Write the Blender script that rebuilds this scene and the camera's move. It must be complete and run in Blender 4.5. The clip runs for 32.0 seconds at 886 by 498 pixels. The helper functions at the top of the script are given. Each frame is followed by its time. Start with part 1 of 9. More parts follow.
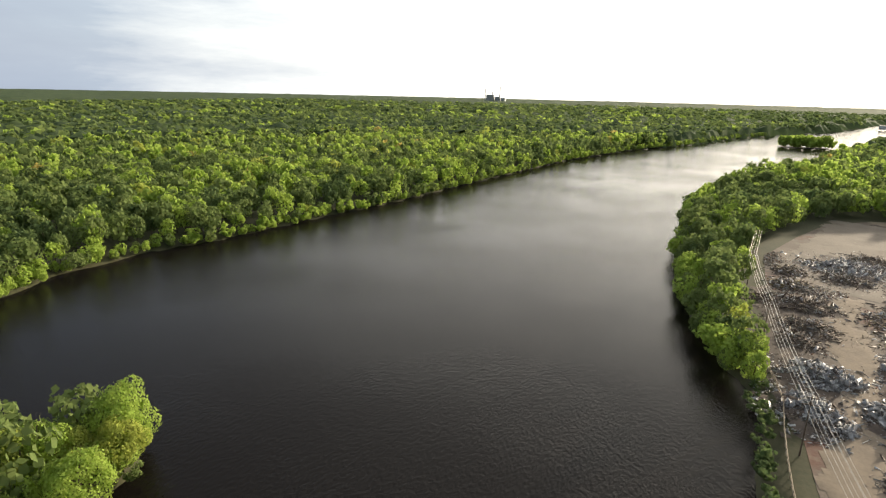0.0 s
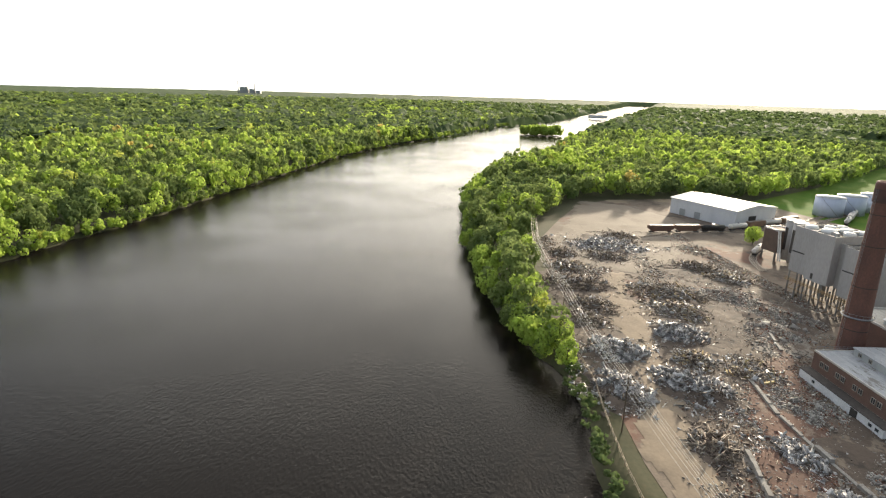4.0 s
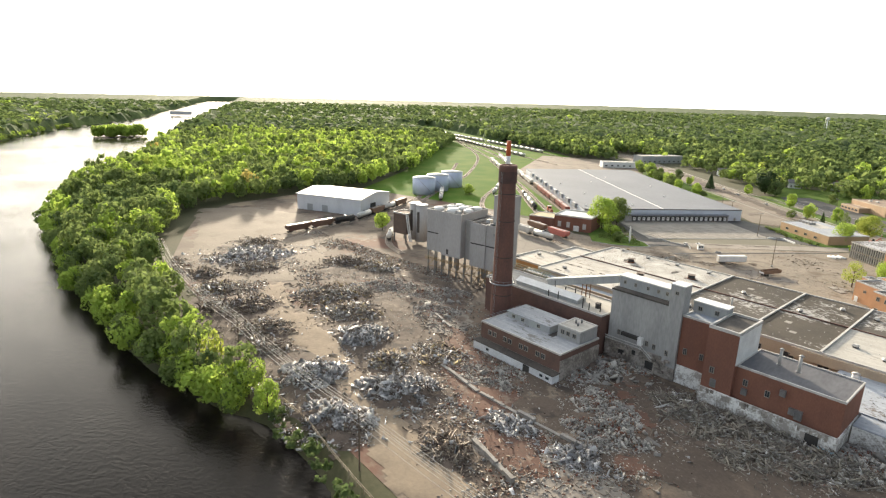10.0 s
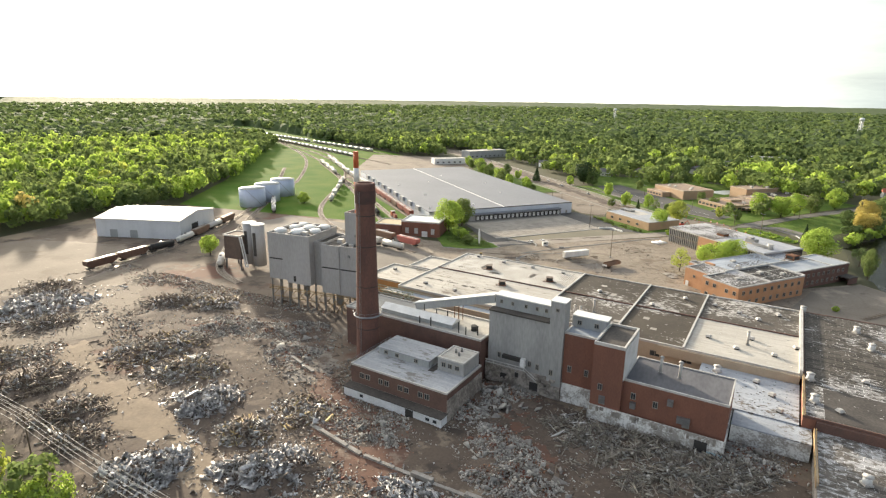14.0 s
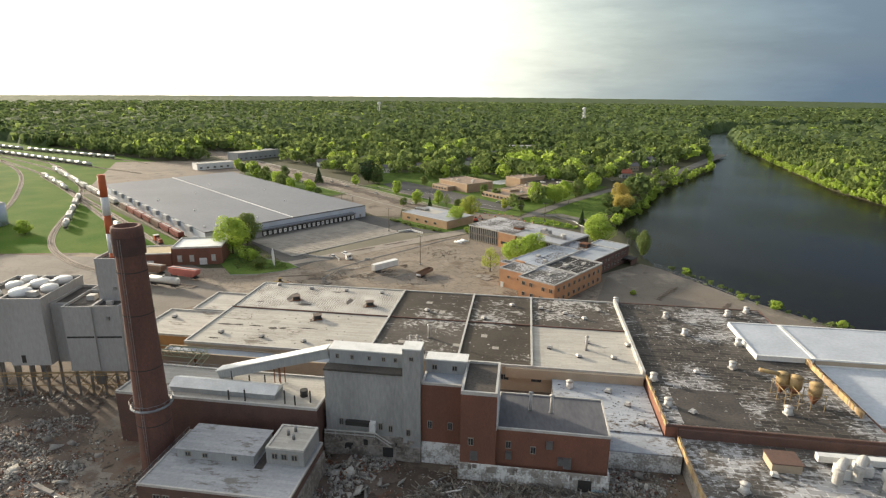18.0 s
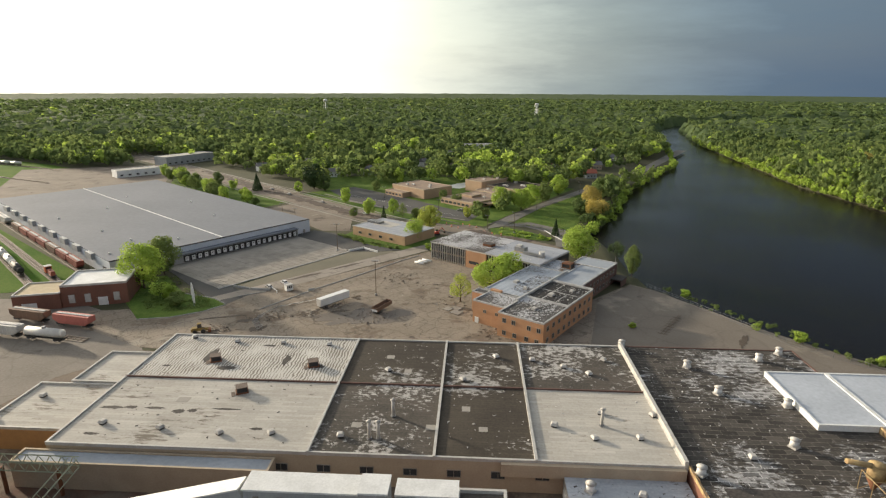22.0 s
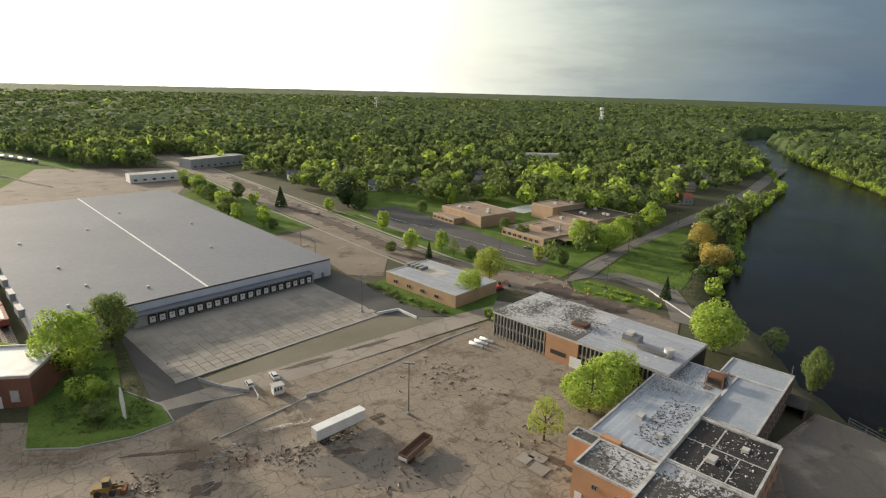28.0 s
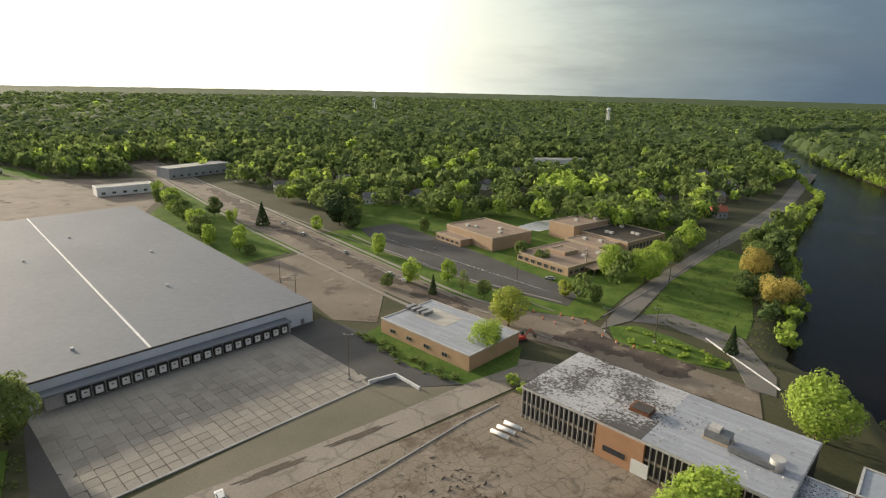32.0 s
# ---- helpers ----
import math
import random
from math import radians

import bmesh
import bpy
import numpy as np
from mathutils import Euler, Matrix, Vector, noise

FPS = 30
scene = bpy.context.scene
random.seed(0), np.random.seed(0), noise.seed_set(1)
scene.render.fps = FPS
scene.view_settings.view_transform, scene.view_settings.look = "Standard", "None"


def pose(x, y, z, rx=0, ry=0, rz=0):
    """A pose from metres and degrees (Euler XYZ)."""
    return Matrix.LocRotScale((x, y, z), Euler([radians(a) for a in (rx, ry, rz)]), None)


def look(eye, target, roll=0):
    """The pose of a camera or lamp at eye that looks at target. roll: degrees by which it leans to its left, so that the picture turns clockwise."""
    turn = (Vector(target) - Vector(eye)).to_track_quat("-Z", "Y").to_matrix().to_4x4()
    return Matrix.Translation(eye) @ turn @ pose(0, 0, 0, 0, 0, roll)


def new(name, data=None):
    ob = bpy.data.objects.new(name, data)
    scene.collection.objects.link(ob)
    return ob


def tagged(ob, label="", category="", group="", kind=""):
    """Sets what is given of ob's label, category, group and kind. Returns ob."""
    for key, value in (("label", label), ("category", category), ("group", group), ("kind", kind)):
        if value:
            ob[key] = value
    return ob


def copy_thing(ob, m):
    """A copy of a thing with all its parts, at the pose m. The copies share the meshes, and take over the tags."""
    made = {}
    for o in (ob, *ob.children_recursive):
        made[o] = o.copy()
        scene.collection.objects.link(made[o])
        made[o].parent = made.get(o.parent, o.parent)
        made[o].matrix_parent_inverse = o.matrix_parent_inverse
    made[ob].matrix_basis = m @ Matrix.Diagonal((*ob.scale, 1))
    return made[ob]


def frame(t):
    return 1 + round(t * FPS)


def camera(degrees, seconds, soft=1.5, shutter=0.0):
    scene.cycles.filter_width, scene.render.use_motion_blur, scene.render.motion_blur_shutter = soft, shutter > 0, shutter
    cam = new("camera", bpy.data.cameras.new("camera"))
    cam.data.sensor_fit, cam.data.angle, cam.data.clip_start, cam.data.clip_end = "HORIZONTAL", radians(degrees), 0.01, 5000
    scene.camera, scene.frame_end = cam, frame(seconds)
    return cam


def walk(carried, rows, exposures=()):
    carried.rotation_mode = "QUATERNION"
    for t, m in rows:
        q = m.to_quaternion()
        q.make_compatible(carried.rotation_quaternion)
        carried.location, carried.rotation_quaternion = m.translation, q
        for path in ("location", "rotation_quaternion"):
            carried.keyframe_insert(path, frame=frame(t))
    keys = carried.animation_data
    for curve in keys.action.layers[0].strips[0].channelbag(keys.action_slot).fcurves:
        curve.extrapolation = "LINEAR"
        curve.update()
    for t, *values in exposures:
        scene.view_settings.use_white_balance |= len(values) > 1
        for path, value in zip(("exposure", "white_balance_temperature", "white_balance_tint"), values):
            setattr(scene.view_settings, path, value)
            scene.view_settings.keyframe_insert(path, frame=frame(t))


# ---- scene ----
cam = camera(76.01, 32.0, soft=1.25)
ROWS = [
    (0.0, pose(88.85, -33.14, 74.23, 74.448, -1.299, 108.678)),
    (1.0, pose(82.68, -35.39, 75.27, 74.239, -1.715, 106.178)),
    (2.0, pose(80.80, -39.57, 75.98, 74.240, -2.029, 101.508)),
    (2.5, pose(79.74, -41.29, 76.22, 74.304, -1.943, 96.630)),
    (3.0, pose(78.70, -43.37, 76.54, 74.315, -1.762, 92.667)),
    (4.0, pose(76.77, -46.70, 77.10, 74.294, -1.581, 85.247)),
    (4.5, pose(75.55, -48.20, 77.10, 74.340, -1.381, 81.303)),
    (6.5, pose(68.80, -55.33, 77.71, 74.487, -1.260, 66.481)),
    (7.0, pose(66.39, -54.86, 77.52, 74.535, -1.271, 63.401)),
    (8.0, pose(59.68, -55.91, 77.56, 74.479, -1.241, 56.029)),
    (9.0, pose(54.41, -55.94, 77.66, 74.648, -1.513, 50.272)),
    (10.0, pose(47.86, -53.55, 76.93, 74.842, -1.435, 45.631)),
    (11.0, pose(42.34, -51.92, 77.66, 74.730, -1.197, 41.116)),
    (12.0, pose(37.23, -49.20, 78.50, 74.730, -0.965, 35.278)),
    (13.0, pose(32.19, -45.87, 79.64, 74.724, -0.882, 31.736)),
    (13.5, pose(29.62, -43.55, 79.97, 74.753, -0.814, 29.785)),
    (15.5, pose(17.42, -33.81, 81.98, 74.504, -0.592, 21.881)),
    (16.0, pose(14.60, -30.57, 82.17, 74.477, -0.486, 18.823)),
    (17.0, pose(8.77, -23.43, 82.58, 74.369, -0.705, 12.488)),
    (18.0, pose(4.34, -14.78, 82.39, 74.340, -0.498, 4.769)),
    (18.5, pose(2.53, -10.25, 82.38, 74.267, -0.285, 1.639)),
    (19.0, pose(1.27, -4.97, 82.18, 74.240, -0.049, 0.397)),
    (19.5, pose(0.00, 0.00, 82.18, 74.171, -0.042, 0.012)),
    (20.0, pose(-0.67, 5.40, 82.24, 74.113, -0.061, -0.096)),
    (21.0, pose(-1.69, 16.54, 82.06, 74.096, -0.084, -0.464)),
    (22.0, pose(-2.23, 31.03, 81.93, 74.011, -0.231, -0.299)),
    (22.5, pose(-2.58, 38.20, 81.80, 73.986, -0.388, 0.447)),
    (23.0, pose(-2.80, 45.55, 81.75, 73.969, -0.443, 0.994)),
    (24.0, pose(-3.48, 60.88, 81.31, 73.964, -0.726, 2.085)),
    (25.0, pose(-4.40, 76.11, 81.53, 73.904, -0.955, 3.255)),
    (25.5, pose(-5.15, 83.89, 81.52, 73.916, -1.045, 3.670)),
    (27.5, pose(-9.07, 112.69, 81.83, 73.930, -1.467, 4.814)),
    (28.0, pose(-10.10, 119.96, 81.98, 73.926, -1.455, 4.928)),
    (29.0, pose(-12.40, 132.87, 82.15, 73.934, -1.565, 5.331)),
    (30.0, pose(-15.02, 144.36, 82.48, 73.948, -1.528, 5.114)),
    (31.0, pose(-16.64, 156.77, 82.40, 73.916, -1.451, 4.928)),
    (32.0, pose(-17.28, 168.83, 82.36, 73.928, -1.199, 4.815)),
]
walk(cam, ROWS, [(0.0, 0.44), (4.0, 0.88), (9.0, 1.08), (13.0, 1.05), (16.0, 0.90), (20.0, 0.36), (25.0, 0.28), (32.0, 0.22)])

# ---- sky, sun ----
SUN_AZ, SUN_EL = 57.0, 12.0          # degrees left of +y, degrees up
TO_SUN = Vector((-math.sin(radians(SUN_AZ)) * math.cos(radians(SUN_EL)), math.cos(radians(SUN_AZ)) * math.cos(radians(SUN_EL)), math.sin(radians(SUN_EL))))
sun = new("sun", bpy.data.lights.new("sun", "SUN"))
sun.data.energy, sun.data.angle, sun.data.color = 5.4, radians(2.5), (1.0, 0.86, 0.66)
sun.matrix_world = look(TO_SUN * 800, (0, 0, 0))


def make_world():
    w = bpy.data.worlds.new("sky")
    w.use_nodes = True
    scene.world = w
    nt = w.node_tree
    N, Lk = nt.nodes, nt.links
    for n in list(N):
        N.remove(n)
    out = N.new("ShaderNodeOutputWorld")
    bg = N.new("ShaderNodeBackground")
    sky = N.new("ShaderNodeTexSky")
    sky.sky_type, sky.sun_disc = "NISHITA", False
    sky.sun_elevation, sky.sun_rotation = radians(SUN_EL), radians(-SUN_AZ)
    sky.air_density, sky.dust_density, sky.ozone_density = 1.2, 4.0, 1.0
    sky.altitude = 300
    tc = N.new("ShaderNodeTexCoord")
    # bright veil of thin cloud round the sun, a storm front to the right of it
    def along(v):
        n = N.new("ShaderNodeVectorMath"); n.operation = "DOT_PRODUCT"
        n.inputs[1].default_value = v
        Lk.new(tc.outputs["Generated"], n.inputs[0])
        return n.outputs["Value"]
    cloud = N.new("ShaderNodeTexNoise")
    cloud.inputs["Scale"].default_value, cloud.inputs["Detail"].default_value, cloud.inputs["Roughness"].default_value = 3.4, 9.0, 0.62
    mp = N.new("ShaderNodeMapping"); mp.inputs["Scale"].default_value = (1, 1, 5.5)
    Lk.new(tc.outputs["Generated"], mp.inputs["Vector"]); Lk.new(mp.outputs["Vector"], cloud.inputs["Vector"])

    def stirred(value, amount):
        k = N.new("ShaderNodeMath"); k.operation = "MULTIPLY_ADD"
        k.inputs[1].default_value, k.inputs[2].default_value = amount, -amount / 2
        Lk.new(cloud.outputs["Fac"], k.inputs[0])
        t = N.new("ShaderNodeMath"); t.operation = "ADD"
        Lk.new(value, t.inputs[0]); Lk.new(k.outputs[0], t.inputs[1])
        return t.outputs[0]

    def ramp_of(value, lo, hi, stops):
        mr = N.new("ShaderNodeMapRange"); mr.inputs["From Min"].default_value, mr.inputs["From Max"].default_value = lo, hi
        Lk.new(value, mr.inputs["Value"])
        r = N.new("ShaderNodeValToRGB")
        cr = r.color_ramp
        cr.elements[0].position, cr.elements[0].color = (stops[0][0] - lo) / (hi - lo), (*stops[0][1], 1)
        cr.elements[1].position, cr.elements[1].color = (stops[-1][0] - lo) / (hi - lo), (*stops[-1][1], 1)
        for p, c in stops[1:-1]:
            e = cr.elements.new((p - lo) / (hi - lo)); e.color = (*c, 1)
        Lk.new(mr.outputs["Result"], r.inputs["Fac"])
        return r.outputs["Color"]

    veil = ramp_of(stirred(along(TO_SUN), 0.55), -1, 1, ((-1.0, (0.62, 0.64, 0.66)), (-0.1, (0.40, 0.46, 0.57)), (0.12, (0.46, 0.53, 0.63)), (0.34, (0.86, 0.89, 0.90)), (0.52, (1.5, 1.48, 1.38)), (0.8, (2.1, 2.0, 1.8)), (1.0, (3.2, 3.0, 2.6))))
    storm = ramp_of(stirred(along((0.66, 0.74, 0.15)), 0.16), -1, 1, ((-1.0, (1, 1, 1)), (0.58, (1, 1, 1)), (0.66, (0.70, 0.71, 0.67)), (0.76, (0.54, 0.57, 0.535)), (0.90, (0.365, 0.42, 0.42)), (1.0, (0.235, 0.315, 0.385))))
    both = N.new("ShaderNodeMix"); both.data_type = "RGBA"; both.blend_type = "MULTIPLY"; both.inputs["Factor"].default_value = 1.0
    deck = ramp_of(stirred(along((0, 0, 1)), 0.2), -1, 1, ((-1.0, (1, 1, 1)), (0.22, (1, 1, 1)), (0.55, (0.62, 0.63, 0.66)), (1.0, (0.55, 0.57, 0.60))))
    high = N.new("ShaderNodeMix"); high.data_type = "RGBA"; high.blend_type = "MULTIPLY"; high.inputs["Factor"].default_value = 1.0
    Lk.new(veil, high.inputs["A"]); Lk.new(deck, high.inputs["B"])
    Lk.new(high.outputs["Result"], both.inputs["A"]); Lk.new(storm, both.inputs["B"])
    mul = N.new("ShaderNodeMix"); mul.data_type = "RGBA"; mul.blend_type = "MIX"
    mul.inputs["Factor"].default_value = 0.8
    gain = N.new("ShaderNodeMix"); gain.data_type = "RGBA"; gain.blend_type = "MULTIPLY"
    gain.inputs["Factor"].default_value = 1.0
    Lk.new(sky.outputs["Color"], gain.inputs["A"]); gain.inputs["B"].default_value = (0.1, 0.1, 0.1, 1)
    Lk.new(gain.outputs["Result"], mul.inputs["A"]); Lk.new(both.outputs["Result"], mul.inputs["B"])
    Lk.new(mul.outputs["Result"], bg.inputs["Color"])
    bg.inputs["Strength"].default_value = 1.0
    Lk.new(bg.outputs[0], out.inputs["Surface"])


make_world()

# ---- materials ----
MATS = {}


def mat(name, col, col2=None, rough=0.8, scale=0.5, fine=6.0, bump=0.3, metal=0.0, contrast=0.5, transl=0.0, obj_random=0.0, island=0.0, stretch=(1, 1, 1), spec=0.3, local=False):
    """Two-scale noise material: col and col2 mix by large stains and fine grain, with relief."""
    if name in MATS:
        return MATS[name]
    m = MATS[name] = bpy.data.materials.new(name)
    m.use_nodes = True
    nt = m.node_tree
    N, Lk = nt.nodes, nt.links
    b = N["Principled BSDF"]
    b.inputs["Roughness"].default_value, b.inputs["Metallic"].default_value = rough, metal
    b.inputs["Specular IOR Level"].default_value = spec
    col2 = col2 or tuple(c * 0.7 for c in col)
    if local:
        src = N.new("ShaderNodeTexCoord").outputs["Object"]
    else:
        src = N.new("ShaderNodeNewGeometry").outputs["Position"]
    mp = N.new("ShaderNodeMapping"); mp.inputs["Scale"].default_value = stretch
    Lk.new(src, mp.inputs["Vector"])
    n1 = N.new("ShaderNodeTexNoise"); n1.inputs["Scale"].default_value = scale; n1.inputs["Detail"].default_value = 5
    n2 = N.new("ShaderNodeTexNoise"); n2.inputs["Scale"].default_value = fine; n2.inputs["Detail"].default_value = 4
    for n in (n1, n2):
        Lk.new(mp.outputs["Vector"], n.inputs["Vector"])
    avg = N.new("ShaderNodeMath"); avg.operation = "MULTIPLY_ADD"
    avg.inputs[1].default_value = 0.45
    sc = N.new("ShaderNodeMath"); sc.operation = "MULTIPLY"; sc.inputs[1].default_value = 0.55
    Lk.new(n1.outputs["Fac"], sc.inputs[0]); Lk.new(n2.outputs["Fac"], avg.inputs[0]); Lk.new(sc.outputs[0], avg.inputs[2])
    mr = N.new("ShaderNodeMapRange")
    mr.inputs["From Min"].default_value, mr.inputs["From Max"].default_value = 0.5 - 0.5 * (1.05 - contrast) * 0.5, 0.5 + 0.5 * (1.05 - contrast) * 0.5
    Lk.new(avg.outputs[0], mr.inputs["Value"])
    mix = N.new("ShaderNodeMix"); mix.data_type = "RGBA"
    mix.inputs["A"].default_value, mix.inputs["B"].default_value = (*col, 1), (*col2, 1)
    Lk.new(mr.outputs["Result"], mix.inputs["Factor"])
    last = mix.outputs["Result"]
    if obj_random or island:
        rnd = N.new("ShaderNodeObjectInfo").outputs["Random"] if obj_random else N.new("ShaderNodeNewGeometry").outputs["Random Per Island"]
        amt = obj_random or island
        hs = N.new("ShaderNodeHueSaturation")
        mv = N.new("ShaderNodeMapRange"); mv.inputs["To Min"].default_value, mv.inputs["To Max"].default_value = 1 - amt, 1 + amt
        mh = N.new("ShaderNodeMapRange"); mh.inputs["To Min"].default_value, mh.inputs["To Max"].default_value = 0.5 - 0.04 * amt, 0.5 + 0.04 * amt
        Lk.new(rnd, mv.inputs["Value"]); Lk.new(rnd, mh.inputs["Value"])
        Lk.new(mv.outputs["Result"], hs.inputs["Value"]); Lk.new(mh.outputs["Result"], hs.inputs["Hue"])
        Lk.new(last, hs.inputs["Color"])
        last = hs.outputs["Color"]
    Lk.new(last, b.inputs["Base Color"])
    if bump:
        bp = N.new("ShaderNodeBump"); bp.inputs["Strength"].default_value = bump; bp.inputs["Distance"].default_value = 0.15
        Lk.new(n2.outputs["Fac"], bp.inputs["Height"]); Lk.new(bp.outputs["Normal"], b.inputs["Normal"])
    if transl:
        tr = N.new("ShaderNodeBsdfTranslucent"); Lk.new(last, tr.inputs["Color"])
        ms = N.new("ShaderNodeMixShader"); ms.inputs["Fac"].default_value = transl
        Lk.new(b.outputs[0], ms.inputs[1]); Lk.new(tr.outputs[0], ms.inputs[2])
        Lk.new(ms.outputs[0], N["Material Output"].inputs["Surface"])
    return m


M_SOIL = mat("soil", (0.16, 0.115, 0.08), (0.27, 0.20, 0.145), 0.95, 0.05, 1.2, 0.5, contrast=0.6)
M_FLOORWOOD = mat("forest_floor", (0.045, 0.05, 0.022), (0.075, 0.07, 0.035), 0.95, 0.05, 0.8, 0.4)
M_GRASS = mat("grass", (0.065, 0.115, 0.024), (0.125, 0.175, 0.04), 0.95, 0.12, 1.6, 0.6, contrast=0.65, spec=0.05)
M_ASPH = mat("asphalt", (0.058, 0.056, 0.054), (0.092, 0.088, 0.082), 0.9, 0.06, 3.0, 0.2)
M_LOT = mat("worn_asphalt", (0.20, 0.165, 0.125), (0.29, 0.245, 0.19), 0.9, 0.07, 1.5, 0.25, contrast=0.65)
M_ROAD = mat("road_surface", (0.125, 0.118, 0.105), (0.175, 0.162, 0.142), 0.88, 0.05, 2.0, 0.15)
M_CONC = mat("concrete", (0.215, 0.195, 0.168), (0.285, 0.26, 0.225), 0.9, 0.08, 2.5, 0.15, obj_random=0.12)
M_CONCW = mat("concrete_wall", (0.36, 0.355, 0.34), (0.25, 0.25, 0.24), 0.85, 0.2, 2.0, 0.2, stretch=(1, 1, 0.25))
M_BRICK = mat("red_brick", (0.215, 0.098, 0.065), (0.15, 0.072, 0.052), 0.9, 0.18, 4.0, 0.2, stretch=(1, 1, 0.4))
M_BRICKO = mat("orange_brick", (0.44, 0.25, 0.14), (0.36, 0.20, 0.11), 0.9, 0.3, 4.0, 0.2)
M_BRICKD = mat("dark_brick", (0.15, 0.085, 0.066), (0.10, 0.063, 0.053), 0.9, 0.3, 3.0, 0.3)
M_WHITE = mat("white_paint", (0.72, 0.72, 0.70), (0.55, 0.55, 0.53), 0.6, 0.3, 3.0, 0.05)
M_METAL = mat("grey_siding", (0.36, 0.37, 0.36), (0.27, 0.28, 0.28), 0.5, 0.25, 3.0, 0.1, stretch=(1, 1, 0.2))
M_ROOFD = mat("tar_roof", (0.045, 0.04, 0.037), (0.09, 0.08, 0.07), 0.85, 0.12, 1.8, 0.25, contrast=0.6)
M_ROOFG = mat("grey_membrane", (0.135, 0.147, 0.168), (0.17, 0.182, 0.203), 0.8, 0.02, 0.6, 0.03)
M_ROOFB = mat("blue_grey_roof", (0.33, 0.36, 0.40), (0.25, 0.275, 0.30), 0.75, 0.1, 1.2, 0.1)
M_WOOD = mat("weathered_timber", (0.16, 0.12, 0.085), (0.10, 0.075, 0.055), 0.9, 1.0, 6.0, 0.3)
M_BARK = mat("bark", (0.10, 0.075, 0.055), (0.06, 0.045, 0.035), 0.95, 1.0, 6.0, 0.4)
M_RUST = mat("rust", (0.22, 0.09, 0.04), (0.13, 0.06, 0.035), 0.85, 0.5, 4.0, 0.2)
M_STEEL = mat("dull_steel", (0.30, 0.30, 0.30), (0.20, 0.20, 0.20), 0.45, 0.5, 4.0, 0.05, metal=0.7)
M_BLACK = mat("black_paint", (0.03, 0.03, 0.03), (0.05, 0.045, 0.04), 0.7, 0.5, 4.0, 0.05)
M_YELLOW = mat("ochre_metal", (0.38, 0.265, 0.125), (0.24, 0.165, 0.085), 0.7, 0.5, 4.0, 0.1)
M_GLASSD = mat("dark_glass", (0.035, 0.04, 0.045), (0.05, 0.055, 0.06), 0.12, 0.5, 4.0, 0.0, spec=0.6)
M_LEAF = mat("leaves", (0.155, 0.21, 0.066), (0.2, 0.25, 0.085), 0.9, 0.05, 0.5, 0.0, transl=0.48, island=0.12, spec=0.05)
M_LEAFL = mat("young_leaves", (0.32, 0.43, 0.08), (0.37, 0.47, 0.10), 0.9, 0.1, 0.8, 0.0, transl=0.5, island=0.12, spec=0.05)
M_LEAFY = mat("yellow_leaves", (0.40, 0.43, 0.09), (0.34, 0.40, 0.09), 0.9, 0.1, 0.8, 0.0, transl=0.48, island=0.12, spec=0.05)
M_LEAFD = mat("conifer_leaves", (0.035, 0.06, 0.025), (0.055, 0.085, 0.03), 0.8, 0.1, 0.8, 0.0, transl=0.25, island=0.3, spec=0.15)
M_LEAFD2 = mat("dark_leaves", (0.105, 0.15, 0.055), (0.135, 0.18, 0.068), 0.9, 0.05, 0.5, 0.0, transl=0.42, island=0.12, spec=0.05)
M_LEAFO = mat("ochre_leaves", (0.52, 0.42, 0.13), (0.44, 0.37, 0.11), 0.9, 0.1, 0.8, 0.0, transl=0.45, island=0.12, spec=0.05)
M_CANOPY = mat("canopy", (0.050, 0.075, 0.032), (0.085, 0.115, 0.045), 0.95, 0.03, 0.35, 1.0, transl=0.08, contrast=0.7, spec=0.1)


def water_mat():
    m = bpy.data.materials.new("river_water")
    m.use_nodes = True
    N, Lk = m.node_tree.nodes, m.node_tree.links
    b = N["Principled BSDF"]
    b.inputs["Base Color"].default_value = (0.0085, 0.0068, 0.0058, 1)
    b.inputs["Roughness"].default_value = 0.10
    b.inputs["IOR"].default_value = 1.33
    b.inputs["Specular IOR Level"].default_value = 0.14
    g = N.new("ShaderNodeNewGeometry")
    mp = N.new("ShaderNodeMapping"); mp.inputs["Scale"].default_value = (0.6, 1.0, 1.0); mp.inputs["Rotation"].default_value = (0, 0, radians(-35))
    n1 = N.new("ShaderNodeTexNoise"); n1.inputs["Scale"].default_value = 1.25; n1.inputs["Detail"].default_value = 4; n1.inputs["Roughness"].default_value = 0.6
    n2 = N.new("ShaderNodeTexNoise"); n2.inputs["Scale"].default_value = 0.012; n2.inputs["Detail"].default_value = 3
    Lk.new(g.outputs["Position"], mp.inputs["Vector"]); Lk.new(mp.outputs["Vector"], n1.inputs["Vector"]); Lk.new(g.outputs["Position"], n2.inputs["Vector"])
    mr = N.new("ShaderNodeMapRange"); mr.inputs["From Min"].default_value, mr.inputs["From Max"].default_value = 0.35, 0.65
    mr.inputs["To Min"].default_value, mr.inputs["To Max"].default_value = 0.35, 1.0
    Lk.new(n2.outputs["Fac"], mr.inputs["Value"])
    bp = N.new("ShaderNodeBump"); bp.inputs["Distance"].default_value = 0.24
    Lk.new(mr.outputs["Result"], bp.inputs["Strength"]); Lk.new(n1.outputs["Fac"], bp.inputs["Height"]); Lk.new(bp.outputs["Normal"], b.inputs["Normal"])
    return m


M_WATER = water_mat()


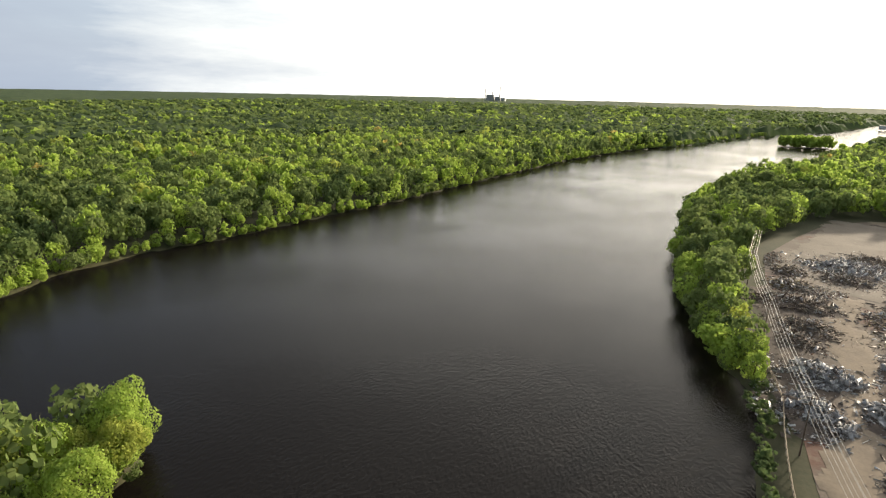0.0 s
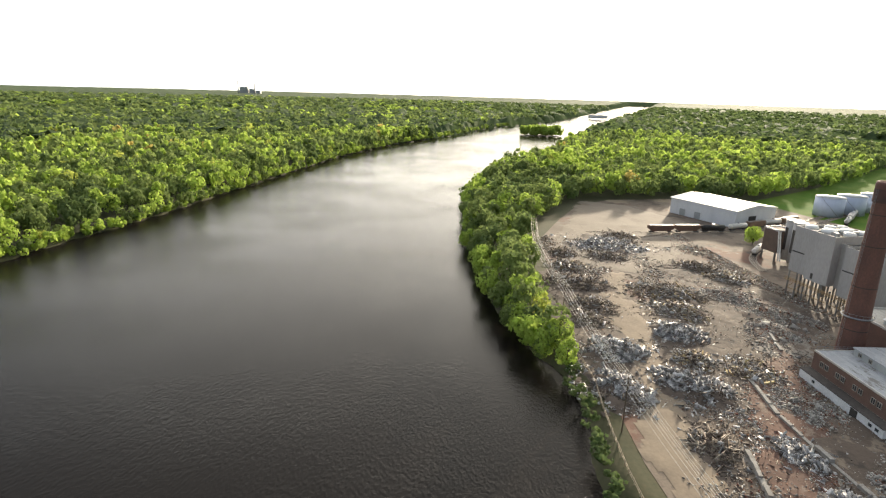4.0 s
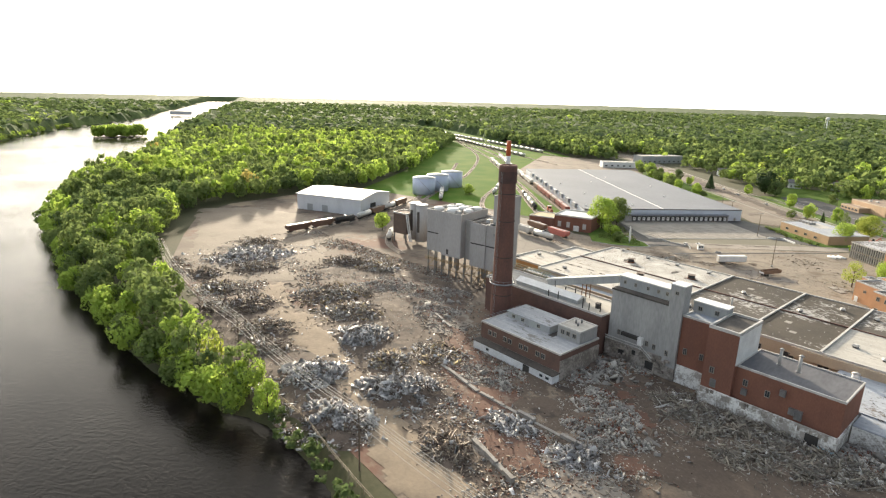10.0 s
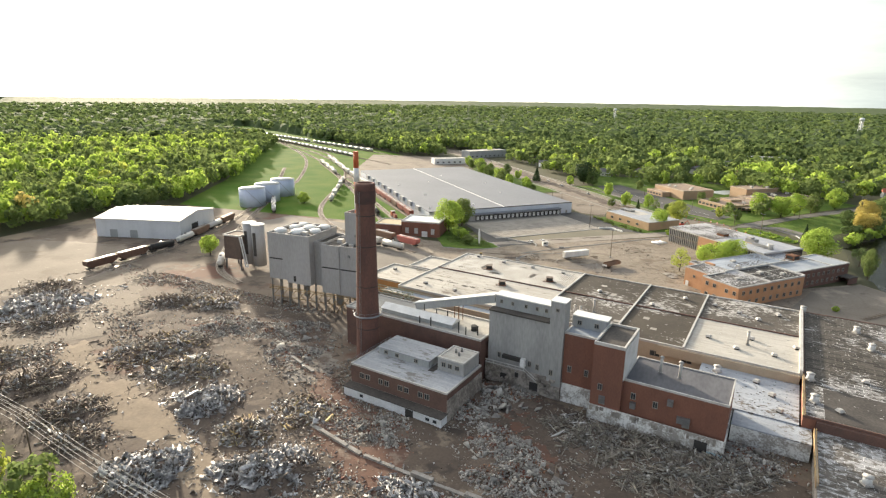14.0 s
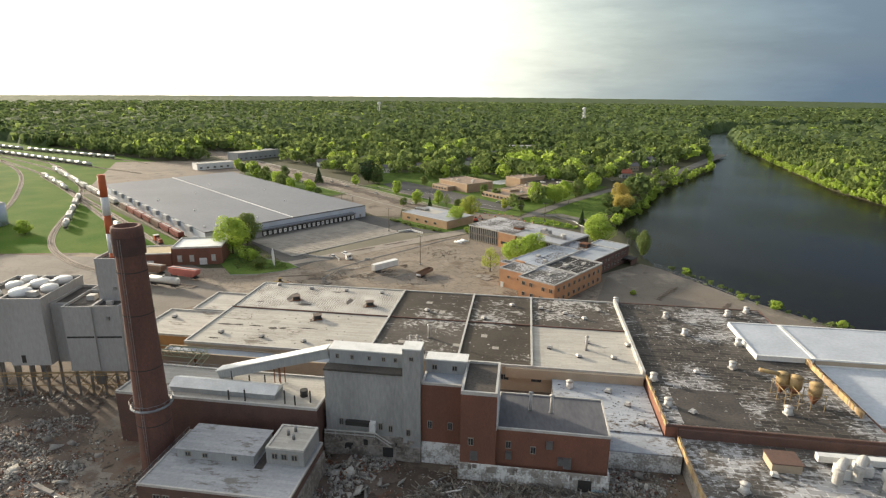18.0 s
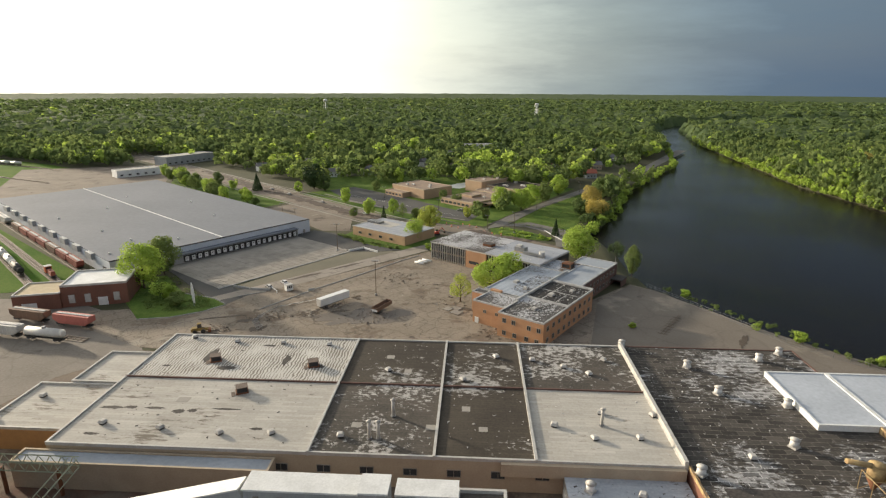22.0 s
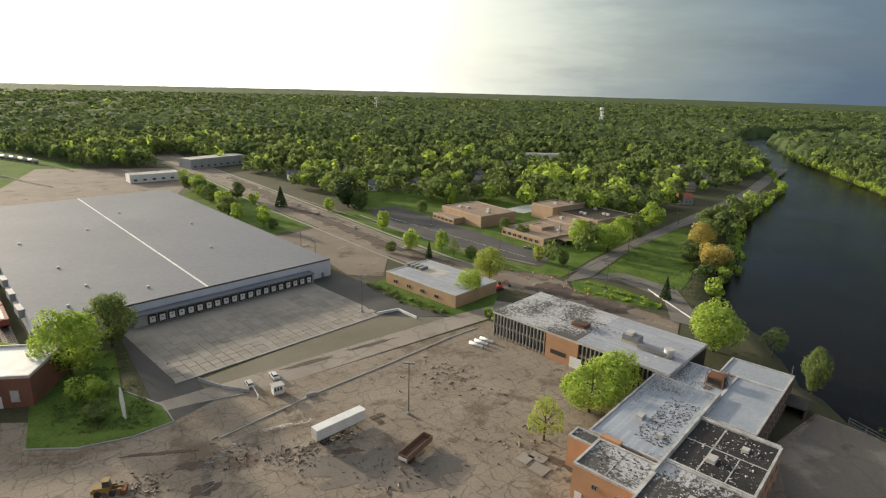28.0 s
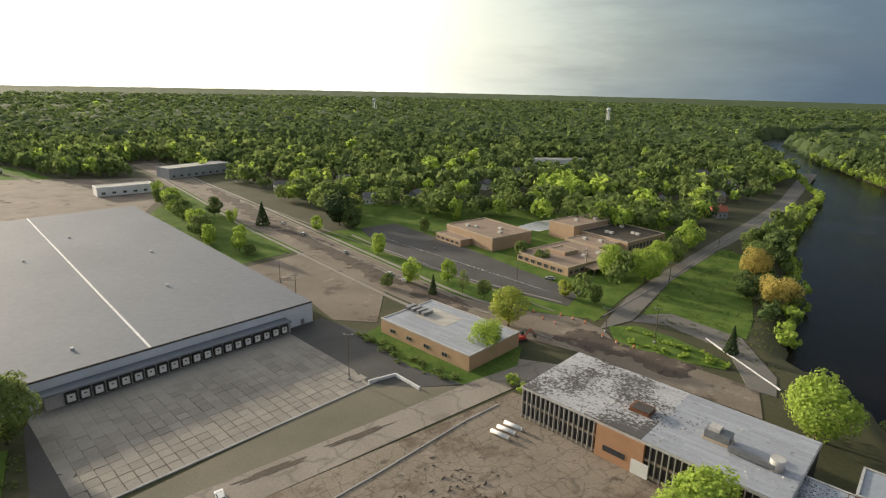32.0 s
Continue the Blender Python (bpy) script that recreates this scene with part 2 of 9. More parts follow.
def broken_ground(name, base, patches, crack=0.0, crack_size=0.14, rough=0.92, joints=None):
    """Ground with several kinds of surface in noisy patches: (colour, scale, threshold, seed)."""
    m = mat(name, base[0], base[1], rough, 0.06, 1.6, 0.35, contrast=0.6)
    N, Lk = m.node_tree.nodes, m.node_tree.links
    b = N["Principled BSDF"]
    last = b.inputs["Base Color"].links[0].from_socket
    g = N.new("ShaderNodeNewGeometry")
    for col, scale, thr, seed in patches:
        mp = N.new("ShaderNodeMapping"); mp.inputs["Location"].default_value = (seed * 13.7, seed * 7.1, 0)
        Lk.new(g.outputs["Position"], mp.inputs["Vector"])
        n = N.new("ShaderNodeTexNoise"); n.inputs["Scale"].default_value, n.inputs["Detail"].default_value, n.inputs["Roughness"].default_value = scale, 7, 0.65
        Lk.new(mp.outputs["Vector"], n.inputs["Vector"])
        r = N.new("ShaderNodeMapRange"); r.inputs["From Min"].default_value, r.inputs["From Max"].default_value = thr, thr + 0.07
        Lk.new(n.outputs["Fac"], r.inputs["Value"])
        mx = N.new("ShaderNodeMix"); mx.data_type = "RGBA"; mx.inputs["B"].default_value = (*col, 1)
        Lk.new(r.outputs["Result"], mx.inputs["Factor"]); Lk.new(last, mx.inputs["A"])
        last = mx.outputs["Result"]
    if crack:
        w = N.new("ShaderNodeTexNoise"); w.inputs["Scale"].default_value = 0.25
        Lk.new(g.outputs["Position"], w.inputs["Vector"])
        ad = N.new("ShaderNodeVectorMath"); ad.operation = "MULTIPLY_ADD"; ad.inputs[1].default_value = (5, 5, 0)
        Lk.new(w.outputs["Color"], ad.inputs[0]); Lk.new(g.outputs["Position"], ad.inputs[2])
        v = N.new("ShaderNodeTexVoronoi"); v.feature = "DISTANCE_TO_EDGE"; v.inputs["Scale"].default_value = crack_size
        Lk.new(ad.outputs["Vector"], v.inputs["Vector"])
        r = N.new("ShaderNodeMapRange"); r.inputs["From Min"].default_value, r.inputs["From Max"].default_value, r.inputs["To Min"].default_value, r.inputs["To Max"].default_value = 0.0, 0.035, crack, 0.0
        Lk.new(v.outputs["Distance"], r.inputs["Value"])
        mx = N.new("ShaderNodeMix"); mx.data_type = "RGBA"; mx.inputs["B"].default_value = (0.075, 0.065, 0.05, 1)
        Lk.new(r.outputs["Result"], mx.inputs["Factor"]); Lk.new(last, mx.inputs["A"])
        last = mx.outputs["Result"]
    if joints:
        w = N.new("ShaderNodeTexNoise"); w.inputs["Scale"].default_value = 0.35; w.inputs["Detail"].default_value = 4
        Lk.new(g.outputs["Position"], w.inputs["Vector"])
        ad = N.new("ShaderNodeVectorMath"); ad.operation = "MULTIPLY_ADD"; ad.inputs[1].default_value = (2.6, 2.6, 0)
        Lk.new(w.outputs["Color"], ad.inputs[0]); Lk.new(g.outputs["Position"], ad.inputs[2])
        ro = N.new("ShaderNodeMapping"); ro.inputs["Rotation"].default_value = (0, 0, radians(-joints[2]))
        Lk.new(ad.outputs["Vector"], ro.inputs["Vector"])
        br = N.new("ShaderNodeTexBrick")
        br.inputs["Scale"].default_value, br.inputs["Mortar Size"].default_value = 1.0, 0.09
        br.inputs["Brick Width"].default_value, br.inputs["Row Height"].default_value = joints[0], joints[1]
        br.inputs["Color1"].default_value, br.inputs["Color2"].default_value, br.inputs["Mortar"].default_value = (1, 1, 1, 1), (0.94, 0.94, 0.94, 1), (joints[3], joints[3], joints[3], 1)
        Lk.new(ro.outputs["Vector"], br.inputs["Vector"])
        ml = N.new("ShaderNodeMix"); ml.data_type = "RGBA"; ml.blend_type = "MULTIPLY"; ml.inputs["Factor"].default_value = 1.0
        Lk.new(last, ml.inputs["A"]); Lk.new(br.outputs["Color"], ml.inputs["B"])
        last = ml.outputs["Result"]
    Lk.new(last, b.inputs["Base Color"])
    return m


M_YARD = broken_ground("yard_earth", ((0.125, 0.097, 0.073), (0.175, 0.138, 0.105)), (((0.13, 0.068, 0.047), 0.025, 0.53, 1), ((0.21, 0.18, 0.145), 0.07, 0.585, 2), ((0.08, 0.062, 0.05), 0.07, 0.54, 3), ((0.255, 0.20, 0.14), 0.03, 0.56, 4)))
M_LOT2 = broken_ground("cracked_lot", ((0.205, 0.168, 0.127), (0.27, 0.226, 0.176)), (((0.155, 0.118, 0.085), 0.06, 0.54, 5), ((0.31, 0.272, 0.22), 0.03, 0.6, 8), ((0.082, 0.064, 0.05), 0.11, 0.61, 6), ((0.10, 0.08, 0.06), 0.5, 0.66, 9)), 0.62, 0.22, joints=(9.0, 6.2, 40, 0.62))
M_ROAD2 = broken_ground("patched_road", ((0.23, 0.20, 0.165), (0.29, 0.255, 0.215)), (((0.19, 0.165, 0.135), 0.05, 0.58, 7),), 0.4, 0.08)


def felt_roof(name, base, base2, coat, amount, streak=(0.25, 1.6), seam=1.0, seam_amt=0.35, turn=-3.5, rough=0.85, sheets=(9.0, 0.95, 0.82)):
    """Roof felt: seams in one direction and a coat left in streaks and patches (amount 0 to 1)."""
    m = mat(name, base, base2, rough, 0.08, 1.6, 0.25, contrast=0.55)
    N, Lk = m.node_tree.nodes, m.node_tree.links
    b = N["Principled BSDF"]
    last = b.inputs["Base Color"].links[0].from_socket
    g = N.new("ShaderNodeNewGeometry")
    ro = N.new("ShaderNodeMapping"); ro.inputs["Rotation"].default_value = (0, 0, radians(-turn))
    Lk.new(g.outputs["Position"], ro.inputs["Vector"])
    mp = N.new("ShaderNodeMapping"); mp.inputs["Scale"].default_value = (streak[0], streak[1], 1)
    Lk.new(ro.outputs["Vector"], mp.inputs["Vector"])
    n1 = N.new("ShaderNodeTexNoise"); n1.inputs["Scale"].default_value, n1.inputs["Detail"].default_value, n1.inputs["Roughness"].default_value = 0.75, 6, 0.7
    Lk.new(mp.outputs["Vector"], n1.inputs["Vector"])
    n2 = N.new("ShaderNodeTexNoise"); n2.inputs["Scale"].default_value, n2.inputs["Detail"].default_value = 0.06, 3
    Lk.new(ro.outputs["Vector"], n2.inputs["Vector"])
    av = N.new("ShaderNodeMath"); av.operation = "ADD"
    Lk.new(n1.outputs["Fac"], av.inputs[0]); Lk.new(n2.outputs["Fac"], av.inputs[1])
    r = N.new("ShaderNodeMapRange")
    t = 1.0 + (0.5 - amount) * 0.55
    r.inputs["From Min"].default_value, r.inputs["From Max"].default_value = t, t + 0.09
    r.inputs["To Max"].default_value = 0.9
    Lk.new(av.outputs[0], r.inputs["Value"])
    mx = N.new("ShaderNodeMix"); mx.data_type = "RGBA"; mx.inputs["B"].default_value = (*coat, 1)
    Lk.new(r.outputs["Result"], mx.inputs["Factor"]); Lk.new(last, mx.inputs["A"])
    last = mx.outputs["Result"]
    br = N.new("ShaderNodeTexBrick")
    br.inputs["Scale"].default_value, br.inputs["Mortar Size"].default_value = 1.0, 0.05
    br.inputs["Brick Width"].default_value, br.inputs["Row Height"].default_value = sheets[0] * seam, sheets[1] * seam
    br.inputs["Color1"].default_value, br.inputs["Color2"].default_value, br.inputs["Mortar"].default_value = (1, 1, 1, 1), (sheets[2], sheets[2], sheets[2], 1), (1 - seam_amt, 1 - seam_amt, 1 - seam_amt, 1)
    Lk.new(ro.outputs["Vector"], br.inputs["Vector"])
    ml = N.new("ShaderNodeMix"); ml.data_type = "RGBA"; ml.blend_type = "MULTIPLY"; ml.inputs["Factor"].default_value = 1.0
    Lk.new(last, ml.inputs["A"]); Lk.new(br.outputs["Color"], ml.inputs["B"])
    Lk.new(ml.outputs["Result"], b.inputs["Base Color"])
    return m


M_ROOFP = felt_roof("peeling_roof", (0.055, 0.049, 0.042), (0.088, 0.078, 0.067), (0.37, 0.365, 0.36), 0.42, streak=(0.8, 1.5), seam_amt=-1.1, sheets=(3.6, 1.6, 0.36))
M_ROOFP3 = felt_roof("worn_white_roof", (0.10, 0.09, 0.078), (0.15, 0.135, 0.12), (0.42, 0.42, 0.42), 0.56, streak=(0.9, 1.4), seam_amt=-0.7, sheets=(3.6, 1.6, 0.45))
M_ROOFBS = felt_roof("stained_blue_roof", (0.40, 0.43, 0.47), (0.31, 0.33, 0.36), (0.13, 0.108, 0.085), 0.42, streak=(0.9, 1.5), seam_amt=0.15)
M_ROOFP2 = felt_roof("half_peeled_roof", (0.055, 0.05, 0.042), (0.10, 0.085, 0.07), (0.48, 0.46, 0.43), 0.44, streak=(0.9, 1.3))
M_ROOFW = felt_roof("pale_roof", (0.48, 0.455, 0.405), (0.39, 0.365, 0.32), (0.16, 0.135, 0.105), 0.22, streak=(0.35, 1.6), seam_amt=0.2)
M_ROOFW2 = felt_roof("streaked_pale_roof", (0.46, 0.43, 0.375), (0.38, 0.35, 0.30), (0.20, 0.175, 0.145), 0.45, streak=(2.2, 0.35), seam_amt=0.3)
M_ROOFF = felt_roof("flaking_white_roof", (0.50, 0.50, 0.50), (0.40, 0.40, 0.41), (0.06, 0.053, 0.046), 0.47, streak=(1.6, 2.2), seam_amt=0.2, turn=-39.2)
M_ROOFK = felt_roof("black_flaked_roof", (0.022, 0.021, 0.021), (0.045, 0.042, 0.04), (0.42, 0.42, 0.43), 0.16, streak=(1.1, 1.5), seam_amt=0.3, turn=53)
M_ROOFK2 = felt_roof("half_flaked_roof", (0.05, 0.048, 0.046), (0.09, 0.085, 0.08), (0.50, 0.50, 0.51), 0.5, streak=(1.2, 1.6), seam_amt=0.3, turn=53)
M_ROOFLB = felt_roof("blue_flaked_roof", (0.36, 0.40, 0.45), (0.29, 0.32, 0.36), (0.08, 0.075, 0.07), 0.40, streak=(2.0, 4.2), seam_amt=0.2, turn=53)


def ripple_roof(name, pale, dark, period, turn):
    """Pale roof coat left in wavy ridges over dark felt."""
    m = mat(name, pale, tuple(c * 0.8 for c in pale), 0.85, 0.1, 1.8, 0.25, contrast=0.5)
    N, Lk = m.node_tree.nodes, m.node_tree.links
    b = N["Principled BSDF"]
    last = b.inputs["Base Color"].links[0].from_socket
    g = N.new("ShaderNodeNewGeometry")
    ro = N.new("ShaderNodeMapping"); ro.inputs["Rotation"].default_value = (0, 0, radians(-turn))
    Lk.new(g.outputs["Position"], ro.inputs["Vector"])
    w = N.new("ShaderNodeTexWave"); w.bands_direction = "X"
    w.inputs["Scale"].default_value, w.inputs["Distortion"].default_value, w.inputs["Detail"].default_value, w.inputs["Detail Scale"].default_value = 0.314 / period, 7.0, 5.0, 1.2
    Lk.new(ro.outputs["Vector"], w.inputs["Vector"])
    n = N.new("ShaderNodeTexNoise"); n.inputs["Scale"].default_value, n.inputs["Detail"].default_value = 0.16, 6
    Lk.new(ro.outputs["Vector"], n.inputs["Vector"])
    ad = N.new("ShaderNodeMath"); ad.operation = "MULTIPLY_ADD"; ad.inputs[1].default_value = 1.9
    Lk.new(n.outputs["Fac"], ad.inputs[0]); Lk.new(w.outputs["Fac"], ad.inputs[2])
    r = N.new("ShaderNodeMapRange"); r.inputs["From Min"].default_value, r.inputs["From Max"].default_value, r.inputs["To Max"].default_value = 1.38, 1.80, 0.85
    Lk.new(ad.outputs[0], r.inputs["Value"])
    mx = N.new("ShaderNodeMix"); mx.data_type = "RGBA"; mx.inputs["B"].default_value = (*dark, 1)
    Lk.new(r.outputs["Result"], mx.inputs["Factor"]); Lk.new(last, mx.inputs["A"])
    Lk.new(mx.outputs["Result"], b.inputs["Base Color"])
    return m


M_ROOFW2 = ripple_roof("rippled_pale_roof", (0.54, 0.52, 0.475), (0.13, 0.11, 0.085), 0.85, -3.5)

# ---- helpers for building ----
def part(name, bm, material, parent=None, label=""):
    me = bpy.data.meshes.new(name)
    bm.to_mesh(me); bm.free()
    me.materials.append(material)
    ob = new(name, me)
    if parent:
        ob.parent = parent
    if label:
        ob["label"] = label
    return ob


def share(name, me, parent, m=None):
    ob = new(name, me)
    ob.parent = parent
    if m is not None:
        ob.matrix_basis = m
    return ob


def empty(name, m, label, category, group="", kind=""):
    e = new(name)
    e.matrix_basis = m
    return tagged(e, label, category, group, kind)


def add_box(bm, x0, x1, y0, y1, z0, z1, m=None, taper=0.0):
    vs = [bm.verts.new((x, y, z)) for z, k in ((z0, 0), (z1, taper)) for x, y in ((x0 + k, y0 + k), (x1 - k, y0 + k), (x1 - k, y1 - k), (x0 + k, y1 - k))]
    for f in ((3, 2, 1, 0), (4, 5, 6, 7), (0, 1, 5, 4), (1, 2, 6, 5), (2, 3, 7, 6), (3, 0, 4, 7)):
        bm.faces.new([vs[i] for i in f])
    if m is not None:
        bmesh.ops.transform(bm, matrix=m, verts=vs)
    return vs


def box(x0, x1, y0, y1, z0, z1, m=None, taper=0.0):
    bm = bmesh.new()
    add_box(bm, x0, x1, y0, y1, z0, z1, m, taper)
    return bm


def add_prism(bm, pts, z0, z1):
    """Upright prism over a plan polygon (counter-clockwise)."""
    lo = [bm.verts.new((x, y, z0)) for x, y in pts]
    hi = [bm.verts.new((x, y, z1)) for x, y in pts]
    n = len(pts)
    bm.faces.new(hi)
    bm.faces.new(lo[::-1])
    for i in range(n):
        bm.faces.new((lo[i], lo[(i + 1) % n], hi[(i + 1) % n], hi[i]))


def prism(pts, z0, z1):
    a = sum(x0 * y1 - x1 * y0 for (x0, y0), (x1, y1) in zip(pts, pts[1:] + pts[:1]))
    bm = bmesh.new()
    add_prism(bm, pts if a > 0 else pts[::-1], z0, z1)
    return bm


def add_cyl(bm, r0, r1, z0, z1, n=12, m=None, cap=True):
    lo = [bm.verts.new((r0 * math.cos(2 * math.pi * i / n), r0 * math.sin(2 * math.pi * i / n), z0)) for i in range(n)]
    hi = [bm.verts.new((r1 * math.cos(2 * math.pi * i / n), r1 * math.sin(2 * math.pi * i / n), z1)) for i in range(n)]
    for i in range(n):
        f = bm.faces.new((lo[i], lo[(i + 1) % n], hi[(i + 1) % n], hi[i])); f.smooth = n > 8
    if cap:
        bm.faces.new(hi); bm.faces.new(lo[::-1])
    if m is not None:
        bmesh.ops.transform(bm, matrix=m, verts=lo + hi)


def cyl(r0, r1, z0, z1, n=12, m=None, cap=True):
    bm = bmesh.new()
    add_cyl(bm, r0, r1, z0, z1, n, m, cap)
    return bm


def rod(bm, a, b, r, n=6, r1=None):
    a, b = Vector(a), Vector(b)
    m = Matrix.Translation(a) @ (b - a).to_track_quat("Z", "Y").to_matrix().to_4x4()
    add_cyl(bm, r, r if r1 is None else r1, 0, (b - a).length, n, m)


def inside(pts, x, y):
    """Which of the places (arrays) lie in the plan polygon."""
    r = np.zeros(x.shape, bool)
    for (x0, y0), (x1, y1) in zip(pts, pts[1:] + pts[:1]):
        if y0 != y1:
            r ^= ((y0 > y) != (y1 > y)) & (x < (x1 - x0) * (y - y0) / (y1 - y0) + x0)
    return r


def edge_dist(pts, x, y):
    d = np.full(x.shape, 1e9)
    for (x0, y0), (x1, y1) in zip(pts, pts[1:] + pts[:1]):
        dx, dy = x1 - x0, y1 - y0
        t = np.clip(((x - x0) * dx + (y - y0) * dy) / (dx * dx + dy * dy), 0, 1)
        d = np.minimum(d, np.hypot(x - x0 - t * dx, y - y0 - t * dy))
    return d


def mesh_np(name, verts, faces, material, smooth=False):
    """Mesh object from arrays; faces is (n, 3) or (n, 4)."""
    me = bpy.data.meshes.new(name)
    nv, (nf, k) = len(verts), faces.shape
    me.vertices.add(nv); me.loops.add(nf * k); me.polygons.add(nf)
    me.vertices.foreach_set("co", np.asarray(verts, np.float32).ravel())
    me.loops.foreach_set("vertex_index", faces.astype(np.int32).ravel())
    me.polygons.foreach_set("loop_start", np.arange(0, nf * k, k, dtype=np.int32))
    if smooth:
        me.polygons.foreach_set("use_smooth", np.ones(nf, bool))
    me.update(calc_edges=True)
    me.materials.append(material)
    return new(name, me)


# ---- the lie of the land ----
WATER_Z = -3.0
BANK_IN = [(-4200, 1950), (-2328, 999), (-1269, 446), (-593, 131), (-500, 62), (-400, 25), (-330, 8), (-220, -5), (-150, -8), (-115, -7), (-86, -2), (-69, 3), (-49, 2), (-30, -1), (0, -5), (45, -8), (100, 10), (140, 60), (155, 120), (143, 172), (133, 187), (117, 210), (108, 228), (92, 258), (86, 280), (92, 318), (84, 349), (111, 399), (158, 504), (256, 654), (330, 880), (403, 1112), (520, 1350), (800, 1500), (1500, 1600)]
BANK_OUT = [(1500, 1500), (900, 1400), (600, 1300), (480, 1180), (391, 891), (345, 661), (318, 530), (314, 398), (300, 250), (270, 90), (210, -40), (130, -115), (60, -128), (12, -123), (5, -132), (15, -143), (24, -166), (8, -205), (-22, -242), (-48, -249), (-71, -254), (-112, -248), (-146, -232), (-213, -214), (-280, -192), (-416, -160), (-607, -112), (-785, -44), (-950, 50), (-1184, 155), (-1684, 480), (-2046, 640), (-4200, 1700)]
RIVER = BANK_IN + BANK_OUT


def ground_sheet():
    def axis(lo, hi, a, b, fine):
        mid = np.arange(a, b + 0.1, fine)
        up = b + (hi - b) * np.linspace(0, 1, 60)[1:] ** 2.2
        dn = a - (a - lo) * np.linspace(0, 1, 60)[1:] ** 2.2
        return np.r_[dn[::-1], mid, up]
    xs, ys = axis(-4800, 4800, -520, 420, 6.0), axis(-4800, 4800, -300, 520, 6.0)
    X, Y = np.meshgrid(xs, ys)
    d = edge_dist(RIVER, X, Y)
    s = np.where(inside(RIVER, X, Y), -d, d)
    Z = np.where(s > 2, 0.0, np.clip((s - 2) * 1.5, -7, 0))
    nx = len(xs)
    i = (np.arange(len(ys) - 1)[:, None] * nx + np.arange(nx - 1)).ravel()
    ob = mesh_np("ground", np.stack([X, Y, Z], -1).reshape(-1, 3), np.stack([i, i + 1, i + nx + 1, i + nx], 1), M_FLOORWOOD, True)
    return tagged(ob, "wooded valley floor of dark soil and grass", "ground", kind="structure")


ground_sheet()
bm = bmesh.new()
bm.faces.new([bm.verts.new(p) for p in ((-4800, -4800, WATER_Z), (4800, -4800, WATER_Z), (4800, 4800, WATER_Z), (-4800, 4800, WATER_Z))])
tagged(part("water", bm, M_WATER), "wide dark brown river with fine ripples", "river", kind="structure")


def sheet(name, pts, z, material, label, category="ground"):
    return tagged(part(name, prism(pts, z - 0.25, z), material), label, category, kind="structure")


SITE = [(-25, 8), (-75, 13), (-140, 20), (-215, 32), (-265, 57), (-312, 84), (-335, 115), (-342, 170), (-330, 230), (-200, 250), (-120, 225), (-100, 198), (150, 165), (140, 70), (95, 25), (40, 8)]
sheet("yard_ground", SITE, 0.06, M_YARD, "bare brown earth of a demolition yard")
LOT = [(-150, 228), (-100, 200), (60, 178), (132, 170), (135, 185), (110, 216), (88, 254), (80, 262), (55, 240), (12, 300), (-8, 312), (-62, 262), (-98, 236)]
sheet("parking_lot", LOT, 0.10, M_LOT2, "worn brown asphalt lot with cracks and stains")
ROAD = [(-98, 236), (-62, 262), (-9, 313), (8, 330), (-12, 334), (-22, 314), (-90, 249), (-115, 226)]
sheet("river_terrace", [(44, 190), (60, 178.5), (131, 170.8), (134, 185), (109.3, 216), (87.3, 254), (80, 261), (60, 240)], 0.112, broken_ground("terrace_asphalt", ((0.145, 0.125, 0.102), (0.178, 0.156, 0.13)), (((0.26, 0.225, 0.18), 0.03, 0.58, 11), ((0.10, 0.085, 0.07), 0.05, 0.64, 12)), 0.22, 0.06), "smooth grey-brown asphalt terrace by the river")
sheet("works_asphalt", [(-97, 197), (-116, 223.5), (-150, 243), (-240, 243), (-243, 205), (-170, 182), (-124, 150), (-114, 180)], 0.078, broken_ground("works_road", ((0.165, 0.145, 0.12), (0.215, 0.19, 0.16)), (((0.11, 0.095, 0.08), 0.05, 0.6, 21), ((0.25, 0.215, 0.17), 0.03, 0.6, 22)), 0.25, 0.07), "worn grey asphalt between the hall and the brick hut", "road")
sheet("access_road", ROAD, 0.13, M_ROAD2, "pale asphalt access road between the lots", "road")
sheet("verge_strip", [(-90, 249), (-22, 314), (-36, 311), (-49, 312), (-93, 253)], 0.09, mat("damp_gravel", (0.13, 0.12, 0.085), (0.18, 0.16, 0.115), 0.9, 0.05, 2.0, 0.2), "damp bare strip below the dock apron")
sheet("dark_apron", [(-86, 343), (-76, 356), (-24, 328), (-21, 315), (-36, 311), (-49, 312)], 0.12, M_ASPH, "dark asphalt driveway beside the warehouse", "road")
# asphalt drive whose dark colour also holds the shadow of a large tree
sheet("shaded_drive", [(-128, 281), (-122, 284), (-92, 260), (-80, 248), (-86, 236), (-100, 250)], 0.115, M_ASPH, "dark asphalt strip beside a lawn", "road")
sheet("lawn", [(-112.3, 223), (-101, 225), (-91.7, 230.5), (-85.7, 237.4), (-92, 243.4), (-106.4, 249), (-124, 272), (-135, 268), (-135, 252)], 0.24, M_GRASS, "overgrown lawn with shrubs beside the brick hut", "lawn")
DUSTY = broken_ground("construction_dirt", ((0.155, 0.125, 0.096), (0.215, 0.178, 0.138)), (((0.10, 0.078, 0.06), 0.08, 0.57, 61), ((0.28, 0.24, 0.19), 0.06, 0.6, 62), ((0.085, 0.068, 0.053), 0.4, 0.66, 63)))
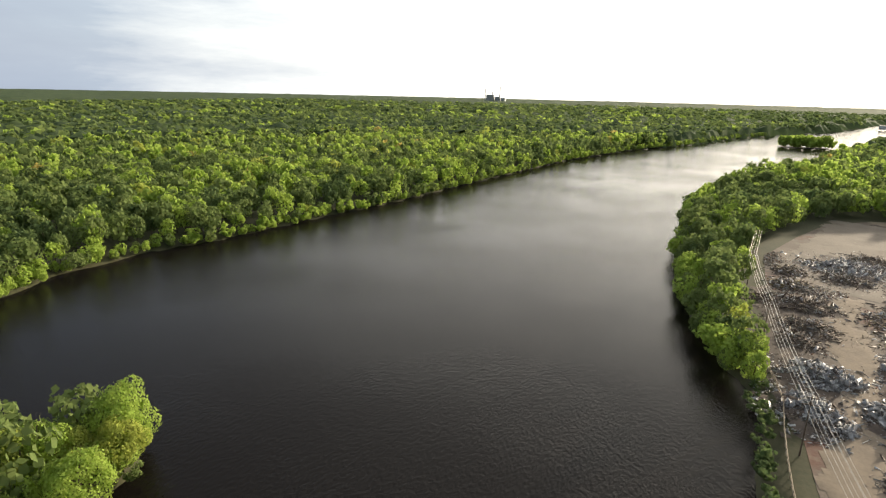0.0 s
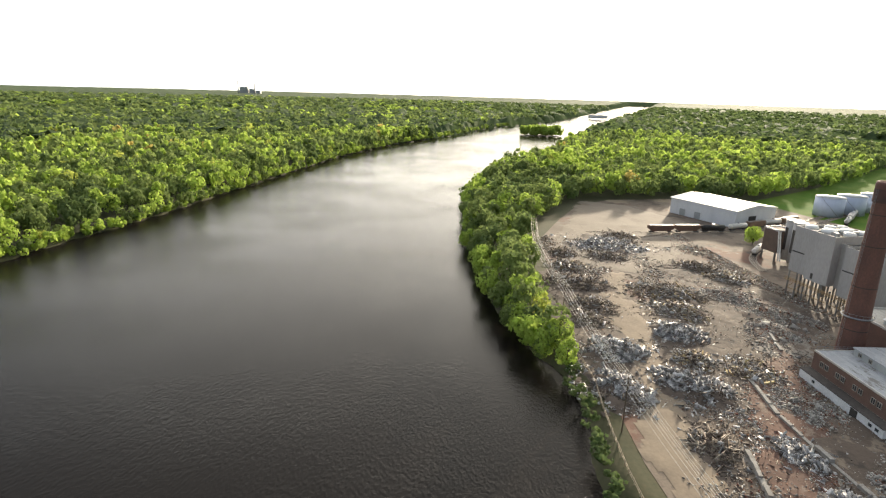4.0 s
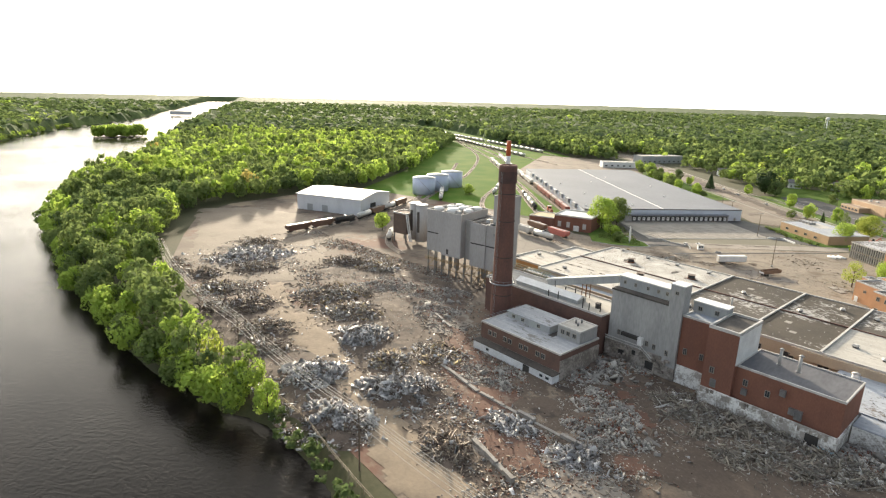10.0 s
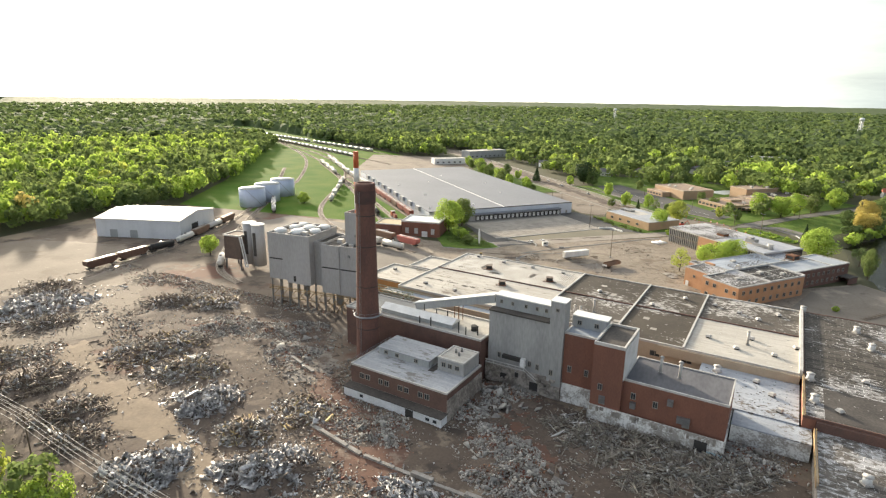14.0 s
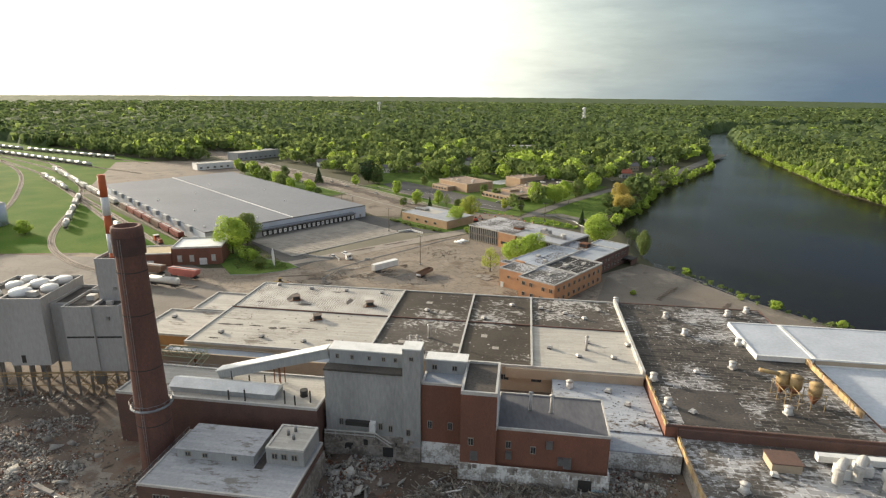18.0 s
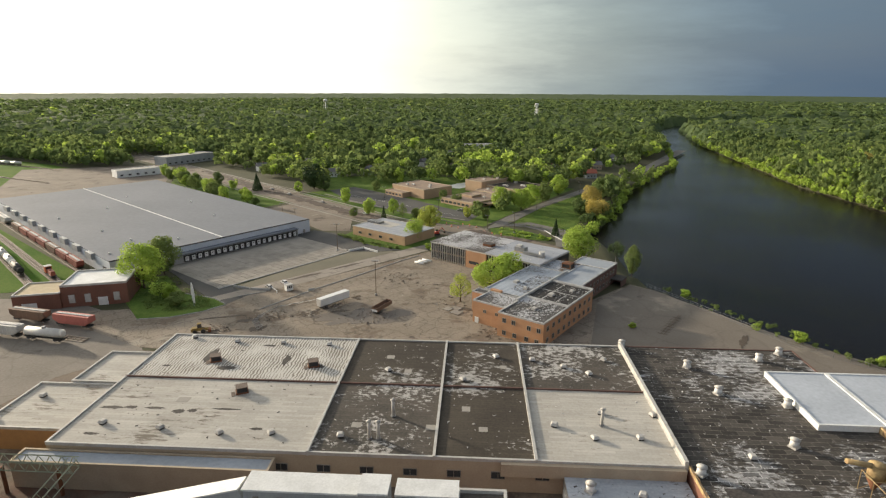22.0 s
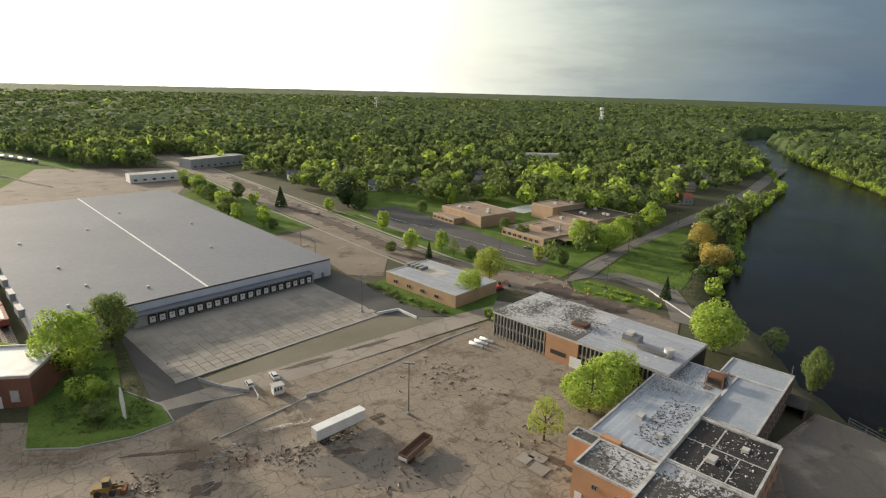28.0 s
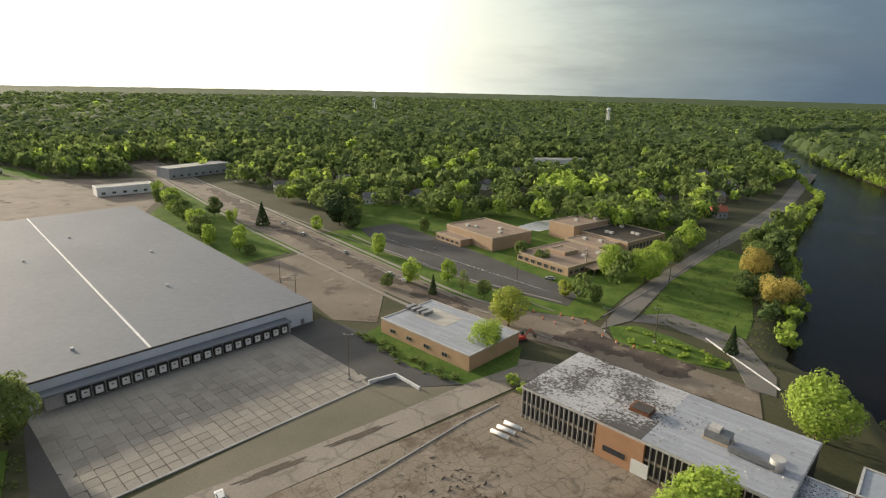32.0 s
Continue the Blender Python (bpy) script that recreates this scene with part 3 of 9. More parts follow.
sheet("street_under_works", [(-392, 722), (-372, 742), (-270.5, 635.2), (-195.6, 559.6), (-110.7, 471.2), (-65.4, 423.9), (-26.8, 384.2), (0, 373), (18, 369), (26, 359), (28, 346), (44, 337), (63, 322), (57, 306), (14, 340), (-6, 350), (-34, 366), (-64.5, 393.3), (-115, 443), (-161.7, 488.3), (-205, 537), (-305, 645)], 0.14, DUSTY, "dug-up earth street with kerbs under construction", "road")
sheet("dirt_lot", [(-128, 408), (-106.6, 438), (-92, 434), (-57.5, 402), (-58, 384), (-55, 355), (-71, 355), (-83.6, 370)], 0.10, DUSTY, "bare dirt lot beside the street")
sheet("riverside_road", [(24, 359), (41.2, 392.8), (66, 429.6), (106.6, 485), (172.8, 575), (212.7, 632), (318, 806), (330, 800), (222.6, 627.7), (176.4, 559), (108.5, 474.5), (66.3, 417.8), (38.2, 369)], 0.17, M_ROAD, "grey asphalt riverside road", "road")
sheet("lower_road", [(38, 368), (43.5, 375.2), (54.3, 377.9), (72.7, 358), (71.4, 329.5), (66, 318), (60, 322), (64, 347), (50, 366)], 0.19, M_ROAD, "narrow paved lane by the water", "road")
sheet("traffic_island", [(28.2, 362.3), (39, 364), (49, 355), (61, 338), (58, 333), (43.3, 337.6), (27.9, 346)], 0.21, M_GRASS, "weedy grass island between street and lane", "lawn")
sheet("school_lot", [(-92, 490), (-74, 506), (-31, 462), (6, 417), (23.5, 397), (16, 380.5), (-28, 407), (-69, 445)], 0.13, M_ASPH, "dark asphalt school car park", "road")
sheet("north_verge", [(-112, 475), (-93, 492), (-69, 444.5), (-28, 406.5), (16, 380), (22, 390), (27, 368), (18, 369.5), (0, 373.5), (-26.8, 385), (-65.4, 424.6), (-110.7, 472)], 0.115, M_GRASS, "grass strip between street and car park", "lawn")
sheet("river_lawn", [(43.5, 375.5), (66.5, 418), (109, 474.5), (114, 476), (118, 462), (109.5, 441), (94, 400), (84, 375), (74, 357), (54.3, 378.2)], 0.11, M_GRASS, "mown grass along the river bank", "lawn")
sheet("school_lawn", [(-110, 560), (-30, 575), (70, 540), (110, 500), (64, 430), (40, 393), (24, 366), (16, 381), (23.5, 397), (6, 417), (-31, 462), (-74, 506), (-92, 490), (-112, 510)], 0.10, M_GRASS, "mown school grounds", "lawn")
sheet("street_verge", [(-226, 491), (-150, 402), (-133, 411), (-107, 447.5), (-97, 445), (-262, 602)], 0.07, M_GRASS, "rough grass between the warehouse and the street", "lawn")
sheet("corner_lawn", [(-58, 343), (-42, 374), (-20, 352), (-4, 341), (-6, 328), (-22, 314.5), (-38, 323)], 0.145, M_GRASS, "overgrown grass round a low flat building", "lawn")
sheet("rail_grass", [(-180, 250), (-335, 230), (-400, 330), (-640, 640), (-1100, 900), (-1050, 980), (-420, 640), (-300, 560), (-318, 405), (-150, 262)], 0.05, mat("rough_grass", (0.06, 0.13, 0.018), (0.115, 0.165, 0.034), 0.95, 0.04, 1.0, 0.5, contrast=0.65, spec=0.03), "rough grass and gravel of a rail yard")
sheet("far_gravel", [(-318, 405), (-230, 488), (-268, 600), (-300, 640), (-420, 600)], 0.08, DUSTY, "gravel yard behind the warehouse")

# uneven soils heaped and graded over the yard
def soil(name, polys, z, rough_h, material, label, seed, step=1.15):
    """A rough sheet of one kind of earth with a ragged outline."""
    P_ = np.array([p for poly in polys for p in poly], float)
    gx, gy = np.arange(P_[:, 0].min() - 6, P_[:, 0].max() + 6, step), np.arange(P_[:, 1].min() - 6, P_[:, 1].max() + 6, step)
    X, Y = np.meshgrid(gx, gy)
    w1 = np.array([noise.noise((a * 0.09, b * 0.09, seed)) + 0.5 * noise.noise((a * 0.31, b * 0.31, seed + 3.0)) for a, b in zip(X.ravel(), Y.ravel())]).reshape(X.shape)
    w2 = np.array([noise.noise((a * 0.09, b * 0.09, seed + 9.0)) + 0.5 * noise.noise((a * 0.31, b * 0.31, seed + 5.0)) for a, b in zip(X.ravel(), Y.ravel())]).reshape(X.shape)
    U, V_ = X + 4.5 * w1, Y + 4.5 * w2
    inn = np.zeros(X.shape, bool)
    d = np.full(X.shape, -99.0)
    for poly in polys:
        k = inside(poly, U, V_)
        e = edge_dist(poly, U, V_)
        d = np.maximum(d, np.where(k, e, -e))
        inn |= k
    r = np.random.RandomState(int(seed))
    Z = z + np.clip(d / 3.0, 0, 1) * rough_h * (0.55 + 0.5 * w1 + 0.35 * r.rand(*X.shape)) - np.where(d < 0, 0.12, 0)
    q = inn[:-1, :-1] | inn[1:, :-1] | inn[:-1, 1:] | inn[1:, 1:]
    nx = len(gx)
    i = (np.arange(len(gy) - 1)[:, None] * nx + np.arange(nx - 1))[q]
    ob = mesh_np(name, np.stack([X, Y, Z], -1).reshape(-1, 3), np.stack([i, i + 1, i + nx + 1, i + nx], 1), material, True)
    return tagged(ob, label, "ground", kind="structure")


M_EARTHD = broken_ground("dark_earth", ((0.074, 0.056, 0.044), (0.108, 0.083, 0.064)), (((0.19, 0.15, 0.112), 0.12, 0.58, 31), ((0.055, 0.043, 0.036), 0.14, 0.56, 32), ((0.25, 0.225, 0.19), 0.5, 0.64, 33)))
M_EARTHR = broken_ground("red_earth", ((0.135, 0.072, 0.05), (0.10, 0.06, 0.045)), (((0.20, 0.15, 0.115), 0.13, 0.60, 34), ((0.085, 0.055, 0.043), 0.1, 0.57, 35)))
M_SLABS = broken_ground("broken_slab_floor", ((0.195, 0.17, 0.143), (0.24, 0.214, 0.182)), (((0.12, 0.092, 0.072), 0.12, 0.55, 36), ((0.34, 0.31, 0.27), 0.2, 0.62, 37)), 0.3, 0.2)
M_EARTHT = broken_ground("graded_tan_earth", ((0.185, 0.15, 0.114), (0.225, 0.187, 0.144)), (((0.17, 0.135, 0.10), 0.06, 0.56, 38), ((0.32, 0.28, 0.225), 0.3, 0.63, 39)))
soil("graded_earth", [[(-330, 92), (-262, 62), (-214, 36), (-168, 36), (-158, 62), (-172, 88), (-205, 110), (-260, 140), (-318, 120)]], 0.07, 0.2, M_EARTHT, "smooth graded tan earth at the far end of the yard", 41.0, 2.0)
soil("broken_floor", [[(-118, 94), (-86, 92), (-72, 84), (-70, 70), (-86, 72), (-106, 82)], [(-42, 50), (-6, 49), (14, 38), (2, 22), (-30, 33)], [(36, 92), (60, 84), (58, 62), (30, 68)]], 0.075, 0.12, M_SLABS, "broken pale concrete floor slabs of a razed hall", 43.0)
soil("dark_earth", [[(-112, 56), (-96, 60), (-70, 56), (-48, 48), (-40, 34), (-58, 29), (-84, 36), (-106, 44)], [(-104, 30), (-84, 34), (-62, 26), (-46, 20), (-44, 8), (-66, 8), (-92, 12)], [(-232, 60), (-216, 88), (-196, 84), (-182, 62), (-200, 48)], [(-30, 46), (-4, 46), (14, 60), (50, 64), (66, 80), (30, 94), (-34, 96), (-40, 66)], [(-172, 98), (-150, 108), (-118, 96), (-96, 78), (-84, 70), (-62, 60), (-42, 44), (-46, 30), (-72, 38), (-100, 46), (-132, 58), (-160, 74)], [(-166, 22), (-150, 36), (-120, 38), (-96, 28), (-62, 20), (-44, 12), (-62, 8), (-92, 11), (-126, 15)], [(-34, 62), (-10, 74), (-6, 60), (10, 50), (34, 60), (44, 76), (30, 90), (-8, 90), (-26, 82)], [(-232, 78), (-214, 92), (-190, 74), (-184, 56), (-206, 52)], [(-150, 104), (-100, 116), (-92, 100), (-120, 96)]], 0.09, 0.42, M_EARTHD, "churned dark brown earth full of fine debris", 47.0)
soil("red_earth", [[(-96, 84), (-74, 68), (-60, 50), (-36, 40), (-20, 30), (-4, 34), (-24, 54), (-44, 64), (-62, 72)], [(-24, 86), (-12, 88), (2, 72), (12, 56), (4, 46), (-8, 56), (-16, 74)], [(-150, 84), (-132, 92), (-118, 84), (-136, 76)]], 0.14, 0.3, M_EARTHR, "brick-red earth of crushed bricks", 53.0)

# stains and puddled dirt on the lot and along the apron, and a painted shadow
def blot(name, cx, cy, rx, ry, turn, z, material, label, seed):
    r = random.Random(seed)
    ph = [r.random() * 6.28 for _ in range(4)]
    c, s_ = math.cos(radians(turn)), math.sin(radians(turn))
    pts = []
    for i in range(40):
        a = 2 * math.pi * i / 40
        k = 1 + 0.22 * math.sin(2 * a + ph[0]) + 0.16 * math.sin(5 * a + ph[1]) + 0.12 * math.sin(9 * a + ph[2]) + 0.08 * math.sin(14 * a + ph[3])
        x, y = rx * k * math.cos(a), ry * k * math.sin(a)
        pts.append((cx + c * x - s_ * y, cy + s_ * x + c * y))
    return sheet(name, pts, z, material, label)


M_STAIN = mat("oily_dirt", (0.06, 0.048, 0.038), (0.11, 0.085, 0.062), 0.8, 0.15, 1.5, 0.3)
# darker asphalt tone for the shadow painted beside the trailers
M_SHADOWASPH = mat("damp_asphalt", (0.125, 0.108, 0.092), (0.17, 0.145, 0.12), 0.75, 0.08, 1.5, 0.2)
for k, (x, y, rx, ry, a, m, lab) in enumerate(((-30, 226, 17, 7, 20, M_SHADOWASPH, "dark damp asphalt"), (-44, 236, 4, 1.6, 40, M_STAIN, "black dirt strewn on the lot"), (-40, 231, 3, 1.2, 10, M_STAIN, "black dirt strewn on the lot"), (-49, 231, 2.6, 1.0, 70, M_STAIN, "black dirt strewn on the lot"), (-72, 222, 3.5, 1.4, 30, M_STAIN, "black oil stain on asphalt"), (-66, 215, 3, 2, 60, M_STAIN, "black oil stain on asphalt"), (10, 232, 5, 1.5, -30, M_STAIN, "brown dirt stain on the lot"), (-62, 272, 9, 0.9, 42, M_STAIN, "dark dirt along the apron kerb"), (-46, 287, 9, 0.8, 42, M_STAIN, "dark dirt along the apron kerb"), (-82, 225, 6, 0.7, 15, M_STAIN, "dark crack line in asphalt"), (100, 205, 5, 1.2, 60, M_STAIN, "dark stain on the river terrace"))):
    blot("ground_stain", x, y, rx, ry, a, 0.135 + 0.004 * k, m, lab, 30 + k)

# ---- buildings ----
FA = -3.5
FM = pose(0, 0, 0, 0, 0, FA)
RND = random.Random(7)


def window_mesh(w, h, name="window"):
    """Frame and pane of a window in the xz plane, facing -y; centre of the sill at the origin."""
    key = (name, w, h)
    if key not in WMESH:
        bm = bmesh.new()
        t = 0.12
        for x0, x1, z0, z1 in ((-w / 2, w / 2, 0, t), (-w / 2, w / 2, h - t, h), (-w / 2, -w / 2 + t, t, h - t), (w / 2 - t, w / 2, t, h - t), (-0.05, 0.05, t, h - t)):
            add_box(bm, x0, x1, -0.14, 0.05, z0, z1)
        fme = bpy.data.meshes.new("window_frame"); bm.to_mesh(fme); bm.free(); fme.materials.append(M_FRAME)
        bm = box(-w / 2 + t, w / 2 - t, -0.05, 0.0, t, h - t)
        pme = bpy.data.meshes.new("pane"); bm.to_mesh(pme); bm.free(); pme.materials.append(M_GLASSD)
        WMESH[key] = (fme, pme)
    return WMESH[key]


WMESH = {}
M_FRAME = mat("window_frame", (0.30, 0.27, 0.23), (0.22, 0.2, 0.17), 0.7, 1.0, 6.0, 0.05)


def window(parent, x, y, z, w, h, turn=0.0):
    f, p = window_mesh(w, h)
    fr = share("window", f, parent, pose(x, y, z, 0, 0, turn))
    share("pane", p, fr)
    return fr


def parapet(x0, x1, y0, y1, z, h=0.7, t=0.45):
    bm = bmesh.new()
    add_box(bm, x0 - 0.05, x1 + 0.05, y0 - 0.05, y0 + t, z - 0.2, z + h)
    add_box(bm, x0 - 0.05, x1 + 0.05, y1 - t, y1 + 0.05, z - 0.2, z + h)
    add_box(bm, x0 - 0.05, x0 + t, y0 + t, y1 - t, z - 0.2, z + h)
    add_box(bm, x1 - t, x1 + 0.05, y0 + t, y1 - t, z - 0.2, z + h)
    return bm


def block(parent, x0, x1, y0, y1, z0, z1, wall, roof, rim=0.6, rim_mat=None):
    """One volume of a building: wall, roof slab, parapet."""
    part("wall", box(x0, x1, y0, y1, z0, z1 - 0.25), wall, parent)
    part("roof", box(x0 + 0.02, x1 - 0.02, y0 + 0.02, y1 - 0.02, z1 - 0.25, z1), roof, parent)
    if rim:
        part("parapet", parapet(x0, x1, y0, y1, z1, rim), rim_mat or wall, parent)


M_ROOFWB = mat("bluish_white_roof", (0.45, 0.48, 0.52), (0.36, 0.385, 0.42), 0.7, 0.08, 1.0, 0.1, contrast=0.6)
M_CAP = mat("metal_coping", (0.50, 0.49, 0.46), (0.36, 0.34, 0.31), 0.55, 0.5, 4, 0.05)
M_TAN = mat("tan_wall", (0.44, 0.36, 0.26), (0.36, 0.29, 0.21), 0.85, 0.2, 3, 0.1)
M_PEELW = mat("peeling_white_paint", (0.68, 0.68, 0.65), (0.30, 0.28, 0.25), 0.8, 0.35, 2.2, 0.15, contrast=0.8)
M_RUIN = mat("broken_concrete", (0.34, 0.31, 0.275), (0.17, 0.15, 0.13), 0.9, 0.25, 1.5, 0.5, contrast=0.75)
M_BROWNROOF = felt_roof("brown_felt_roof", (0.042, 0.034, 0.026), (0.075, 0.062, 0.046), (0.40, 0.385, 0.36), 0.27, streak=(0.7, 1.1), seam_amt=0.3)

M_ROOFLG = felt_roof("smooth_grey_roof", (0.37, 0.39, 0.425), (0.31, 0.325, 0.355), (0.12, 0.115, 0.11), 0.16, streak=(0.8, 1.6), seam_amt=0.12, turn=-36.5)
# main hall: bays of roof between low fire walls
hall = empty("factory_hall", FM, "long low factory hall with pale and dark felt roof bays", "factory")
part("wall", box(-95.5, 40, 132, 188, 0, 7.2), M_TAN, hall)
for x0, x1, y0, y1, m, lab in ((-95.5, -38.4, 161.6, 188, M_ROOFW2, "pale streaked roof felt"), (-95.5, -38.4, 132, 161.2, M_ROOFW, ""), (-38, -11.6, 161.6, 188, M_BROWNROOF, "dark worn roof felt"), (-38, -11.6, 132, 161.2, M_ROOFP2, "dark roof felt with white patches"), (-11.2, 9.6, 161.6, 188, M_BROWNROOF, ""), (-11.2, 9.6, 132, 161.2, M_BROWNROOF, ""), (10, 40, 161.6, 188, M_ROOFP2, "dark roof with peeling white coat"), (10, 40, 132, 161.2, M_ROOFW, "pale cream roof coat")):
    part("roof_bay", box(x0, x1, y0, y1, 7.2, 7.6), m, hall, lab)
for x in (-38.2, -11.4, 9.8):
    part("fire_wall", box(x - 0.3, x + 0.3, 132, 188, 7.0, 8.15), M_CAP, hall)
part("fire_wall", box(39.7, 40.5, 132, 188.5, 6.5, 9.0), M_CAP, hall, "white-capped fire wall")
part("fire_wall", box(-95.5, 39.6, 161.2, 161.6, 7.0, 8.0), M_BRICKD, hall)
part("parapet", parapet(-95.5, 40, 132, 188, 7.4, 0.55), M_CAP, hall)
for k, (x, y, rx, ry) in enumerate(((-90, 146.6, 2.6, 0.7), (-85.5, 147, 1.6, 0.6), (-79.5, 147, 2.2, 0.5), (-73, 146, 1.5, 0.9), (-70, 146.4, 1.1, 0.7), (-62, 147.5, 3.2, 0.35), (-88, 136, 1.8, 0.5), (-52, 140, 1.4, 0.5), (-78.5, 174.5, 1.2, 4.2), (-71, 167.6, 2.4, 1.2), (-56, 173.5, 1.0, 3.0), (-46, 170, 1.6, 0.9), (-64, 182, 1.8, 0.6), (-88, 168, 1.2, 0.5))):
    r = random.Random(900 + k)
    ring = [(x + rx * (0.75 + 0.5 * r.random()) * math.cos(a), y + ry * (0.7 + 0.6 * r.random()) * math.sin(a)) for a in (6.2832 * i / 22 for i in range(22))]
    part("worn_patch", prism(ring, 7.6, 7.625), M_ROOFD, hall, "dark worn patch of felt")
for i in range(14):
    window(hall, -90 + i * 9.2, 131.95, 3.2, 3.0, 1.8)
# pale patches of newer felt
for x, y, w, d in ((-76, 150, 3, 2.2), (-62, 152, 3, 2.4), (-28, 176, 2.2, 2.0), (-22, 168, 2.0, 2.0), (-14, 142, 2.4, 2.0), (-6, 150, 2.0, 2.2), (-2, 142, 2.0, 1.8), (4, 172, 1.8, 1.8), (-31, 142, 2.2, 2.0)):
    part("felt_patch", box(x, x + w, y, y + d, 7.6, 7.63), mat("new_felt", (0.34, 0.32, 0.28), (0.27, 0.25, 0.22), 0.9), hall)

strip = empty("lean_to", FM, "grey lean-to roof along the hall's front", "lean-to")
block(strip, -100, -45, 127.2, 131.7, 0, 6.2, M_TAN, M_ROOFB, 0.3)
annex = empty("annex", FM, "low annex with pale roof and ochre wall", "factory")
block(annex, -118, -96, 139.5, 160, 0, 5.6, mat("ochre_wall", (0.40, 0.22, 0.09), (0.32, 0.18, 0.08), 0.85), M_ROOFW, 0.5, M_CAP)
block(annex, -110, -96, 160.4, 178, 0, 6.0, M_TAN, M_ROOFW, 0.5, M_CAP)

# dark eastern hall
ehall = empty("east_hall", FM, "wide hall with blackened peeling roof", "factory")
part("wall", box(40.6, 90, 108, 188, 0, 7.3), M_BRICK, ehall)
part("roof", box(40.6, 90, 108, 188, 7.3, 7.7), M_ROOFP, ehall, "black roof with streaks of white coat")
part("tar_patch", box(45, 61, 109, 126, 7.7, 7.74), M_ROOFD, ehall, "large black tar patch")
part("parapet", parapet(40.6, 90, 108, 188, 7.5, 0.4, 0.35), M_BRICKD, ehall)
M_PLANKO = mat("weathered_ochre_planks", (0.40, 0.285, 0.145), (0.29, 0.20, 0.105), 0.85, 0.4, 3.0, 0.2, obj_random=0.3)
def plank_screen(parent, name, x, y0, y1, z0, z1, label):
    """A thin screen of upright boards with an uneven top."""
    wall = part(name, box(x + 0.12, x + 0.42, y0, y1, z0, z1 - 0.35), M_TAN, parent, label)
    y = y0
    while y < y1 - 0.3:
        w = min(0.7 + 0.5 * RND.random(), y1 - y)
        if RND.random() > 0.07:
            part("plank", box(x, x + 0.1, y, y + w - 0.05, z0, z1 - 0.3 * RND.random()), M_PLANKO, wall)
            part("plank", box(x + 0.44, x + 0.52, y, y + w - 0.05, z0, z1 - 0.3 * RND.random()), M_PLANKO, wall)
        y += w


plank_screen(ehall, "side_wall", 40.5, 108, 132, 7.3, 8.3, "weathered ochre plank parapet")
plank_screen(ehall, "screen_wall", 87.5, 118, 147, 7.7, 9.5, "weathered ochre plank screen wall")
ewhite = empty("roof_house", FM, "raised white roof block on the dark hall", "factory")
block(ewhite, 74.3, 89.9, 147, 172, 7.7, 9.0, M_WHITE, M_ROOFWB, 0.25, M_WHITE)
block(ewhite, 90.1, 130, 147, 172, 0, 9.0, M_TAN, M_ROOFWB, 0.25, M_WHITE)
block(ewhite, 90.1, 130, 116, 146.8, 0, 7.2, M_TAN, M_ROOFWB, 0.4, M_WHITE)
low = empty("low_hall", FM, "lower hall with broken edge and streaked roof", "factory")
part("wall", box(43.4, 100, 72, 107.9, 0, 4.6), M_RUIN, low)
part("roof", box(43.4, 100, 72, 107.9, 4.6, 5.0), M_ROOFP3, low, "streaked grey roof")
plank_screen(low, "edge_wall", 43.1, 84, 107, 4.4, 6.0, "torn ochre edge wall")
part("red_band", box(43.4, 90, 107.2, 107.95, 5.0, 7.2), M_BRICKD, low, "dark red wall band")
gap = empty("middle_block", FM, "low block with peeling bluish roof", "factory")
part("wall", box(15.5, 40.2, 108, 131.7, 0, 4.7), M_PEELW, gap)
part("roof", box(15.5, 40.2, 108, 131.7, 4.7, 5.0), M_ROOFBS, gap)
part("roof", box(26.2, 42.8, 100.5, 107.9, 4.4, 4.7), M_ROOFBS, gap)
part("wall", box(26.2, 42.8, 100.5, 107.9, 0, 4.4), M_PEELW, gap)
part("back_wall", box(2.5, 40, 131.0, 131.95, 4.5, 7.4), M_TAN, gap, "blank tan wall")

# red brick works
red = empty("brick_works", FM, "stepped red brick works with white-painted base", "factory")
block(red, -5.8, 1.8, 91.3, 105.6, 0, 21.2, M_BRICK, M_ROOFD, 0.6, M_CAP)
part("wall", box(1.82, 25.6, 92.6, 107.6, 0, 12.6), M_BRICK, red)
part("roof", box(1.82, 25.6, 92.6, 107.6, 12.6, 12.85), mat("dark_felt", (0.075, 0.075, 0.085), (0.12, 0.12, 0.13), 0.8, 0.15, 1.5, 0.2, stretch=(1, 0.3, 1)), red)
part("parapet", parapet(1.85, 25.6, 92.6, 107.6, 12.8, 0.35, 0.3), M_CAP, red)
part("white_side", box(1.81, 1.95, 91.6, 105.2, 12.9, 20.9), M_WHITE, red, "white-painted side wall")
part("base", box(-6.2, 25.9, 91.0, 91.28, 0, 4.6), M_PEELW, red, "peeling white-painted base")
part("base", box(25.62, 25.9, 91.3, 107, 0, 4.6), M_PEELW, red)
r_ = random.Random(8)
for i in range(22):
    x = r_.uniform(-6, 25)
    part("plaster_scar", box(x, x + r_.uniform(0.3, 1.1), 90.93, 90.99, r_.uniform(2.6, 4.0), r_.uniform(4.1, 4.55)), M_RUIN, red, "bare patch in the paint")
for x, z in ((-3.6, 5.2), (16.3, 4.8)):
    part("hoist_door", box(x, x + 1.6, 91.9, 92.58 if x > 1 else 91.28, z, z + 2.4), M_STEEL, red, "grey hoist door housing")
part("blue_paint", box(21.5, 25.7, 90.95, 90.99, 0.2, 1.1), mat("pale_blue_paint", (0.30, 0.50, 0.58), (0.42, 0.52, 0.55), 0.8, 0.5, 3, 0.1), red, "faded blue paint along the foot")
part("door", box(19.5, 22.3, 90.9, 90.98, 0, 3.2), M_BLACK, red, "dark open doorway")
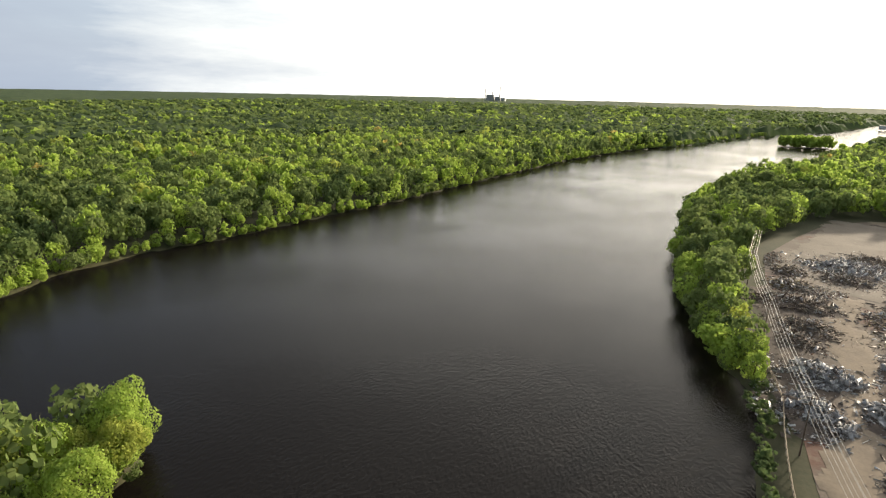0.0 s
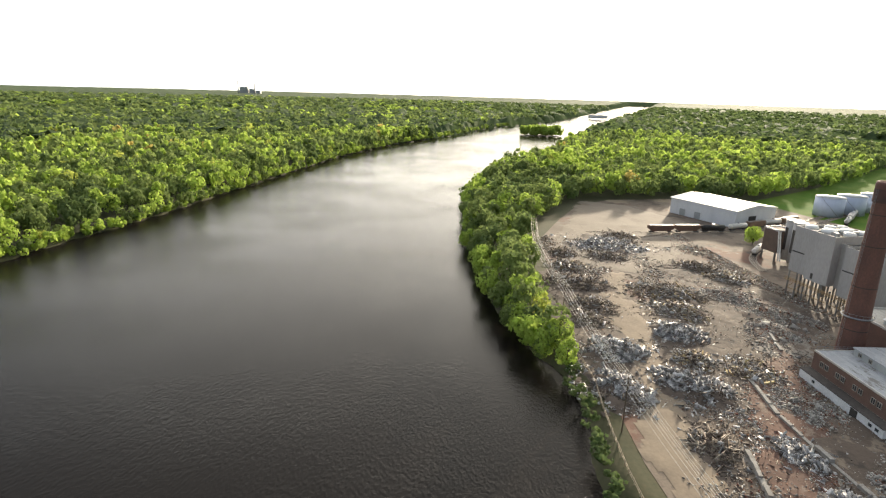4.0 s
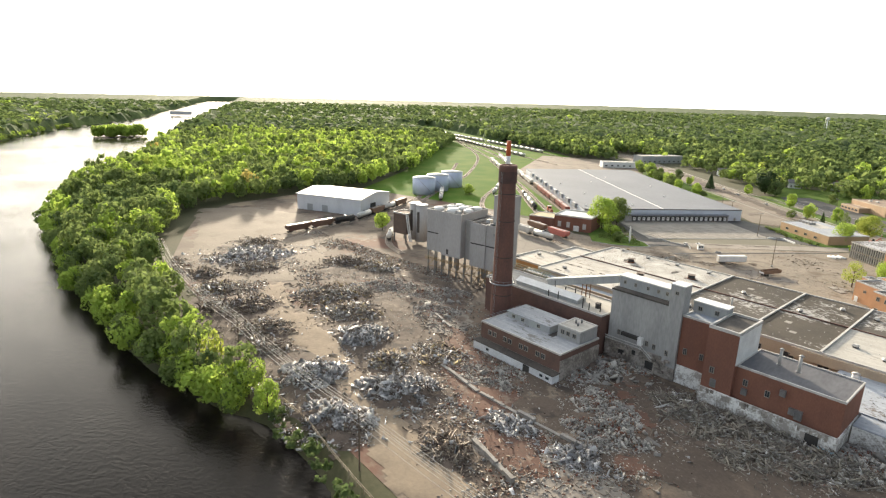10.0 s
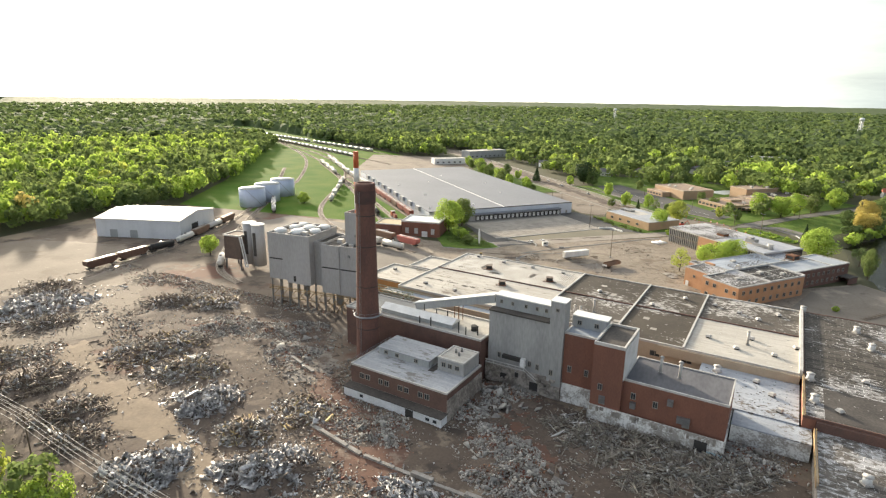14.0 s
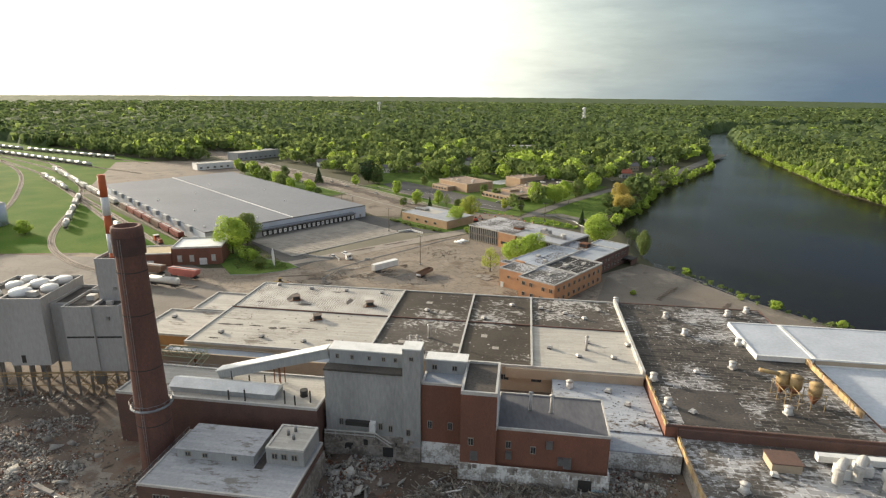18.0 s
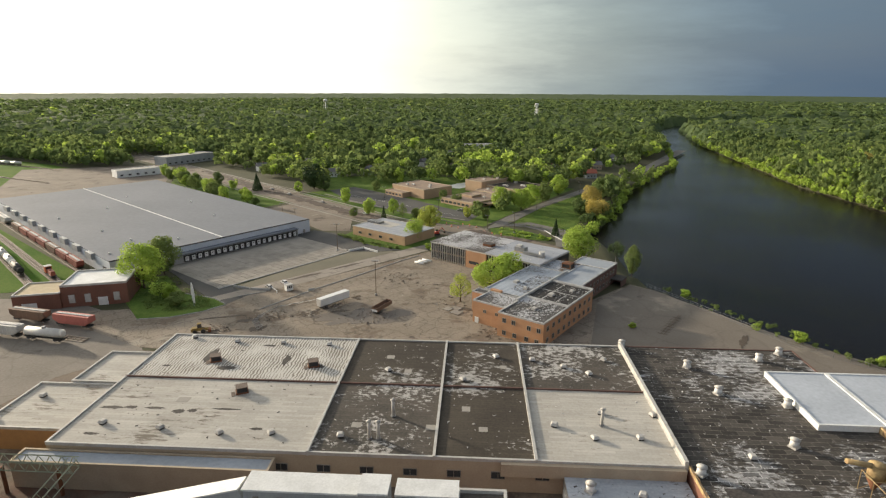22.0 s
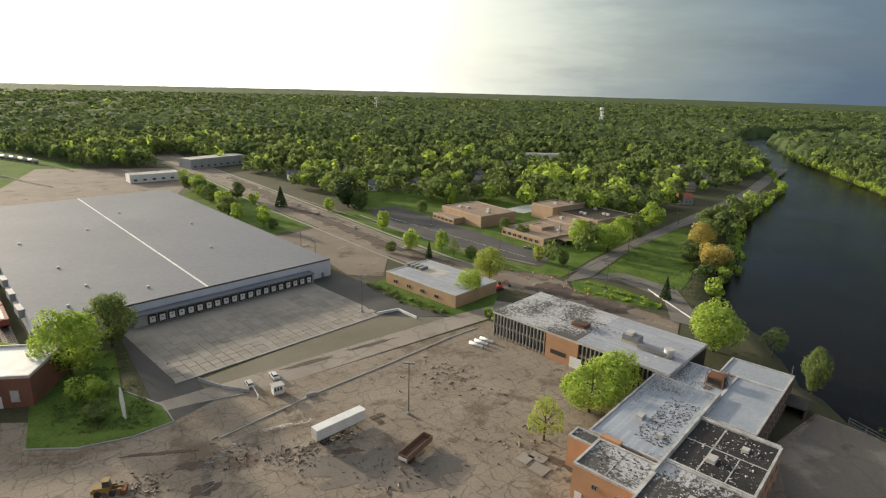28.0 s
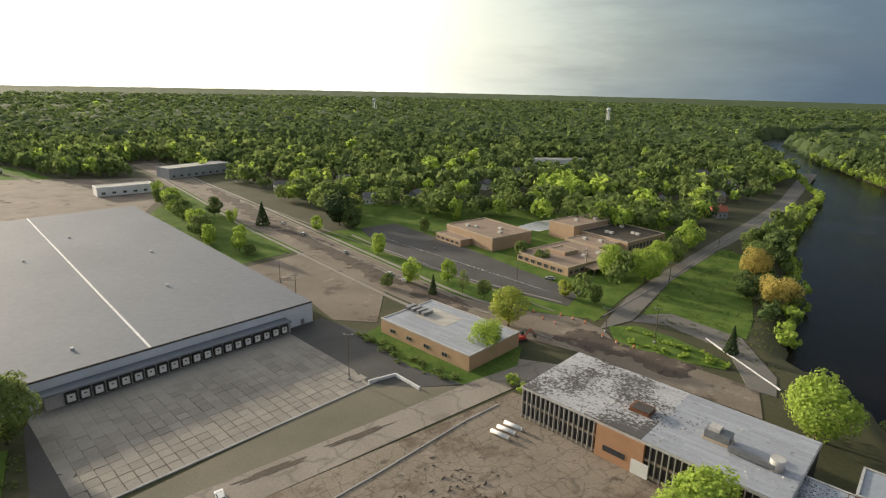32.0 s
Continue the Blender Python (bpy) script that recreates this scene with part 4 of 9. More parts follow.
for x, z in ((-3.5, 9), (4.5, 8.2), (9.8, 7.4)):
    window(red, x, 92.55 if x > 1 else 91.25, z, 1.2, 1.8)
for x, z in ((12.5, 9.3), (4.0, 6.0), (15.0, 5.6)):
    part("wall_unit", box(x, x + 1.3, 91.7, 92.58, z, z + 1.6), M_STEEL, red, "grey metal fan housing")
mid = empty("middle_tower", FM, "red brick block under a pale gallery", "factory")
block(mid, -15.1, -5.9, 96.2, 105.4, 0, 20, M_BRICK, M_ROOFB, 0.3, M_CAP)
part("gallery", box(-15.1, -5.7, 101.6, 104.9, 20, 23.2), M_METAL, mid)
part("gallery_roof", box(-15.1, -5.5, 101.3, 105.2, 23.2, 23.5), M_WHITE, mid, "white gallery roof")
part("base", box(-15.1, -5.9, 95.9, 96.18, 0, 5.5), M_PEELW, mid, "peeling white-painted base")
for x in (-13.2, -8.6):
    window(mid, x, 96.15, 9.0, 1.1, 1.9)
window(mid, -13, 101.55, 20.8, 1.2, 1.3); window(mid, -8.4, 101.55, 20.8, 1.2, 1.3)

# grey concrete tower
tower = empty("concrete_tower", FM, "tall grey streaked concrete tower with roof gallery", "tower")
part("body", box(-37.4, -19.2, 96, 102.6, 6, 22), M_CONCW, tower, "streaked grey concrete")
part("stair_tower", box(-19.2, -15.2, 95.4, 99.4, 4, 28.2), M_CONCW, tower)
part("gallery", box(-36.8, -19.25, 98.6, 102.3, 22, 25.5), M_METAL, tower)
part("gallery_roof", box(-37.0, -19.25, 98.3, 102.6, 25.5, 25.8), M_WHITE, tower, "white gallery roof")
part("ledge", box(-37.5, -19.25, 95.7, 98.58, 21.6, 22.1), M_ROOFD, tower, "dark ledge")
part("cap", box(-19.3, -15.1, 95.3, 99.5, 28.2, 28.5), M_WHITE, tower)
part("base", box(-38, -15.3, 95.45, 104, 0, 6), M_RUIN, tower, "torn broken concrete base")
for x in (-35, -31.5, -27.5, -24.2, -21.5):
    window(tower, x, 98.55, 23.4, 0.8, 1.1)
window(tower, -17.2, 95.35, 25.6, 1.0, 1.0)
for x, z in ((-33.8, 8), (-24.5, 7.5), (-22.2, 7.2), (-18, 7.0)):
    window(tower, x, 95.95 if x < -19.5 else 95.35, z, 1.0, 1.7)
part("canopy", box(-32.5, -26, 94.9, 95.98, 8.6, 9.6), M_BLACK, tower, "dark torn canopy")
part("door_panel", box(-26.9, -25.6, 94.8, 95.98, 7.4, 9.7), M_WHITE, tower, "white loading door")
bm = bmesh.new()
for x0, z0, x1, z1 in ((-37.5, 6.4, -25.5, 6.6), (-37.5, 7.2, -25.5, 7.4), (-25.5, 6.6, -21.8, 4.2), (-25.5, 7.4, -21.8, 5.0)):
    rod(bm, (x0, 94.6, z0), (x1, 94.6, z1), 0.13, 6)
for i in range(6):
    rod(bm, (-37.2 + i * 2.3, 94.6, 5.6), (-37.2 + i * 2.3, 94.6, 7.3), 0.08, 5)
part("railing", bm, M_CAP, tower, "bent pale pipe railing")
part("walkway", box(-37.6, -25.4, 94.5, 95.9, 5.9, 6.1), M_RUIN, tower)
r_ = random.Random(21)
for i in range(26):
    x, z = r_.uniform(-37.5, -16), r_.uniform(0.5, 5.4)
    part("broken_stub", box(x, x + r_.uniform(0.5, 1.8), 94.9 - r_.uniform(0, 0.5), 95.44, z, z + r_.uniform(0.3, 1.2)), M_RUIN, tower)
for x, z, w, h in ((-33, 2.2, 2.0, 1.6), (-24, 1.0, 2.4, 2.4), (-21, 3.4, 0.9, 1.3), (-28.5, 3.6, 1.0, 1.4)):
    part("wall_hole", box(x, x + w, 95.3, 95.44, z, z + h), M_BLACK, tower, "dark broken opening")
conv = empty("conveyor_bridge", FM, "white covered conveyor rising to the concrete tower", "conveyor")
d = Vector((-37.0, 100.4, 22.9)) - Vector((-66.2, 103.0, 13.6))
cm = Matrix.Translation((-66.2, 103.0, 13.6)) @ d.to_track_quat("X", "Z").to_matrix().to_4x4()
part("casing", box(0, d.length, -1.3, 1.3, 0, 2.2, cm), M_METAL, conv)
part("cover", box(-0.3, d.length, -1.5, 1.5, 2.2, 2.45, cm), M_WHITE, conv, "white sheet-metal cover")
bm = bmesh.new()
for x, y in ((-52, 101.5), (-50.5, 101.5), (-52, 104), (-50.5, 104)):
    rod(bm, (x, y, 13), (x, y, 18.4), 0.14, 6)
part("trestle", bm, M_RUST, conv)

# boiler house
boil = empty("boiler_house", FM, "long brick boiler house with pale roof monitor", "factory")
block(boil, -88, -38.4, 93, 107.5, 0, 13, M_BRICKD, M_ROOFW, 0.4, M_CAP)
bm = box(-75.5, -49.5, 95.6, 100.4, 13, 14.4); part("monitor", bm, M_METAL, boil)
bm = bmesh.new()
vs = [bm.verts.new(p) for p in ((-75.8, 95.3, 14.4), (-49.2, 95.3, 14.4), (-49.2, 100.7, 14.4), (-75.8, 100.7, 14.4), (-75.8, 98, 15.6), (-49.2, 98, 15.6))]
for f in ((0, 1, 5, 4), (2, 3, 4, 5), (0, 4, 3), (1, 2, 5), (3, 2, 1, 0)):
    bm.faces.new([vs[i] for i in f])
part("monitor_roof", bm, M_WHITE, boil, "white sheet roof of the monitor")
for i, (x, y) in enumerate(((-60, 94.2), (-56, 94.2), (-46.5, 94.5), (-44, 94.3), (-41, 96), (-63, 101.5), (-58.5, 101.5), (-54.5, 101.5))):
    part("vent_pipe", cyl(0.18, 0.18, 13, 15.4 + (i % 3) * 0.5, 8, Matrix.Translation((x, y, 0))), M_BLACK, boil)
part("vent_drum", cyl(0.9, 0.9, 13, 14.6, 14, Matrix.Translation((-43.5, 98.5, 0))), M_BLACK, boil, "black drum ventilator")
bm = bmesh.new()
for i in range(13):
    rod(bm, (-88 + i * 2.2, 107.3, 13), (-88 + i * 2.2, 107.3, 14.3), 0.06, 4)
rod(bm, (-88, 107.3, 14.3), (-61, 107.3, 14.3), 0.06, 4); rod(bm, (-88, 107.3, 13.7), (-61, 107.3, 13.7), 0.05, 4)
part("railing", bm, M_STEEL, boil)

M_BRICKW = mat("brown_brick", (0.15, 0.09, 0.07), (0.105, 0.068, 0.056), 0.9, 0.3, 3.0, 0.3)
M_PEELW2 = mat("chipped_white_paint", (0.66, 0.68, 0.70), (0.46, 0.47, 0.47), 0.7, 0.25, 2.0, 0.1, contrast=0.4)
M_ROOFG2 = felt_roof("grey_white_felt", (0.40, 0.41, 0.43), (0.31, 0.32, 0.33), (0.17, 0.16, 0.145), 0.33, streak=(0.5, 1.4), seam_amt=0.15)
# brick workshop with white lean-to
gar = empty("workshop", FM, "two-storey brick workshop with white-painted ground floor", "workshop")
part("wall", box(-66.4, -35.4, 69.6, 88, 3.0, 8.1), M_BRICKW, gar)
part("lower_wall", box(-66.4, -35.4, 69.6, 88, 0, 3.0), M_RUIN, gar)
part("side_wall", box(-35.39, -35.1, 69.6, 88, 0, 6.4), M_RUIN, gar, "bare torn concrete side wall")
part("white_front", box(-66.6, -35.2, 66.6, 69.5, 0, 2.7), M_PEELW2, gar, "white-painted front lean-to")
part("lean_roof", box(-66.8, -35.0, 66.3, 69.58, 2.7, 2.95), M_ROOFD, gar, "dark felt strip roof")
part("roof", box(-66.4, -35.4, 69.6, 88, 8.1, 8.35), M_ROOFG2, gar, "pale grey roof felt")
part("parapet", parapet(-66.4, -35.4, 69.6, 88, 8.2, 0.3, 0.3), M_CAP, gar)
part("monitor", box(-63.5, -46.6, 78.6, 87.4, 8.35, 10.4), M_METAL, gar)
part("monitor_roof", box(-63.8, -46.3, 78.3, 87.6, 10.4, 10.65), M_ROOFG2, gar)
part("dark_well", box(-46.2, -44.4, 77.5, 87.6, 8.35, 8.45), M_ROOFD, gar)
block(gar, -44.3, -36.2, 79.5, 87.9, 8.3, 12.0, M_CONCW, M_ROOFW, 0.2, M_CAP)
for x, y in ((-41.5, 84.5), (-39.8, 83.2), (-40.5, 86)):
    part("roof_pipe", cyl(0.35, 0.3, 12.0, 13.2, 10, Matrix.Translation((x, y, 0))), M_STEEL, gar)
for x in (-61, -57.2, -50.8):
    window(gar, x, 78.55, 8.9, 1.2, 1.1)
for x in (-42.4, -40.4, -38.2):
    window(gar, x, 79.45, 9.6, 1.3, 1.4)
for i in range(8):
    window(gar, -62.5 + (i // 2) * 6.4 + (i % 2) * 2.0, 69.55, 4.9, 1.5, 1.6)
part("door", box(-46.0, -43.6, 66.5, 66.58, 0, 2.4), M_BLACK, gar, "dark open doorway")
for x in (-61, -39.8, -37.6):
    part("window", box(x, x + 1.1, 66.52, 66.58, 1.1, 1.9), M_GLASSD, gar)
bm = bmesh.new()
for i in range(9):
    rod(bm, (-66.3, 70 + i * 2.2, 8.4), (-66.3, 70 + i * 2.2, 9.5), 0.06, 4)
rod(bm, (-66.3, 70, 9.5), (-66.3, 87.6, 9.5), 0.06, 4); rod(bm, (-66.3, 70, 9.0), (-66.3, 87.6, 9.0), 0.05, 4)
part("railing", bm, M_STEEL, gar)

# chimneys
ch = empty("brick_chimney", pose(-66.6, 88.3, 0), "tall tapering dark red brick chimney", "chimney")
bm = bmesh.new()
prof = [(3.75, 0), (3.7, 3), (3.45, 12), (3.2, 24), (2.95, 36), (2.72, 48), (2.66, 53.6), (2.9, 54.0), (2.95, 55.4), (2.75, 56.2)]
rings = [[bm.verts.new((r * math.cos(2 * math.pi * i / 40), r * math.sin(2 * math.pi * i / 40), z)) for i in range(40)] for r, z in prof]
inner = [bm.verts.new((2.2 * math.cos(2 * math.pi * i / 40), 2.2 * math.sin(2 * math.pi * i / 40), 56.2)) for i in range(40)]
inlow = [bm.verts.new((2.2 * math.cos(2 * math.pi * i / 40), 2.2 * math.sin(2 * math.pi * i / 40), 48)) for i in range(40)]
rings += [inner, inlow]
for a, b in zip(rings, rings[1:]):
    for i in range(40):
        bm.faces.new((a[i], a[(i + 1) % 40], b[(i + 1) % 40], b[i])).smooth = True
bm.faces.new(inlow)
M_CHIM = mat("chimney_brick", (0.17, 0.085, 0.064), (0.105, 0.06, 0.05), 0.9, 0.25, 3.0, 0.3, stretch=(1, 1, 0.5))
part("shaft", bm, M_CHIM, ch)
part("dark_crown", cyl(2.98, 2.98, 50.5, 54.2, 40, None, False), mat("sooty_brick", (0.07, 0.05, 0.045), (0.11, 0.06, 0.05), 0.95), ch, "soot-darkened crown")
for z in (13, 26, 38, 47):
    r = 3.75 - (z / 56) * 1.05 + 0.03
    part("iron_band", cyl(r, r, z, z + 0.22, 40, None, False), M_BLACK, ch)
bm = bmesh.new()
for k in (-0.25, 0.25):
    rod(bm, (k, -3.95, 0.5), (k, -2.95, 54), 0.05, 4)
for z in range(2, 54):
    y = -3.95 + z / 54.0
    rod(bm, (-0.25, y, z), (0.25, y, z), 0.03, 4)
part("ladder", bm, M_STEEL, ch)
bm = bmesh.new()
for i in range(16):
    a = 2 * math.pi * i / 16
    rod(bm, (3.2 * math.cos(a), 3.2 * math.sin(a), 17), (4.3 * math.cos(a), 4.3 * math.sin(a), 17), 0.06, 4)
    rod(bm, (4.3 * math.cos(a), 4.3 * math.sin(a), 17), (4.3 * math.cos(a), 4.3 * math.sin(a), 18.2), 0.05, 4)
    b = a + math.pi / 8
    rod(bm, (4.3 * math.cos(a), 4.3 * math.sin(a), 18.2), (4.3 * math.cos(b), 4.3 * math.sin(b), 18.2), 0.05, 4); rod(bm, (4.0 * math.cos(a), 4.0 * math.sin(a), 17), (4.0 * math.cos(b), 4.0 * math.sin(b), 17), 0.3, 4)
part("gallery", bm, M_STEEL, ch)
st = empty("striped_stack", pose(-98.5, 127.4, 0), "steel stack banded in red and white", "chimney")
M_ORANGE = mat("red_band_paint", (0.50, 0.12, 0.04), (0.40, 0.10, 0.04), 0.6)
for i, (z0, z1) in enumerate(((0, 33), (33, 38.5), (38.5, 44), (44, 49), (49, 54), (54, 60))):
    part("band", cyl(0.95, 0.95, z0, z1, 20, None, True), M_ORANGE if i % 2 else M_WHITE, st)

def dome(r, z0, z1, m, n=18):
    """Drum with a low domed top."""
    bm = bmesh.new()
    prof = [(r, z0), (r, z1 - 0.35 * r), (r * 0.92, z1 - 0.2 * r), (r * 0.7, z1 - 0.08 * r), (r * 0.35, z1 - 0.02 * r)]
    rings = [[bm.verts.new((q * math.cos(2 * math.pi * i / n), q * math.sin(2 * math.pi * i / n), z)) for i in range(n)] for q, z in prof]
    for a, c in zip(rings, rings[1:]):
        for i in range(n):
            bm.faces.new((a[i], a[(i + 1) % n], c[(i + 1) % n], c[i])).smooth = True
    bm.faces.new(rings[-1]); bm.faces.new(rings[0][::-1])
    bmesh.ops.transform(bm, matrix=m, verts=bm.verts)
    return bm


# silo house on legs
M_SILO = mat("pale_cladding", (0.40, 0.385, 0.37), (0.31, 0.30, 0.285), 0.75, 0.12, 2.0, 0.1, stretch=(1, 1, 0.3))
SILO_M = pose(-131.0, 113.6, 0, 0, 0, 7)
silo = empty("silo_house", SILO_M, "pale clad processing house of stepped blocks on steel legs", "silo")
for x0, x1, y0, y1, z0, z1 in ((0, 8.2, 0, 19.5, 10.5, 28), (8.25, 18.8, -0.3, 19.5, 9.6, 28), (18.85, 24.0, 3, 18, 9, 25.5), (24.05, 31.6, -0.6, 13, 8, 25.8), (31.65, 38.6, -0.2, 13, 7.4, 25.8), (31.0, 38.9, 5.5, 13.6, 25.85, 37.2)):
    part("body", box(x0, x1, y0, y1, z0, z1), M_SILO, silo)
    part("roof", box(x0 + 0.3, x1 - 0.3, y0 + 0.3, y1 - 0.3, z1, z1 + 0.06), M_ROOFD, silo, "dark sunken roof")
    part("parapet", parapet(x0, x1, y0, y1, z1, 0.8, 0.3), M_SILO, silo)
for x0, x1, y0, z in ((0.4, 6.4, -0.06, 18.4), (24.3, 31.4, -0.66, 17.6), (31.9, 38.4, -0.26, 17.4)):
    part("slot_band", box(x0, x1, y0, y0 + 0.055, z, z + 0.5), M_BLACK, silo, "dark louvre slot")
part("doorway", box(11.2, 12.3, -0.36, -0.31, 10.4, 12.6), M_BLACK, silo, "dark doorway")
part("wall_lamp", box(35.2, 36.0, -0.5, -0.21, 22.6, 23.5), M_STEEL, silo); part("wall_lamp", box(35, 35.8, 5.2, 5.49, 29, 29.9), M_STEEL, silo)
for x, y, r in ((3.4, 4, 2.4), (5, 11, 2.2), (10.5, 5, 2.8), (11, 12.5, 2.6), (15.6, 15.5, 2.4), (16, 8.6, 2.2), (5.4, 16.4, 2.0)):
    part("roof_tank", dome(r, 28.0, 29.0 + 0.35 * r, Matrix.Translation((x, y, 0))), M_WHITE, silo, "low domed white roof tank")
for x, y, w, d, h in ((13, 3.2, 2.6, 1.6, 1.3), (8.2, 8.8, 1.8, 2.6, 1.1), (14, 11.4, 1.6, 2.0, 1.6), (27, 6, 2.2, 2.0, 1.4), (34, 2.6, 1.6, 1.2, 1.0)):
    z = 28.06 if x < 20 else 25.86
    part("roof_unit", box(x, x + w, y, y + d, z, z + h), M_CAP, silo)
for i, x in enumerate((0.6, 4.5, 8.4, 12.4, 16.4, 20.4, 24.6, 28.2, 31.6, 35.2, 38.2)):
    for y in (0.5, 6.5, 12.5):
        part("leg", cyl(0.34, 0.34, 0, 10.6 if x < 8 else 9.7 if x < 19 else 8.1 if x < 31 else 7.5, 8, Matrix.Translation((x, y, 0))), M_STEEL, silo)
bm = bmesh.new()
for x in (0.6, 4.5, 8.4, 12.4, 16.4, 20.4, 24.6, 28.2, 31.6, 35.2):
    rod(bm, (x, 0.4, 3.2), (x + 3.8, 0.4, 7.0), 0.1, 4)
    rod(bm, (x + 1.9, -1.6, 7.0), (x + 1.9, -1.6, 8.2), 0.06, 4); rod(bm, (x, -1.6, 7.0), (x, 0.5, 7.0), 0.1, 4)
for y, z, r in ((0.4, 6.9, 0.2), (-1.6, 7.0, 0.12), (-1.6, 7.6, 0.06), (-1.6, 8.2, 0.07), (0.4, 3.2, 0.14)):
    rod(bm, (0.4, y, z), (38.4, y, z), r, 4)
part("bracing", bm, M_YELLOW, silo, "ochre braced walkway")
bm = bmesh.new()
for x in (26, 29.5, 33, 36.5):
    rod(bm, (x, -0.2, 0.2), (x + 3.4, -0.2, 5.2), 0.12, 4); rod(bm, (x + 3.4, -0.2, 0.2), (x, -0.2, 5.2), 0.12, 4)
part("cross_bracing", bm, M_YELLOW, silo)
part("chute", box(29, 31, 1, 3, 3, 8), M_STEEL, silo); part("chute", box(14, 15.6, 2, 3.6, 4, 9.6), M_STEEL, silo)
ss = empty("loading_silos", pose(-176.6, 137.9, 0, 0, 0, 7), "dark hopper block with twin pale cylinders", "silo")
part("hopper", box(-6.5, 3, 0, 9, 5, 16, None, 0.25), mat("dark_rust", (0.10, 0.075, 0.06), (0.15, 0.105, 0.08), 0.85, 0.3, 3.0, 0.2), ss, "dark weathered hopper block")
part("hopper_rim", parapet(-6.5, 3, 0, 9, 15.9, 0.5, 0.3), M_CAP, ss)
for x, y in ((1.2, 6.5), (7.2, 5.0)):
    c_ = part("cylinder", cyl(3.0, 3.0, 2.0, 21.4, 24, Matrix.Translation((x + 2.4, y, 0))), M_SILO, ss)
    part("dark_stripe", box(x + 1.6, x + 3.2, y - 3.06, y - 2.7, 7, 18), M_ROOFD, c_, "soot streak below the rim"); part("rim", cyl(3.15, 3.15, 21.2, 21.7, 24, Matrix.Translation((x + 2.4, y, 0))), M_WHITE, c_)
bm = bmesh.new()
rod(bm, (3.4, -0.6, 16), (6.0, -0.6, 2), 0.3, 8); rod(bm, (4.6, -0.6, 16), (7.2, -0.6, 2), 0.3, 8)
part("chute_pipe", bm, M_WHITE, ss, "pale slanting chute pipes")
for x, y in ((-6, 0.5), (2.4, 0.5), (-6, 8.4), (2.4, 8.4)):
    part("leg", box(x - 0.3, x + 0.3, y - 0.3, y + 0.3, 0, 5.1), M_STEEL, ss)

# pipe truss in the trench
tb = empty("pipe_bridge", FM, "pale green lattice pipe bridge", "bridge")
bm = bmesh.new()
for y in (124.2, 126.6):
    for z in (6.5, 8.6):
        rod(bm, (-114, y, z), (-84, y, z), 0.16, 4)
    for i in range(12):
        x = -114 + i * 2.5
        rod(bm, (x, y, 6.5), (x + 1.25, y, 8.6), 0.1, 4); rod(bm, (x + 1.25, y, 8.6), (x + 2.5, y, 6.5), 0.1, 4)
part("truss", bm, mat("pale_green_steel", (0.34, 0.37, 0.27), (0.27, 0.28, 0.2), 0.7), tb)
bm = bmesh.new()
for x in (-86, -84):
    for z in (6.5, 8.6):
        rod(bm, (x, 126, z), (x, 112, z - 2), 0.14, 4)
    for i in range(7):
        rod(bm, (x, 126 - 2 * i, 6.5 - 0.29 * i), (x, 125 - 2 * i, 8.5 - 0.29 * i), 0.08, 4)
part("side_truss", bm, MATS["pale_green_steel"], tb)
for x in (-112, -100, -88):
    part("post", box(x - 0.25, x + 0.25, 125, 125.6, 0, 6.5), M_RUST, tb)

# hut of two brick parts
hut = empty("brick_hut", pose(-124.5, 242.5, 0, 0, 0, 14), "low brick shop with pale roof and shuttered openings", "building")
# roof of the right part painted white for the sun reflecting off it
block(hut, -23, 0, -3, 16, 0, 8.4, M_BRICK, M_WHITE, 0.6, M_CAP)
block(hut, -39, -23.1, -4, 11, 0, 6.2, M_BRICK, mat("ochre_roof", (0.46, 0.38, 0.24), (0.38, 0.31, 0.2), 0.85), 0.4, M_CAP)
for x in (-19.5, -14, -4):
    window(hut, x, -3.05, 1.6, 2.2, 3.4)
    part("shutter", box(x - 0.95, x + 0.95, -3.22, -3.12, 1.75, 4.85), M_CAP, hut, "pale boarded window")
part("shutter", box(-10.6, -7.2, -3.15, -3.02, 0, 3.3), M_WHITE, hut, "white roller shutter")
part("shutter", box(-36, -31, -4.15, -4.02, 0, 3), M_WHITE, hut)

# white gabled shed
shed = empty("storage_shed", pose(-292, 143, 0, 0, 0, 22), "large white metal storage shed with shallow gable", "shed")
W_, D_, E_, R_ = 50, 38, 10.5, 13
bm = bmesh.new()
vs = [bm.verts.new(p) for p in ((0, 0, 0), (W_, 0, 0), (W_, D_, 0), (0, D_, 0), (0, 0, E_), (W_, 0, E_), (W_, D_, E_), (0, D_, E_), (0, D_ / 2, R_), (W_, D_ / 2, R_))]
for f in ((0, 1, 5, 4), (2, 3, 7, 6), (1, 2, 6, 9, 5), (3, 0, 4, 8, 7)):
    bm.faces.new([vs[i] for i in f])
part("wall", bm, mat("white_cladding", (0.66, 0.67, 0.68), (0.55, 0.56, 0.57), 0.5, 0.2, 3, 0.1, stretch=(1, 1, 0.3)), shed)
bm = bmesh.new()
for y0, z0, y1, z1 in ((-0.6, E_ - 0.1, D_ / 2, R_ + 0.05), (D_ / 2, R_ + 0.05, D_ + 0.6, E_ - 0.1)):
    a = [bm.verts.new((x, y, z + k)) for k in (0, 0.3) for x, y, z in ((-0.6, y0, z0), (W_ + 0.6, y0, z0), (W_ + 0.6, y1, z1), (-0.6, y1, z1))]
    for f in ((3, 2, 1, 0), (4, 5, 6, 7), (0, 1, 5, 4), (1, 2, 6, 5), (2, 3, 7, 6), (3, 0, 4, 7)):
        bm.faces.new([a[i] for i in f])
part("roof", bm, M_WHITE, shed)
